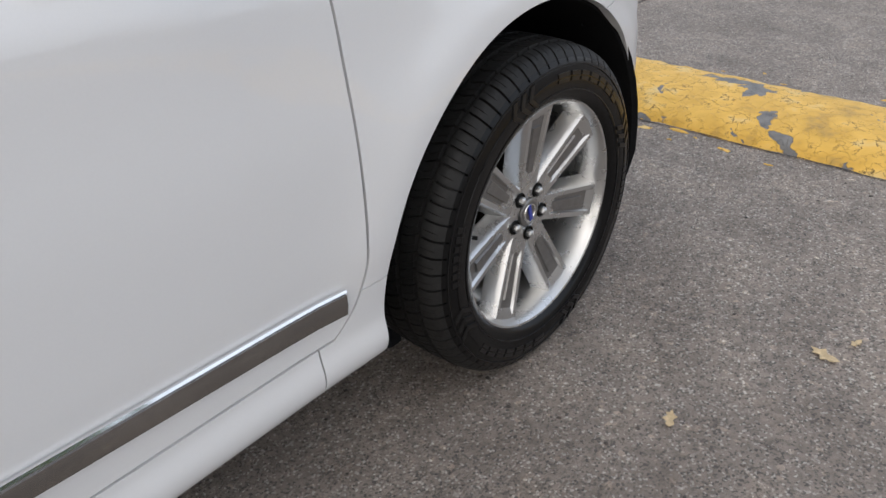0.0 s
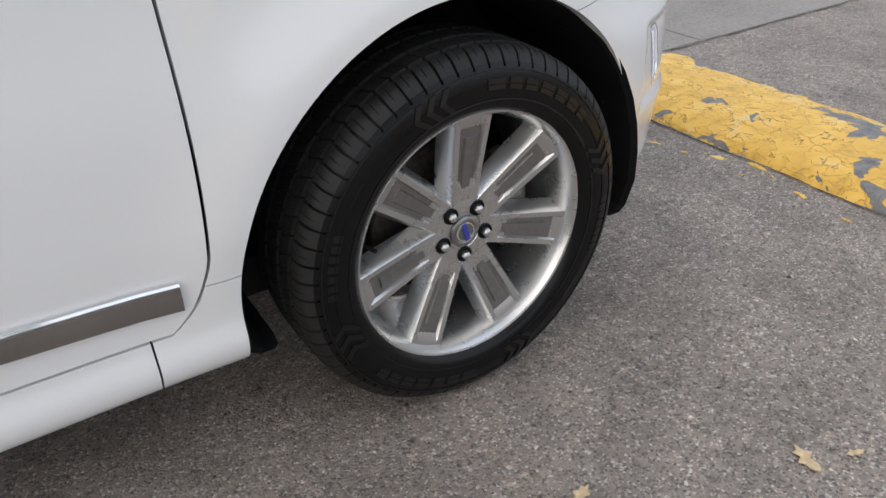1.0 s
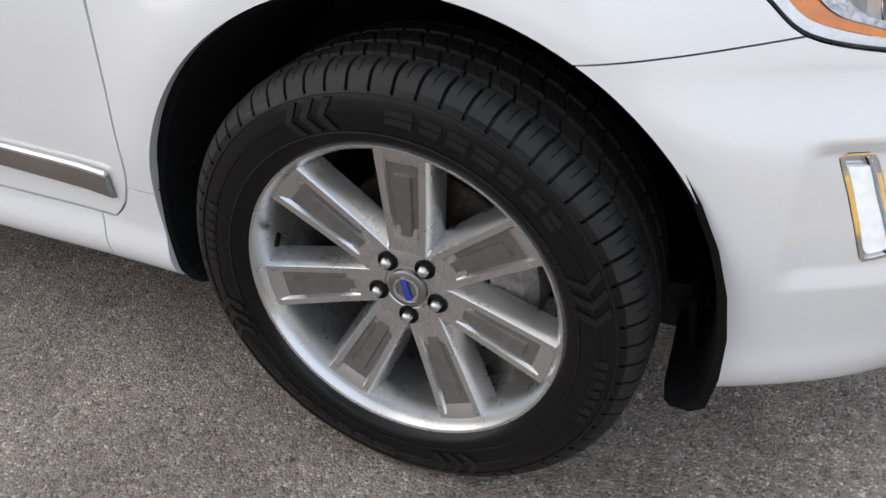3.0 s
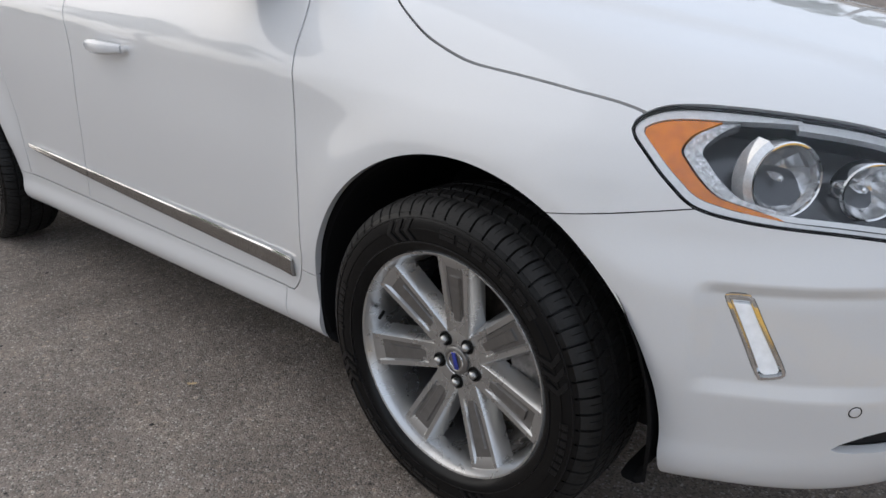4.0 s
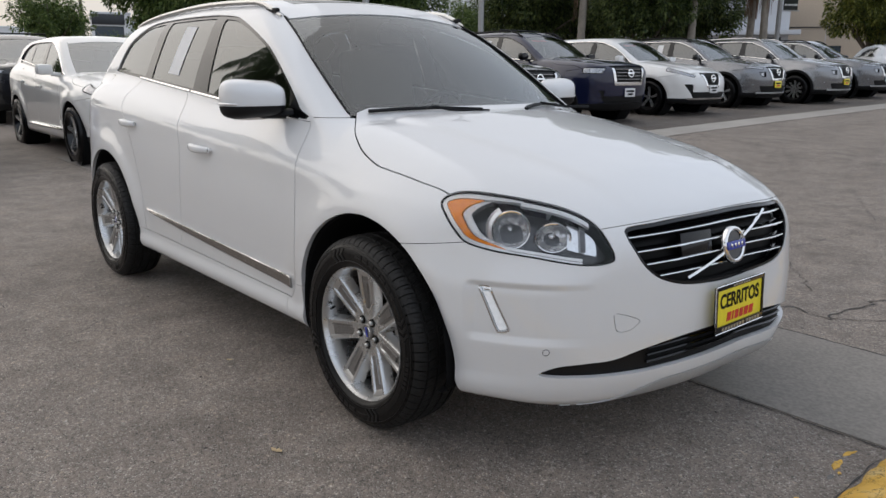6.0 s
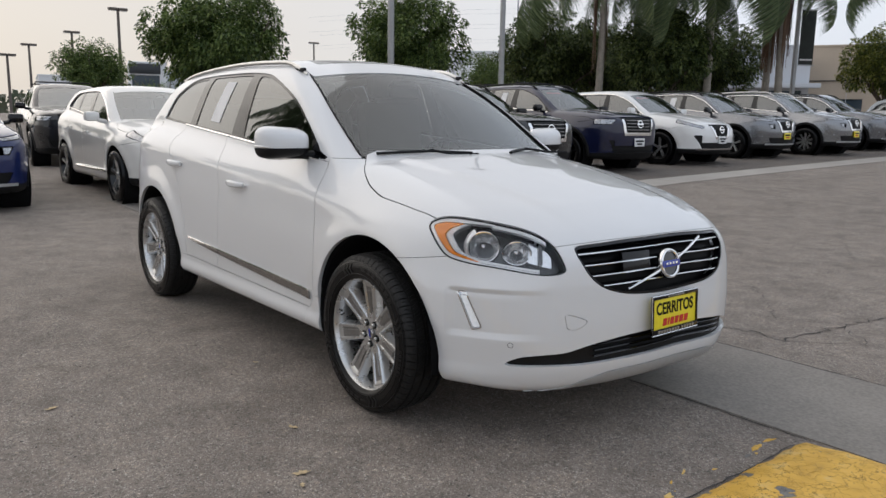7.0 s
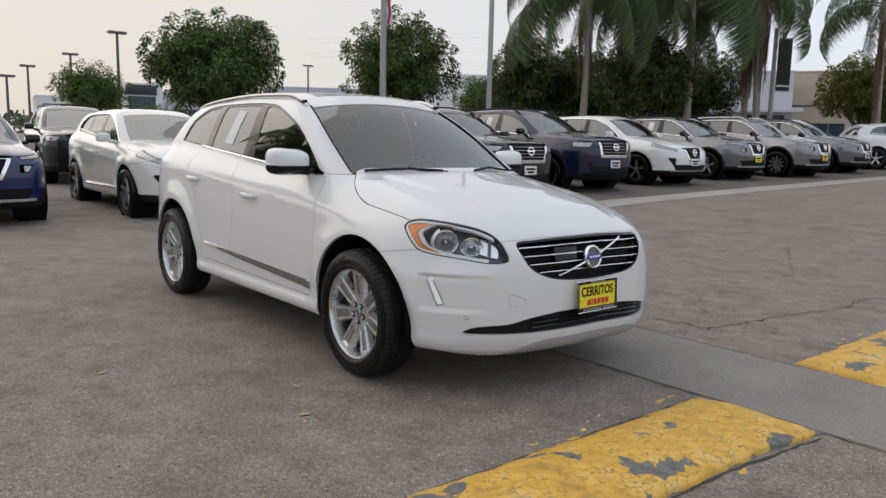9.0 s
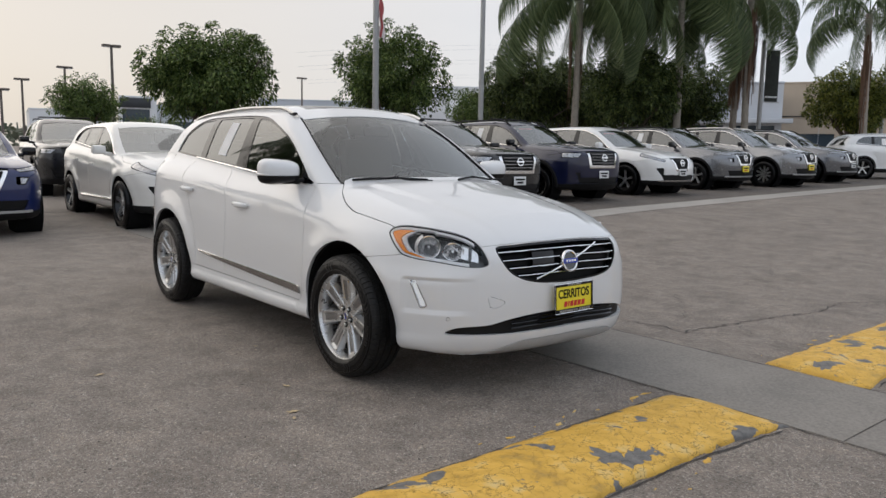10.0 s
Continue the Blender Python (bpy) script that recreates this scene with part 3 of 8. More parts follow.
def hero_body(car):
    x_, a_, z_ = (lambda p: p[:, 0]), (lambda p: np.abs(p[:, 1])), (lambda p: p[:, 2])
    hood = shell(body_field, from_below, steps(-0.52, 0.93, 0.016), steps(-0.86, 0.86, 0.02),
                 [lambda p: z_(p) - 0.6, lambda p: np.minimum(x_(p) + 0.285 + 0.42 * a_(p)**2, x_(p) + 0.425), lambda p: hood_side(x_(p)) - a_(p) - GAP,
                  lambda p: z_(p) - nose_split(p) - SEAM, lambda p: -in_lamp(p) - SEAM])
    panel("hood", hood, PAINT_WHITE, car)
    cowl = shell(body_field, from_below, steps(-0.62, -0.26, 0.012), steps(-0.70, 0.70, 0.02),
                 [lambda p: -0.289 - 0.42 * a_(p)**2 - x_(p), lambda p: 0.615 + 0.02 * (x_(p) + 0.47) - a_(p), lambda p: 1.168 - z_(p)], depth=0.0, lift=-0.006)
    panel("cowl", cowl, PLASTIC, car, "black plastic cowl below the windscreen")
    fender = shell(body_field, from_spine, steps(-0.62, 0.50, 0.012), np.radians(steps(-26, 58, 0.9)),
                   [lambda p: a_(p) - hood_side(x_(p)) - GAP, lambda p: x_(p) - front_door_line(z_(p)) - GAP, lambda p: off_arch(p, 0.0),
                    lambda p: np.maximum(z_(p) - nose_split(p) - SEAM, 0.1 - x_(p)), lambda p: -in_lamp(p) - SEAM, lambda p: np.maximum(z_(p) - 0.4425, x_(p) + 0.3), lambda p: 1.113 - z_(p)], depth=0.02)
    rocker_end = shell(body_field, from_side, steps(-0.605, -0.40, 0.012), steps(0.23, 0.45, 0.012),
                       [lambda p: 0.4395 - z_(p), lambda p: np.maximum(x_(p) - front_door_line(z_(p)) - GAP, sill_top(x_(p)) - GAP - z_(p)), lambda p: x_(p) + 0.588, lambda p: off_arch(p, 0.0)], depth=0.02)
    sill = shell(body_field, from_side, steps(-2.36, -0.565, 0.03), steps(0.215, 0.40, 0.01),
                 [lambda p: sill_top(x_(p)) - z_(p) - GAP, lambda p: -0.5915 - x_(p), lambda p: off_arch(p, AXLE)], depth=0.02)
    doors = []
    for lo, hi, x0, x1 in ((middle_door_line, front_door_line, -1.80, -0.43), (rear_door_line, middle_door_line, -2.55, -1.62)):
        doors.append(shell(body_field, from_side, steps(x0, x1, 0.018), steps(0.36, 1.26, 0.016),
                           [lambda p, hi=hi: hi(z_(p)) - x_(p) - GAP, lambda p, lo=lo: x_(p) - lo(z_(p)) - GAP, lambda p: belt_line(x_(p)) - z_(p), lambda p: z_(p) - sill_top(x_(p)) - GAP,
                            lambda p: off_arch(p, AXLE, 0.462)], depth=0.016))
    flank = shell(body_field, from_side, steps(-3.42, -0.42, 0.014), steps(0.22, 1.635, 0.014),
                  [lambda p: a_(p) - 0.3, lambda p: -in_doors(p) - GAP, lambda p: -in_glass(p), lambda p: np.maximum(front_door_line(z_(p)) - x_(p), z_(p) - 1.1165),
                   lambda p: np.maximum(z_(p) - sill_top(x_(p)), AXLE + 0.3 - x_(p)), lambda p: off_arch(p, AXLE), lambda p: a_(p) - 0.548,
                   lambda p: np.maximum(a_(p) - screen_edge(z_(p)), -1.22 - x_(p)), lambda p: x_(p) + 3.40], depth=0.02)
    lens = shell(body_field, from_nose, np.radians(steps(33, 78, 0.55)), steps(0.70, 0.95, 0.007), [lambda p: in_lamp(p) - 0.001], depth=0.006)
    frames = shell(body_field, from_side, steps(-3.05, -0.58, 0.016), steps(1.08, 1.60, 0.012),
                   [lambda p: in_glass(p), lambda p: -window_panes(p)], depth=0.0, lift=-0.006)
    panes = [shell(body_field, from_side, steps(-3.05, -0.58, 0.02), steps(1.08, 1.60, 0.016), [lambda p, k=k: pane_edge(p, k)], depth=0.004, lift=-0.010) for k in range(3)]
    for mirror in (False, True):
        panel("front_fender", fender, PAINT_WHITE, car, mirror=mirror)
        panel("rocker_end", rocker_end, PAINT_WHITE, car, mirror=mirror)
        panel("sill", sill, PAINT_WHITE, car, mirror=mirror)
        panel("side_frame", flank, PAINT_WHITE, car, mirror=mirror)
        panel("window_surround", frames, GLOSS_BLACK, car, "gloss black window surround and pillars", mirror=mirror)
        for k, d in enumerate(doors):
            door = panel(("front_door", "rear_door")[k], d, PAINT_WHITE, car, mirror=mirror)
            door_fittings(door, k, mirror)
        for k, d in enumerate(panes):
            g = panel(("front_side_window", "rear_side_window", "quarter_window")[k], d, GLASS_SIDE, car, "dark tinted side glass", mirror=mirror)
            g.visible_shadow = False
        lamp = panel("headlight", lens, GLASS_LENS, car, "clear headlight with amber corner and two round reflectors", mirror=mirror)
        lamp.visible_shadow = False
        headlight_inside(lamp, mirror)
    roof = shell(body_field, from_below, steps(-3.2, -1.0, 0.022), steps(-0.60, 0.60, 0.03),
                 [lambda p: 0.546 - a_(p), lambda p: z_(p) - 1.4, lambda p: screen_top(p), lambda p: -sunroof(p) - 0.002, lambda p: x_(p) + 3.10 - 0.1 * a_(p)])
    panel("roof", roof, PAINT_WHITE, car)
    panel("sunroof", shell(body_field, from_below, steps(-2.7, -1.1, 0.03), steps(-0.5, 0.5, 0.03), [sunroof]), GLASS_DARK, car, "black glass panoramic sunroof")
    screen = shell(body_field, to_front, steps(-0.72, 0.72, 0.02), steps(1.08, 1.66, 0.012),
                   [lambda p: screen_edge(z_(p)) - 0.004 - a_(p), lambda p: -screen_top(p) - 0.003, lambda p: z_(p) - 1.125, lambda p: x_(p) + 1.5], depth=0.006, lift=-0.004)
    g = panel("windscreen", screen, GLASS_FRONT, car, "grey tinted windscreen reflecting the sky")
    g.visible_shadow = False
    band = shell(body_field, to_front, steps(-0.72, 0.72, 0.02), steps(1.08, 1.66, 0.01),
                 [lambda p: screen_edge(z_(p)) - 0.004 - a_(p), lambda p: -screen_top(p) - 0.003, lambda p: z_(p) - 1.118, lambda p: x_(p) + 1.5,
                  lambda p: np.maximum(np.maximum(a_(p) - screen_edge(z_(p)) + 0.03, screen_top(p) + 0.025), 1.150 - z_(p))], depth=0.0, lift=-0.009)
    panel("windscreen_border", band, INK, car, "black ceramic border of the windscreen")
    tail = shell(body_field, from_tail, np.radians(steps(-85, 85, 1.5)), steps(0.56, 1.22, 0.02), [lambda p: -3.403 - x_(p)])
    panel("tailgate", tail, PAINT_WHITE, car)
    rear_bumper = shell(body_field, from_tail, np.radians(steps(-85, 85, 1.5)), steps(0.25, 0.56, 0.02), [lambda p: -3.403 - x_(p), lambda p: 0.555 - z_(p)])
    panel("rear_bumper", rear_bumper, PAINT_WHITE, car)
    back = shell(body_field, to_back, steps(-0.80, 0.80, 0.03), steps(1.20, 1.64, 0.02), [lambda p: -3.02 - x_(p)])
    panel("rear_window", back, GLASS_SIDE, car, "dark tinted rear window")
    for s in (-1, 1):
        m = Mesh()
        ys = [side_y(-3.42, 0.95), side_y(-3.46, 1.15), 0.70]
        m.tube([(-3.40, s * (ys[0] - 0.05), 0.85), (-3.42, s * (ys[0] - 0.055), 0.98), (-3.42, s * (ys[1] - 0.06), 1.12), (-3.38, s * (ys[1] - 0.10), 1.20)], [0.03, 0.04, 0.036, 0.012], 10, flat=1.0)
        make("tail_light", m, LENS_RED, car, "red upright tail light")
    front_end(car)


def pane_line(z, a, b):
    return a[0] + (z - a[1]) * (b[0] - a[0]) / (b[1] - a[1])


def pane_edge(p, k):
    x, z = p[:, 0], p[:, 2]
    d = in_glass(p) - 0.016
    if k == 0:
        return np.minimum(np.minimum(d, x - pane_line(z, (-1.53, 1.16), (-1.585, 1.535))), -0.735 - 0.35 * (z - 1.2) - x)
    if k == 1:
        return np.minimum(np.minimum(d, pane_line(z, (-1.715, 1.175), (-1.70, 1.555)) - x), x - pane_line(z, (-2.335, 1.235), (-2.31, 1.554)))
    return np.minimum(d, pane_line(z, (-2.445, 1.238), (-2.41, 1.566)) - x)


def window_panes(p):
    return np.maximum(np.maximum(pane_edge(p, 0), pane_edge(p, 1)), pane_edge(p, 2))


def screen_top(p):
    return -1.075 - 0.10 * np.abs(p[:, 1])**2 - p[:, 0]


def sunroof(p):
    return np.minimum(0.43 - np.abs(p[:, 1]), np.minimum(-1.27 - p[:, 0], p[:, 0] + 2.35))


def door_fittings(door, k, mirror):
    """The handle, belt strip and lower trim of one door."""
    s = 1 if mirror else -1
    hx, hz = ((-1.365, 0.932), (-2.345, 0.998))[k]
    y = side_y(hx, hz)
    h = Mesh()
    pts = [(hx - 0.105 + 0.21 * t, s * (y + 0.004 + 0.034 * math.sin(math.pi * min(max(t, 0.02), 0.98))**0.5), hz - 0.006 * t) for t in np.linspace(0, 1, 12)]
    h.tube(pts, [0.012 + 0.006 * math.sin(math.pi * t) for t in np.linspace(0, 1, 12)], 10, flat=1.15)
    handle = make("door_handle", h, PAINT_WHITE, door)
    c = Mesh()
    c.lathe([(0.0, 0.004), (0.06, 0.003), (0.068, 0.0005)], 28, Matrix.Translation((hx + 0.015, s * (y - 0.004), hz)) @ pose(0, 0, 0, -90 * -s, 0, 0) @ Matrix.Diagonal((1.25, 0.62, 1, 1)))
    make("handle_cup", c, PAINT_WHITE, handle)
    if k == 0:
        key = Mesh()
        key.tube([(hx + 0.106, s * (y - 0.002), hz - 0.006), (hx + 0.106, s * (y + 0.018), hz - 0.006)], 0.012, 12)
        make("key_cap", key, CHROME, handle, "chrome end cap of the handle")
    x0, x1 = ((-1.70, -0.60), (-2.49, -1.715))[k]
    strip = Mesh()
    xs = np.linspace(x0, x1, 24)
    strip.tube([(x, s * (side_y(x, belt_line(x)) + 0.002), belt_line(x) + 0.004) for x in xs], 0.0075, 6)
    make("belt_strip", strip, CHROME, door, "thin chrome strip under the windows")
    # lower trim that narrows to the rear
    x0, x1 = ((-1.66, -0.533), (-2.15, -1.668))[k]
    t, c = Mesh(), Mesh()
    xs = np.linspace(x0, x1, 20)
    v, f = [], []
    for x in xs:
        u = (x + 2.15) / 1.637
        top, low = 0.518 - 0.060 * u, 0.506 - 0.096 * u**0.8
        mid = (top + low) / 2
        for z, o in ((top, 0.002), (top - 0.004, 0.010), (mid, 0.0125), (low + 0.003, 0.010), (low, 0.001)):
            v.append((x, s * (side_y(x, z) + o), z))
    for i in range(len(xs) - 1):
        for j in range(4):
            q = (i * 5 + j, (i + 1) * 5 + j, (i + 1) * 5 + j + 1, i * 5 + j + 1)
            f.append(q if s > 0 else q[::-1])
    f += [tuple(range(5)), tuple(len(v) - 5 + j for j in range(5))]
    t.add(v, f)
    trim = make("lower_trim", t, TRIM_GREY, door, "dark metallic lower door trim")
    c.tube([(x, s * (side_y(x, 0.52 - 0.060 * (x + 2.15) / 1.637) + 0.007), 0.520 - 0.060 * (x + 2.15) / 1.637) for x in xs], 0.0045, 6)
    make("chrome_edge", c, CHROME, trim, "chrome upper edge of the trim")


def lamp_point(deg, z, back=0.0):
    """A place on or behind the lamp's face."""
    th = np.array([radians(deg)])
    p = skin_points(body_field, *from_nose(th, np.array([float(z)])))
    n = field_normals(body_field, p)
    return Vector((p - n * back)[0]), Vector(n[0])


def headlight_inside(lamp, mirror):
    flip = Matrix.Diagonal((1, -1 if mirror else 1, 1, 1))

    def piece(name, data, material, label=""):
        panel(name, data, material, lamp, label, mirror)

    def inner(p):
        return in_lamp(p)

    us, vs = np.radians(steps(33, 78, 0.6)), steps(0.70, 0.95, 0.007)
    amber_side = [(0.70, 54), (0.765, 58.5), (0.780, 61.6), (0.795, 64.8), (0.826, 67.1), (0.843, 68.0), (0.864, 68.9), (0.885, 68.0), (0.898, 66.1), (0.93, 58)]
    fluted_side = [(z, b - 2.2 - 14 * max(0.0, 0.02 - abs(z - 0.885))) for z, b in amber_side]
    wide = lambda p: 0.010 + 0.006 * np.clip((bearing(p) - 57) / 8, 0, 1)
    piece("chrome_rim", shell(body_field, from_nose, us, vs, [lambda p: inner(p) - 0.004, lambda p: wide(p) - inner(p), lambda p: np.maximum(bearing(p) - 56, np.minimum(0.80 - p[:, 2], bearing(p) - 43))], depth=0.012, lift=-0.006), LAMP_FROST, "silver rim inside the headlight")
    piece("amber_reflector", shell(body_field, from_nose, us, vs, [lambda p: inner(p) - wide(p) - 0.001, lambda p: bearing(p) - curve_through(p[:, 2], amber_side)], depth=0.02, lift=-0.009), AMBER, "amber corner reflector")
    piece("side_marker", shell(body_field, from_nose, us, vs, [lambda p: inner(p) - wide(p) - 0.001, lambda p: bearing(p) - curve_through(p[:, 2], fluted_side), lambda p: curve_through(p[:, 2], amber_side) - 0.3 - bearing(p)], depth=0.02, lift=-0.011), LAMP_FLUTED, "fluted clear reflector beside the amber")
    piece("housing", shell(body_field, from_nose, us, vs, [lambda p: inner(p) - 0.003], depth=0.0, lift=-0.065), LAMP_DARK, "dark lamp housing")
    piece("housing_edge", shell(body_field, from_nose, us, vs, [lambda p: inner(p) - 0.0012, lambda p: 0.0045 - inner(p)], depth=0.012, lift=-0.003), INK, "black seal round the headlight")
    piece("light_bar", shell(body_field, from_nose, us, vs, [lambda p: inner(p) - 0.012, lambda p: 0.0205 - inner(p), lambda p: 0.785 - p[:, 2], lambda p: 62 - bearing(p), lambda p: bearing(p) - 43], depth=0.02, lift=-0.010), LAMP_FROST, "frosted lower light strip")
    piece("upper_bar", shell(body_field, from_nose, us, vs, [lambda p: inner(p) - 0.006, lambda p: 0.0165 - inner(p), lambda p: p[:, 2] - 0.80, lambda p: 56.5 - bearing(p), lambda p: bearing(p) - 41.5], depth=0.012, lift=-0.007), LAMP_FROST, "silver upper strip of the headlight")
    for deg, z, r, dep, nm, wide_k in ((57.6, 0.824, 0.058, 0.060, "main_reflector", 1.0), (48.8, 0.806, 0.043, 0.050, "inner_reflector", 1.22)):
        o, n = lamp_point(deg, z, 0.016)
        d = Vector((0.80, -0.60, 0.06)).normalized()
        m = flip @ Matrix.Translation(o - d * 0.012) @ d.to_track_quat("Z", "Y").to_matrix().to_4x4() @ Matrix.Diagonal((wide_k, 1, 1, 1))
        bowl = Mesh()
        rnd = random.Random(int(deg))
        prof = [(0.010, -dep), (r * 0.34, -dep * 0.93), (r * 0.60, -dep * 0.74), (r * 0.80, -dep * 0.44), (r * 0.94, -dep * 0.16), (r, 0.0)]
        v, segs = [], 22
        for i in range(segs):
            a = 2 * math.pi * i / segs
            for k, (q, h) in enumerate(prof):
                j = 0.0 if k in (0, 5) else rnd.uniform(-0.10, 0.10)
                v.append((q * (1 + j) * math.cos(a), q * (1 + j) * math.sin(a), h * (1 - 0.8 * j)))
        bowl.add(v, [(i * 6 + k, (i + 1) % segs * 6 + k, (i + 1) % segs * 6 + k + 1, i * 6 + k + 1) for i in range(segs) for k in range(5)], m)
        rb = make(nm, bowl, LAMP_BOWL, lamp, "bright silver faceted lamp reflector", angle=8)
        ring = Mesh()
        ring.lathe([(r - 0.001, -0.002), (r, 0.003), (r + 0.003, 0.004), (r + 0.005, 0.001), (r + 0.005, -0.03)], 48, m)
        make("reflector_ring", ring, CHROME, rb)
        bulb = Mesh()
        bulb.lathe([(0.0, -0.014), (0.005, -0.016), (0.008, -0.022), (0.008, -0.038), (0.006, -dep)], 20, m)
        make("bulb_shield", bulb, CHROME, rb)
        if r > 0.05:
            band = Mesh()
            rows = [(math.cos(radians(a)), math.sin(radians(a))) for a in range(118, 267, 12)]
            v = [(c * rr, q * rr, h) for c, q in rows for rr, h in ((r * 1.09, 0.004), (r * 1.27, -0.004), (r * 1.34, -0.03))]
            band.add(v, [(i * 3 + k, i * 3 + 3 + k, i * 3 + 4 + k, i * 3 + 1 + k) for i in range(len(rows) - 1) for k in range(2)], m @ pose(0, 0, 0, 0, 0, 180 if mirror else 0))
            make("reflector_collar", band, LAMP_FROST, rb)
            lens_ring = Mesh()
            lens_ring.lathe([(r * 0.86, -0.012), (r * 0.95, -0.004), (r * 0.99, -0.003)], 60, m)
            make("fluted_ring", lens_ring, LAMP_FLUTED, rb)
    # the turn-signal pocket next to the grille
    piece("signal_pocket", shell(body_field, from_nose, us, vs, [lambda p: inner(p) - 0.020, lambda p: 45.9 - bearing(p), lambda p: p[:, 2] - 0.752 - 0.004 * (bearing(p) - 40), lambda p: bearing(p) - 39.6 - 20 * np.maximum(p[:, 2] - 0.79, 0)], depth=0.02, lift=-0.034), LAMP_CLEAR, "silver turn-signal pocket")
    piece("pocket_rib", shell(body_field, from_nose, us, vs, [lambda p: inner(p) - 0.020, lambda p: 43.3 - bearing(p), lambda p: bearing(p) - 42.2, lambda p: p[:, 2] - 0.765], depth=0.02, lift=-0.020), LAMP_DARK)


def front_end(car):
    z_, a_ = (lambda p: p[:, 2]), (lambda p: np.abs(p[:, 1]))
    us, vs = np.radians(steps(-83, 83, 0.75)), steps(0.215, 0.86, 0.009)
    bumper = shell(body_field, from_nose, us, vs,
                   [lambda p: nose_split(p) - z_(p) - SEAM, lambda p: -in_lamp(p) - SEAM, lambda p: -in_grille(p), lambda p: -in_intake(p), lambda p: -in_drl(p) - 0.001, lambda p: -in_cap(p) - 0.001,
                    lambda p: off_arch(p, 0.0), lambda p: np.maximum(z_(p) - lip_line(p) - 0.002, a_(p) - 0.56)], depth=0.02)
    b = panel("front_bumper", bumper, PAINT_WHITE, car)
    panel("tow_eye_cover", shell(body_field, from_nose, np.radians(steps(26, 40, 0.6)), steps(0.48, 0.59, 0.008), [lambda p: in_cap(p) - 0.0008], depth=0.01), PAINT_WHITE, b)
    panel("lower_wing", shell(body_field, from_nose, us, steps(0.33, 0.48, 0.008), [in_intake], depth=0.03, lift=-0.022), PLASTIC, b, "black plastic lower intake surround")
    panel("front_lip", shell(body_field, from_nose, us, steps(0.20, 0.36, 0.008), [lambda p: lip_line(p) - z_(p) - 0.001, lambda p: 0.557 - a_(p)], depth=0.03, lift=0.003), LIP, b, "satin silver lower lip of the bumper")
    for mirror in (False, True):
        d = panel("daytime_light", shell(body_field, from_nose, np.radians(steps(54, 66, 0.35)), steps(0.48, 0.66, 0.006), [lambda p: in_drl(p), lambda p: 0.0045 - in_drl(p)], depth=0.012, lift=0.001), CHROME, b, "upright daytime light in a silver surround", mirror)
        panel("light_housing", shell(body_field, from_nose, np.radians(steps(54, 66, 0.35)), steps(0.48, 0.66, 0.006), [lambda p: in_drl(p)], depth=0.0, lift=-0.014), LAMP_CLEAR, d, "silver light housing", mirror)
        panel("light_guide", shell(body_field, from_nose, np.radians(steps(54, 66, 0.35)), steps(0.48, 0.66, 0.006), [lambda p: in_drl(p) - 0.0075, lambda p: 0.630 - p[:, 2]], depth=0.008, lift=-0.004), LED, d, "white light guide", mirror)
    for deg, z in ((-49.5, 0.448), (49.5, 0.448)):
        th = np.array([radians(deg)])
        p = skin_points(body_field, *from_nose(th, np.array([z])))
        n = Vector(field_normals(body_field, p)[0])
        m = Matrix.Translation(Vector(p[0])) @ n.to_track_quat("Z", "Y").to_matrix().to_4x4()
        s = Mesh()
        s.lathe([(0.0, 0.0015), (0.0085, 0.0012), (0.0095, 0.0)], 20, m)
        sensor = make("parking_sensor", s, PAINT_WHITE, b, "small round parking sensor")
        r = Mesh()
        r.lathe([(0.0095, 0.0004), (0.0112, 0.0006), (0.0118, -0.0005)], 20, m)
        make("sensor_ring", r, INK, sensor)
    # grille
    grille = panel("grille", shell(body_field, from_nose, us, steps(0.60, 0.86, 0.01), [in_grille], depth=0.03, lift=-0.05), INK, car, "black grille with chrome slats")
    panel("grille_frame", shell(body_field, from_nose, us, steps(0.60, 0.86, 0.006), [lambda p: in_grille(p) - 0.0005, lambda p: 0.010 - in_grille(p)], depth=0.03, lift=-0.004), GLOSS_BLACK, grille, "gloss black grille frame")
    for k, zc in enumerate((0.800, 0.756, 0.713, 0.670)):
        z = zc
        pts = []
        for y in np.linspace(-0.47, 0.47, 61):
            zz = z + 0.010 * (1 - (abs(y) / 0.47)**2) - 0.006
            if inside(np.array([[y, zz]]), GRILLE_EDGE)[0] > 0.008:
                x = skin_points(body_field, *to_front(np.array([y]), np.array([zz])))[0, 0]
                pts.append((x - 0.014, y, zz))
        s = Mesh()
        s.tube(pts, 0.0046, 8, flat=0.8)
        make("chrome_slat", s, CHROME, grille, "chrome horizontal slat")
        back = Mesh()
        v, f = [], []
        for x, y, zz in pts:
            v += [(x - 0.002, y, zz - 0.006), (x - 0.03, y, zz - 0.010), (x - 0.03, y, zz + 0.006), (x - 0.002, y, zz + 0.004)]
        for i in range(len(pts) - 1):
            for j in range(4):
                f.append((i * 4 + j, i * 4 + (j + 1) % 4, i * 4 + 4 + (j + 1) % 4, i * 4 + 4 + j))
        back.add(v, f)
        make("slat_backing", back, GLOSS_BLACK, grille)
    # diagonal bar and round emblem
    bar = Mesh()
    ends = [(-0.245, 0.648), (0.272, 0.815)]
    pts = []
    tips = [(skin_points(body_field, *to_front(np.array([y]), np.array([z])))[0, 0], y, z) for y, z in ends]
    for t in np.linspace(0, 1, 14):
        x, y, z = (a + (b - a) * t for a, b in zip(*tips))
        pts.append((x - 0.006 + 0.030 * 4 * t * (1 - t), y, z))
    bar.tube(pts, 0.0062, 8, flat=0.8)
    make("diagonal_bar", bar, CHROME, grille, "chrome diagonal bar")
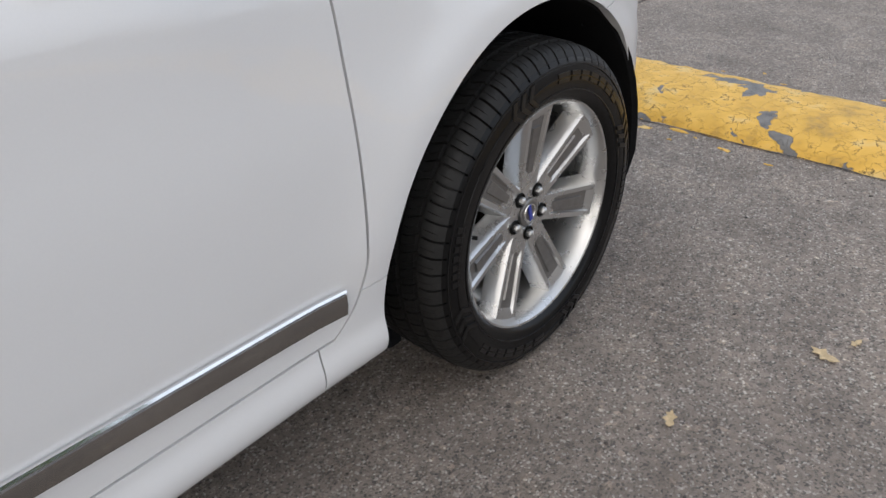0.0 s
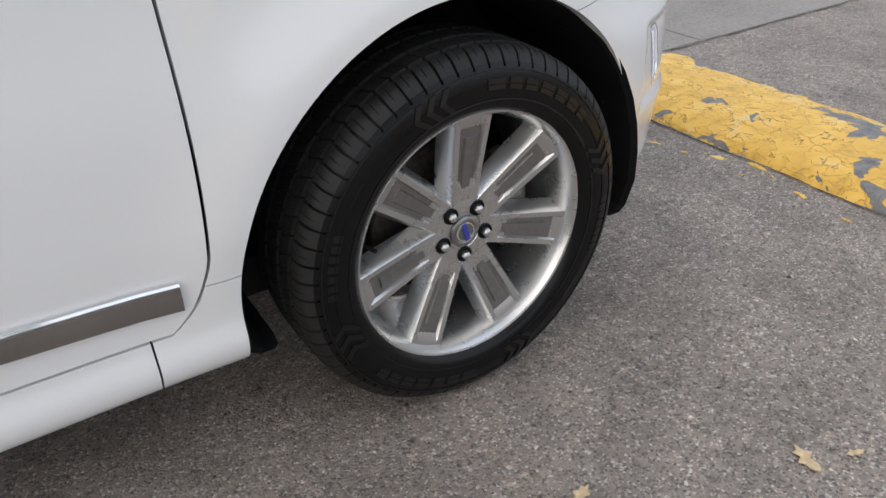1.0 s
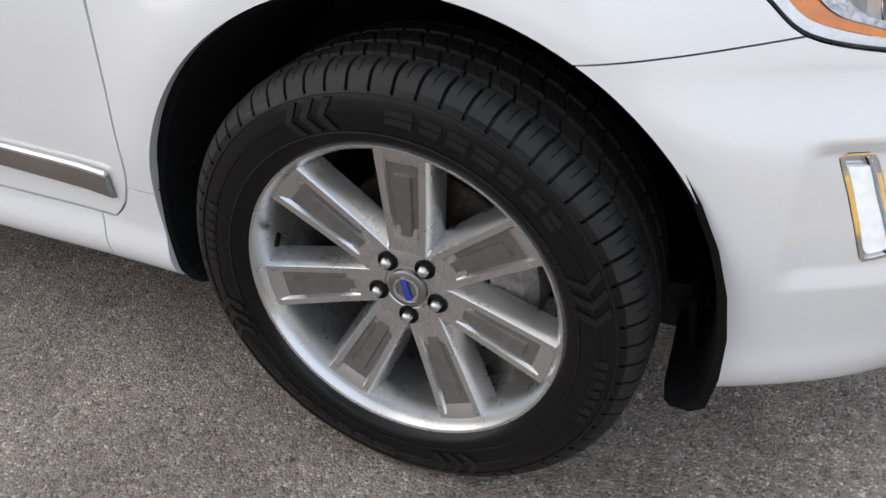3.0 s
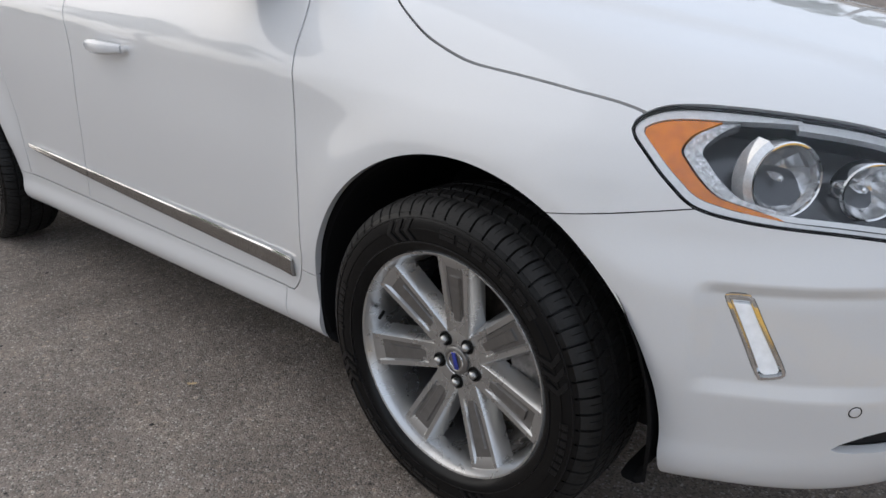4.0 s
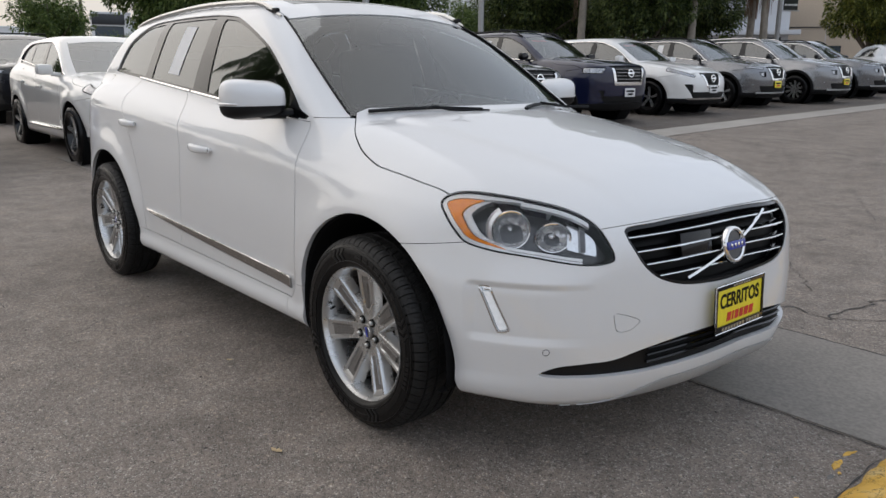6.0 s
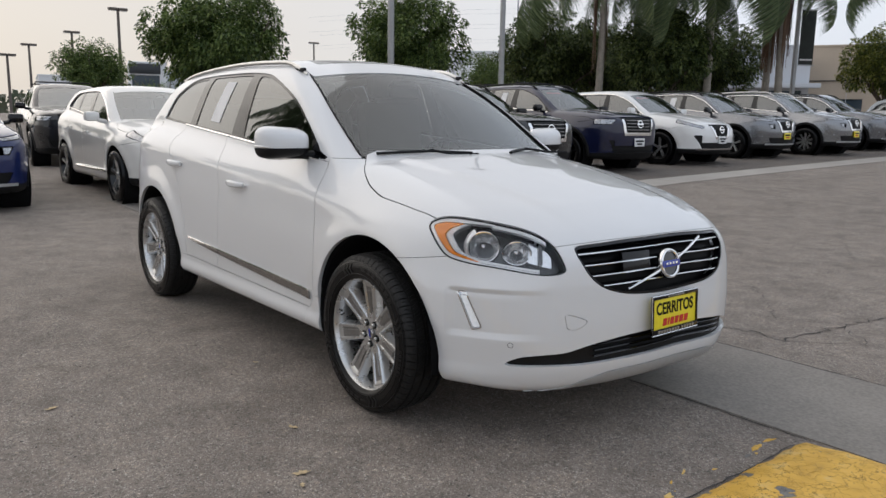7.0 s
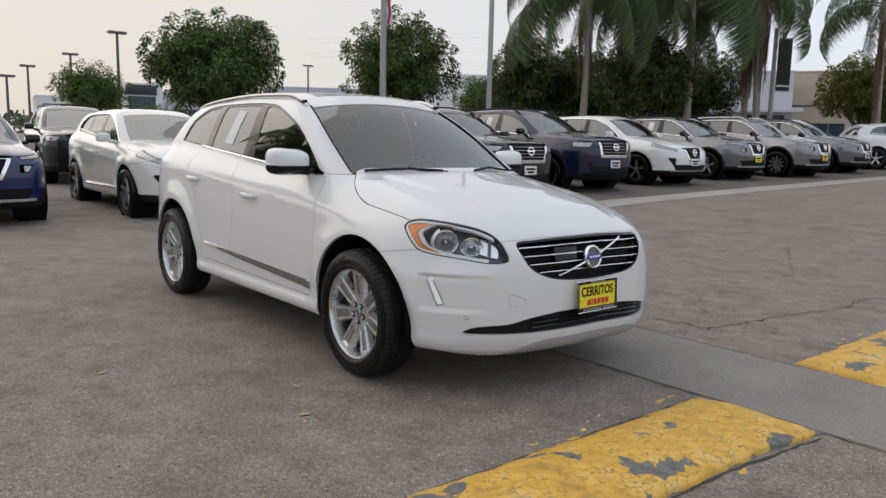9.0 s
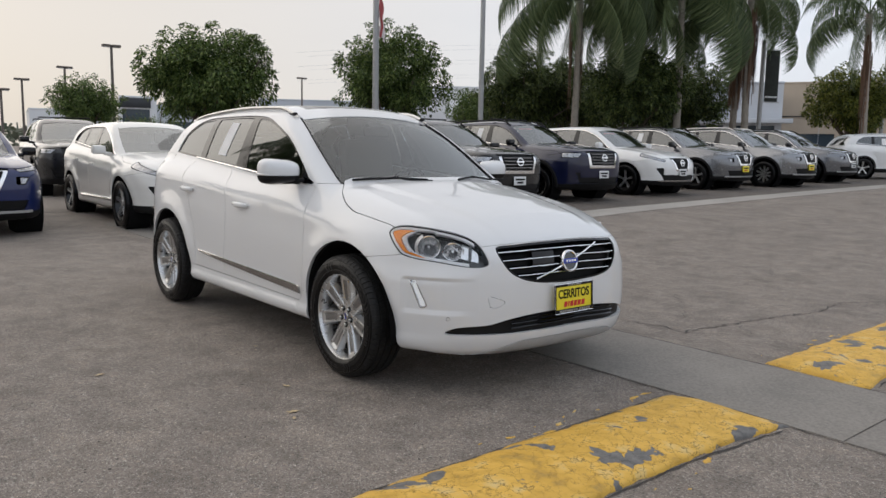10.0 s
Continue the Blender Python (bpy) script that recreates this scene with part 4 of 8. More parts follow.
    x = skin_points(body_field, *to_front(np.array([0.0]), np.array([0.728])))[0, 0]
    m = Matrix.Translation((x + 0.004, -0.002, 0.730)) @ pose(0, 0, 0, 0, 78, 0)
    ring = Mesh()
    ring.lathe([(0.049, 0.0), (0.050, 0.006), (0.055, 0.010), (0.061, 0.009), (0.0640, 0.004), (0.0640, -0.010), (0.049, -0.010)], 48, m, close=True)
    emblem = make("round_emblem", ring, CHROME, grille, "chrome ring emblem with a blue bar")
    disc = Mesh()
    disc.lathe([(0.0, 0.002), (0.048, 0.002)], 36, m)
    make("emblem_mesh", disc, LAMP_DARK, emblem)
    lab = Mesh()
    lab.box(0.028, 0.118, 0.005, m @ pose(0, 0, 0.0105), 0.002)
    make("blue_bar", lab, BLUE, emblem, "blue enamel bar")
    for k in range(4):
        g = Mesh()
        g.box(0.011, 0.010, 0.002, m @ pose(0, -0.033 + 0.022 * k, 0.0135), 0.0006)
        make("silver_mark", g, CHROME, emblem)
    cam_box = Mesh()
    xb = skin_points(body_field, *to_front(np.array([-0.17]), np.array([0.745])))[0, 0]
    cam_box.box(0.02, 0.155, 0.078, Matrix.Translation((xb - 0.030, -0.175, 0.752)) @ pose(0, 0, 0, 0, -12, -7), 0.004)
    make("radar_cover", cam_box, GLOSS_BLACK, grille, "gloss black radar cover")
    for k, zc in enumerate((0.385, 0.408, 0.432)):
        pts = []
        for y in np.linspace(-0.40, 0.40, 33):
            zz = zc + 0.012 * (1 - (y / 0.4)**2)
            xx = skin_points(body_field, *to_front(np.array([y]), np.array([zz])))[0, 0]
            pts.append((xx - 0.012, y, zz))
        s = Mesh()
        s.tube(pts, 0.0075, 6, flat=0.6)
        make("intake_slat", s, GLOSS_BLACK, b, "black lower intake slat")
    number_plate(car)


def lip_line(p):
    return curve_through(np.abs(p[:, 1]), [(0.0, 0.318), (0.30, 0.312), (0.42, 0.285), (0.50, 0.255), (0.56, 0.235)])


def number_plate(car):
    m = Matrix.Translation((0.958, 0.0, 0.528)) @ pose(0, 0, 0, 0, 87, 0) @ pose(0, 0, 0, 0, 0, 90)
    # local x to the car's left, y up, z forward
    base = Mesh()
    base.box(0.300, 0.140, 0.004, m @ pose(0, 0.004, 0.0), 0.001)
    plate = make("dealer_plate", base, PLATE_YELLOW, car, "yellow dealer plate with black lettering")
    fr = Mesh()
    for sx, sy, px, py in ((0.318, 0.014, 0, 0.074), (0.318, 0.022, 0, -0.070), (0.010, 0.16, -0.154, 0.0), (0.010, 0.16, 0.154, 0.0)):
        fr.box(sx, sy, 0.010, m @ pose(px, py, 0.002), 0.002)
    make("plate_frame", fr, GLOSS_BLACK, plate, "black plate frame")
    edge = Mesh()
    h = [(-0.160, 0.082), (0.160, 0.082), (0.160, -0.082), (-0.160, -0.082)]
    edge.tube([m @ Vector((x, y, 0.005)) for x, y in h + h[:1]], 0.003, 6)
    make("frame_edge", edge, CHROME, plate, "chrome edge of the plate frame")
    lettering(plate, "CERRITOS", m @ pose(0, 0.026, 0.0032), 0.258, 0.052, INK)
    w = (0.026, 0.010, 0.024, 0.024, 0.026, 0.026)
    x = -0.085
    for k in w:
        b = Mesh()
        b.prism([(x + 0.006, -0.018), (x + k + 0.006, -0.018), (x + k, -0.048), (x, -0.048)], 0.0024, 0.0036, m)
        make("red_mark", b, RED, plate)
        x += k + 0.0075
    for k in range(13):
        b = Mesh()
        b.box(0.012, 0.011, 0.002, m @ pose(-0.115 + 0.019 * k + (0.01 if k > 7 else 0), -0.070, 0.0075))
        make("frame_mark", b, SATIN, plate)
    for k in range(7):
        b = Mesh()
        b.box(0.010, 0.006, 0.002, m @ pose(-0.05 + 0.0165 * k, 0.074, 0.0075))
        make("frame_mark", b, SATIN, plate)


def lettering(parent, text, m, width, height, material):
    """Raised letters of the built-in font, one mesh, fitted to a width and height."""
    cu = bpy.data.curves.new("lettering", "FONT")
    cu.body, cu.extrude, cu.offset, cu.align_x, cu.align_y = text, 0.01, 0.026, "CENTER", "CENTER"
    ob = new("lettering_source", cu)
    me = bpy.data.meshes.new_from_object(ob.evaluated_get(bpy.context.evaluated_depsgraph_get()))
    bpy.data.objects.remove(ob)
    co = np.array([v.co[:] for v in me.vertices])
    lo, hi = co.min(0), co.max(0)
    co = (co - (lo + hi) / 2) * (width / (hi[0] - lo[0]), height / (hi[1] - lo[1]), 0.05)
    faces = [tuple(f.vertices) for f in me.polygons]
    bpy.data.meshes.remove(me)
    b = Mesh()
    b.add(co, faces, m)
    return make("lettering", b, material, parent, "black capital lettering")


# ---- wheels ----
TYRE_R, TYRE_W, RIM_R = 0.362, 0.238, 0.252


def tyre_profile():
    """Half round the section: (radius, offset to the outside, kind), 1 where cross grooves cut."""
    return [(0.244, 0.096, 0), (0.2505, 0.104, 0), (0.257, 0.110, 0), (0.266, 0.1145, 0), (0.281, 0.1185, 0), (0.300, 0.1190, 0), (0.3005, 0.1205, 0), (0.303, 0.1205, 0), (0.3035, 0.1185, 0), (0.318, 0.1165, 0), (0.328, 0.1135, 0), (0.336, 0.1095, 1),
            (0.347, 0.1015, 1), (0.3535, 0.093, 1), (0.3572, 0.082, 1), (0.3585, 0.0715, 1), (0.3515, 0.0705, 0), (0.3515, 0.0625, 0), (0.3602, 0.0615, 1), (0.3612, 0.040, 1), (0.3615, 0.030, 1), (0.353, 0.029, 0), (0.353, 0.020, 0), (0.3618, 0.019, 1), (0.362, 0.0, 1)]


def wheel(car, at, side):
    """One wheel; its axis is local z, pointing to the outside."""
    w = new("wheel")
    w.parent = car
    w.matrix_basis = at
    tagged(w, "black tyre on a seven-spoke silver alloy wheel")
    half = tyre_profile()
    prof = half + [(r, -o, k) for r, o, k in half[-2::-1]]
    pitches = 66
    cuts = ((0.0, 0), (0.46, 0), (0.475, 2), (0.495, 2), (0.51, 0), (0.85, 0), (0.865, 1), (0.985, 1))
    v, f, n = [], [], len(prof)
    segs = pitches * len(cuts)
    for i in range(segs):
        q, c = divmod(i, len(cuts))
        for j, (r, o, k) in enumerate(prof):
            lag = 0.0 if o > 0.05 else (0.5 if o < -0.05 else (0.35 if o > 0 else 0.75))
            a = 2 * math.pi * (q + cuts[c][0] + lag + 4.0 * min(abs(o) - 0.1, 0)) / pitches
            rr = r
            if k and cuts[c][1] == 1:
                rr -= 0.0095 if abs(o) > 0.05 else 0.005
            elif k and cuts[c][1] == 2 and r > 0.350:
                rr -= 0.003
            v.append((rr * math.cos(a), rr * math.sin(a), o * (0.965 if k and cuts[c][1] == 1 and abs(o) > 0.08 else 1.0)))
    for i in range(segs):
        i2 = (i + 1) % segs
        for j in range(n - 1):
            f.append((i * n + j, i * n + j + 1, i2 * n + j + 1, i2 * n + j))
    edge = 11
    t = Mesh()
    t.add(v, [q for i, q in enumerate(f) if i % (n - 1) < edge or i % (n - 1) >= n - 1 - edge])
    tyre = make("tyre", t, RUBBER, w, "black all-season tyre with dressed sidewall", angle=30)
    t = Mesh()
    t.add(v, [q for i, q in enumerate(f) if edge <= i % (n - 1) < n - 1 - edge])
    make("tread", t, TREAD, tyre, "grooved dusty tread", angle=30)
    sidewall_marks(tyre)
    rim(w, side)
    d = Mesh()
    d.lathe([(0.062, 0.030), (0.070, 0.030), (0.075, -0.012), (0.155, -0.012), (0.158, -0.016), (0.158, -0.042), (0.075, -0.042)], 56)
    disc = make("brake_disc", d, IRON, w, "grey iron brake disc")
    c = Mesh()
    v, f = [], []
    sec = ((0.112, -0.055), (0.112, 0.018), (0.120, 0.026), (0.170, 0.026), (0.190, 0.012), (0.194, -0.05))
    for k in range(9):
        a = radians(-28 + 7 * k) if side < 0 else radians(152 + 7 * k)
        g = 0.012 if k in (0, 8) else 0.0
        v += [(r * math.cos(a), r * math.sin(a), h - g) for r, h in sec]
    f = [(i * 6 + j, (i + 1) * 6 + j, (i + 1) * 6 + j + 1, i * 6 + j + 1) for i in range(8) for j in range(5)] + [tuple(range(6)), tuple(48 + j for j in range(6))[::-1]]
    c.add(v, f)
    make("brake_caliper", c, CALIPER, w, "cast brake caliper")
    return w


def arc_strip(mesh, r0, r1, a0, a1, h0, h1, n=10):
    """A raised flat arc between two radii on a turned face whose height runs from h0 to h1."""
    v, f = [], []
    for i in range(n + 1):
        a = radians(a0 + (a1 - a0) * i / n)
        v += [(r0 * math.cos(a), r0 * math.sin(a), h0), (r1 * math.cos(a), r1 * math.sin(a), h1)]
    f = [(2 * i, 2 * i + 1, 2 * i + 3, 2 * i + 2) for i in range(n)]
    lift = [(x, y, z - 0.004) for x, y, z in v]
    m = len(v)
    f += [(q[3] + m, q[2] + m, q[1] + m, q[0] + m) for q in f[:n]]
    f += [(2 * i, 2 * i + 2, 2 * i + 2 + m, 2 * i + m) for i in range(n)] + [(2 * i + 3, 2 * i + 1, 2 * i + 1 + m, 2 * i + 3 + m) for i in range(n)]
    f += [(0, m, m + 1, 1), (2 * n, 2 * n + 1, 2 * n + 1 + m, 2 * n + m)]
    mesh.add(v + lift, f)


def sidewall_marks(tyre):
    """Raised maker's marks as plain bars, and the glossy band with chevrons."""
    for turn in (0, 180):
        for k, (wd, gap) in enumerate(((7.0, 1.8), (5.2, 1.8), (5.2, 1.8), (6.0, 1.6), (5.2, 1.8), (5.2, 1.6), (4.6, 0))):
            a = 88 + turn - sum(w + g for w, g in ((7.0, 1.8), (5.2, 1.8), (5.2, 1.8), (6.0, 1.6), (5.2, 1.8), (5.2, 1.6), (4.6, 0))[:k])
            b = Mesh()
            arc_strip(b, 0.2925, 0.3115, a - wd, a, 0.1211, 0.1196, 4)
            make("raised_mark", b, RUBBER_SHINE, tyre)
        for s in (1, -1):
            for k in range(3):
                a = (64 + turn) + s * (37.5 + k * 5.0)
                b = Mesh()
                for r0, r1, sh0, sh1 in ((0.278, 0.300, 0, s * 3.2), (0.300, 0.322, s * 3.2, 0)):
                    v = []
                    for r, off in ((r0, sh0), (r0, sh0 + s * 2.2), (r1, sh1 + s * 2.2), (r1, sh1)):
                        an = radians(a + off)
                        v.append((r * math.cos(an), r * math.sin(an), 0.1218 if r < 0.31 else 0.1182))
                    b.add(v + [(x, y, z - 0.006) for x, y, z in v], [(0, 1, 2, 3), (7, 6, 5, 4), (0, 4, 5, 1), (1, 5, 6, 2), (2, 6, 7, 3), (3, 7, 4, 0)])
                make("raised_chevron", b, RUBBER_SHINE, tyre)
        for k in range(7):
            b = Mesh()
            arc_strip(b, 0.2985, 0.315, 158 + turn + k * 3.4, 160.2 + turn + k * 3.4, 0.1208, 0.1189, 2)
            make("raised_bar", b, RUBBER_SHINE, tyre)
        for k in range(16):
            b = Mesh()
            arc_strip(b, 0.270, 0.278, 12 + turn + k * 1.7, 13.0 + turn + k * 1.7, 0.1172, 0.1186, 1)
            make("raised_code", b, RUBBER_SHINE, tyre)
    for r0, h0 in ((0.2735, 0.1178), (0.3235, 0.1152)):
        b = Mesh()
        arc_strip(b, r0, r0 + 0.0022, 0, 360, h0 + 0.0012, h0 + 0.0008, 120)
        make("sidewall_ring", b, RUBBER_SHINE, tyre)


def spoke_shape(rr):
    """Half width and height of a spoke at a radius."""
    t = (rr - 0.058) / 0.188
    return 0.0335 + 0.0105 * t, 0.0615 + 0.0250 * max(t, 0.0)**1.2


def rim(w, side):
    r = Mesh()
    r.lathe([(0.2520, 0.094), (0.2530, 0.101), (0.2500, 0.104), (0.2460, 0.1025), (0.2430, 0.097), (0.2385, 0.088), (0.2330, 0.060), (0.2260, 0.0), (0.2220, -0.07), (0.228, -0.10), (0.246, -0.105)], 96)
    base = make("rim", r, ALLOY, w, "silver painted alloy rim")
    hub = Mesh()
    hub.lathe([(0.0, 0.060), (0.037, 0.060), (0.0385, 0.0615), (0.060, 0.0625), (0.072, 0.0605), (0.080, 0.053), (0.083, 0.03), (0.076, 0.01), (0.05, 0.0)], 56)
    make("hub", hub, ALLOY, base)
    spoke_mesh = inset_mesh = None
    for k in range(7):
        m = pose(0, 0, 0, 0, 0, 88 + 360 / 7 * k if side < 0 else 92 + 360 / 7 * k)
        if spoke_mesh is None:
            s, q = Mesh(), Mesh()
            rs = (0.050, 0.070, 0.086, 0.108, 0.130, 0.175, 0.214, 0.228, 0.236, 0.246)
            v, f = [], []
            for rr in rs:
                hw, top = spoke_shape(rr)
                dep = 0.0065 if 0.09 < rr < 0.218 else 0.0
                low = top - 0.040
                sec = ((-hw - 0.009, low), (-hw - 0.001, top - 0.013), (-hw + 0.004, top - 0.0018), (-hw + 0.0055, top), (-hw + 0.0155, top - 0.0005), (-hw + 0.0185, top - 0.0005 - dep))
                v += [(rr, y, z) for y, z in sec] + [(rr, -y, z) for y, z in sec[::-1]]
            nn = 12
            for i in range(len(rs) - 1):
                f += [(i * nn + j, (i + 1) * nn + j, (i + 1) * nn + j + 1, i * nn + j + 1) for j in range(nn - 1)]
                f.append((i * nn + nn - 1, (i + 1) * nn + nn - 1, (i + 1) * nn, i * nn))
            f += [tuple(range(nn))[::-1], tuple((len(rs) - 1) * nn + j for j in range(nn))]
            s.add(v, f)
            spoke = make("spoke", s, ALLOY, base, angle=24)
            spoke_mesh = spoke.data
            # a raised tongue with a fine outline in the recessed face
            iv = []
            for rr, drop in ((0.0925, 0.0), (0.130, 0.0), (0.175, 0.0), (0.196, 0.0), (0.1965, 0.0028), (0.2145, 0.0028)):
                hw, top = spoke_shape(rr)
                hw, z = hw - 0.0188, top - 0.0066
                edge = hw * 0.50
                iv += [(rr, -hw, z), (rr, -edge - 0.0022, z), (rr, -edge, z + 0.0046 - drop * 1.6), (rr, edge, z + 0.0046 - drop * 1.6), (rr, edge + 0.0022, z), (rr, hw, z)]
            q.add(iv, [(i * 6 + j, i * 6 + 6 + j, i * 6 + 7 + j, i * 6 + 1 + j) for i in range(5) for j in range(5)])
            ins = make("spoke_inset", q, ALLOY_DARK, base, "darker recessed face of the spoke", angle=24)
            inset_mesh = ins.data
        else:
            spoke, ins = new("spoke", spoke_mesh), new("spoke_inset", inset_mesh)
            spoke.parent = ins.parent = base
        spoke.matrix_basis = ins.matrix_basis = m
    nut_mesh = None
    for k in range(5):
        a = -90 + 72 * k
        m = pose(0.051 * math.cos(radians(a)), 0.051 * math.sin(radians(a)), 0.0)
        if nut_mesh is None:
            pk = Mesh()
            pk.lathe([(0.0165, 0.0620), (0.0155, 0.0652), (0.0140, 0.0656), (0.0132, 0.0645), (0.0128, 0.0632), (0.0, 0.0632)], 24)
            pocket = make("bolt_pocket", pk, INK, base, "dark bolt pocket")
            nm = Mesh()
            nm.lathe([(0.0, 0.0760), (0.0045, 0.0758), (0.0078, 0.0735), (0.0086, 0.0725), (0.0092, 0.064), (0.0094, 0.060)], 6)
            nut = make("wheel_bolt", nm, SATIN, base, "silver wheel bolt", angle=40)
            nut_mesh, pocket_mesh = nut.data, pocket.data
        else:
            nut, pocket = new("wheel_bolt", nut_mesh), new("bolt_pocket", pocket_mesh)
            nut.parent = pocket.parent = base
        nut.matrix_basis = pocket.matrix_basis = m
    cp = Mesh()
    cp.lathe([(0.0, 0.0665), (0.022, 0.0665), (0.0235, 0.0675), (0.029, 0.0672), (0.0315, 0.0655), (0.0320, 0.061)], 40)
    cap = make("centre_cap", cp, ALLOY_DARK, base, "grey centre cap with a small blue bar")
    rg = Mesh()
    rg.lathe([(0.0165, 0.0668), (0.0172, 0.0682), (0.0205, 0.0682), (0.0212, 0.0668)], 32)
    make("cap_ring", rg, CHROME, cap)
    br = Mesh()
    br.box(0.011, 0.038, 0.002, pose(0, 0, 0.0684, 0, 0, 14 if side < 0 else -14), 0.0006)
    make("cap_bar", br, BLUE, cap)
    vs = Mesh()
    a = radians(168)
    vs.tube([(0.222 * math.cos(a), 0.222 * math.sin(a), 0.066), (0.210 * math.cos(a), 0.210 * math.sin(a), 0.090)], 0.0042, 8)
    make("valve", vs, INK, base, "black tyre valve")


def hero_details(car):
    for cx in (0.0, AXLE):
        for s in (-1, 1):
            m = Matrix.Translation((cx, s * 0.835, HUB)) @ (pose(0, 0, 0, 90) if s < 0 else pose(0, 0, 0, 90, 0, 180))
            wheel(car, m, s)
            ln = Mesh()
            v, f = [], []
            n = 28
            prof = ((0.452, 0.905), (0.440, 0.895), (0.434, 0.86), (0.430, 0.70), (0.425, 0.52), (0.0, 0.50))
            for i in range(n + 1):
                a = radians(-28 + 236 * i / n)
                for r, y in prof:
                    z = HUB + r * math.sin(a)
                    v.append((cx + r * math.cos(a), s * (y - (0.012 if z < 0.3 else 0)), max(z, 0.262)))
            k = len(prof)
            f = [(i * k + j, i * k + j + 1, (i + 1) * k + j + 1, (i + 1) * k + j) for i in range(n) for j in range(k - 1)]
            ln.add(v, f if s > 0 else [q[::-1] for q in f])
            liner = make("arch_liner", ln, LINER, car, "black felt wheel arch liner")
            for a in (20, 48, 140, 166, 190):
                c = Mesh()
                c.lathe([(0.0, 0.004), (0.006, 0.0035), (0.009, 0.0)], 12, Matrix.Translation((cx + 0.436 * math.cos(radians(a)), s * 0.83, HUB + 0.436 * math.sin(radians(a)))) @ pose(0, 0, 0, 0, -90, 0) @ pose(0, 0, 0, -a, 0, 0))
                make("liner_clip", c, PLASTIC, liner)
    # low deflectors ahead of the front tyres
    for s in (-1, 1):
        fl = Mesh()
        fl.box(0.012, 0.20, 0.09, Matrix.Translation((0.405, s * 0.68, 0.318)) @ pose(0, 0, 0, 0, -8, 0), 0.004)
        make("air_deflector", fl, LINER, car, "black flap ahead of the tyre")
    mirrors(car)
    # roof rails
    for s in (-1, 1):
        pts = []
        for t in np.linspace(0, 1, 26):
            x = -1.13 - 1.95 * t
            zr = float(skin_points(body_field, *from_below(np.array([x]), np.array([0.565])))[0, 2])
            lift = 0.010 * min(1, 7 * t, 7 * (1 - t))**0.7
            pts.append((x, s * (0.575 - 0.02 * t * t), zr + 0.004 + lift))
        r = Mesh()
        r.tube(pts, [0.006] + [0.012] * 24 + [0.006], 8, flat=1.1)
        rail = make("roof_rail", r, SATIN, car, "satin silver roof rail")
        for j in (1, 24):
            ft = Mesh()
            x, y, z = pts[j]
            ft.box(0.10, 0.022, 0.026, pose(x, y, z - 0.008), 0.007)
            make("rail_foot", ft, PLASTIC if j == 1 else SATIN, rail)
    # wipers
    for y0, y1 in ((-0.60, -0.12), (0.14, 0.50)):
        pts = []
        for t in np.linspace(0, 1, 14):
            y = y0 + (y1 - y0) * t
            z = 1.134 + 0.010 * math.sin(math.pi * t * 0.9)
            x = skin_points(body_field, *to_front(np.array([y]), np.array([z])))[0, 0]
            pts.append((x + 0.012, y, z + 0.006))
        wp = Mesh()
        wp.tube(pts, [0.010] * 7 + [0.008] * 7, 6, flat=0.8)
        wip = make("wiper", wp, PLASTIC, car, "black wiper blade")
        arm = Mesh()
        arm.tube([(pts[7][0], pts[7][1], pts[7][2] + 0.006), (pts[7][0] + 0.05, pts[7][1] + 0.12, pts[7][2] - 0.012), (pts[7][0] + 0.08, pts[7][1] + 0.26, 1.135)], 0.007, 6)
        make("wiper_arm", arm, PLASTIC, wip)
    for s in (-1, 1):
        seal = Mesh()
        zs = np.linspace(1.13, 1.545, 18)
        seal.tube([(float(skin_points(body_field, *to_front(np.array([s * (screen_edge(np.array([z]))[0] - 0.004)]), np.array([z])))[0, 0]) + 0.001, s * float(screen_edge(np.array([z]))[0] - 0.002), z) for z in zs], 0.0055, 6)
        make("windscreen_seal", seal, INK, car, "black seal beside the windscreen")
    un = Mesh()
    un.box(4.0, 1.36, 0.10, pose(-1.40, 0, 0.275), 0.03)
    un.box(1.74, 1.68, 0.08, pose(-1.39, 0, 0.280), 0.03)
    un.box(0.62, 0.95, 0.08, pose(0.38, 0, 0.29), 0.03)
    make("underbody", un, PLASTIC, car, "black underbody")
    bl = Mesh()
    bl.box(0.04, 1.50, 0.62, pose(-0.62, 0, 0.74), 0.01)
    make("engine_bay", bl, PLASTIC, car)
    interior(car)
    # paper stuck on the rear window
    pp, v, rows, cols = Mesh(), [], 7, 4
    for lift in (0.0066, 0.0086):
        for i in range(rows):
            for j in range(cols):
                u, k = i / (rows - 1), j / (cols - 1)
                x = -1.95 - 0.15 * k + (0.05 + 0.01 * k) * u
                z = 1.265 + 0.010 * k + (0.255 - 0.005 * k) * u
                v.append((x, -side_y(x, z) + lift, z))
    half = rows * cols
    f = [(o + i * cols + j, o + i * cols + j + 1, o + (i + 1) * cols + j + 1, o + (i + 1) * cols + j) for o in (0, half) for i in range(rows - 1) for j in range(cols - 1)]
    edge = [j for j in range(cols)] + [i * cols + cols - 1 for i in range(1, rows)] + [(rows - 1) * cols + j for j in range(cols - 2, -1, -1)] + [i * cols for i in range(rows - 2, 0, -1)]
    f += [(p, q, q + half, p + half) for p, q in zip(edge, edge[1:] + edge[:1])]
    pp.add(v, f)
    st = make("window_sticker", pp, PAPER, car, "white paper price sheet stuck on the rear window")


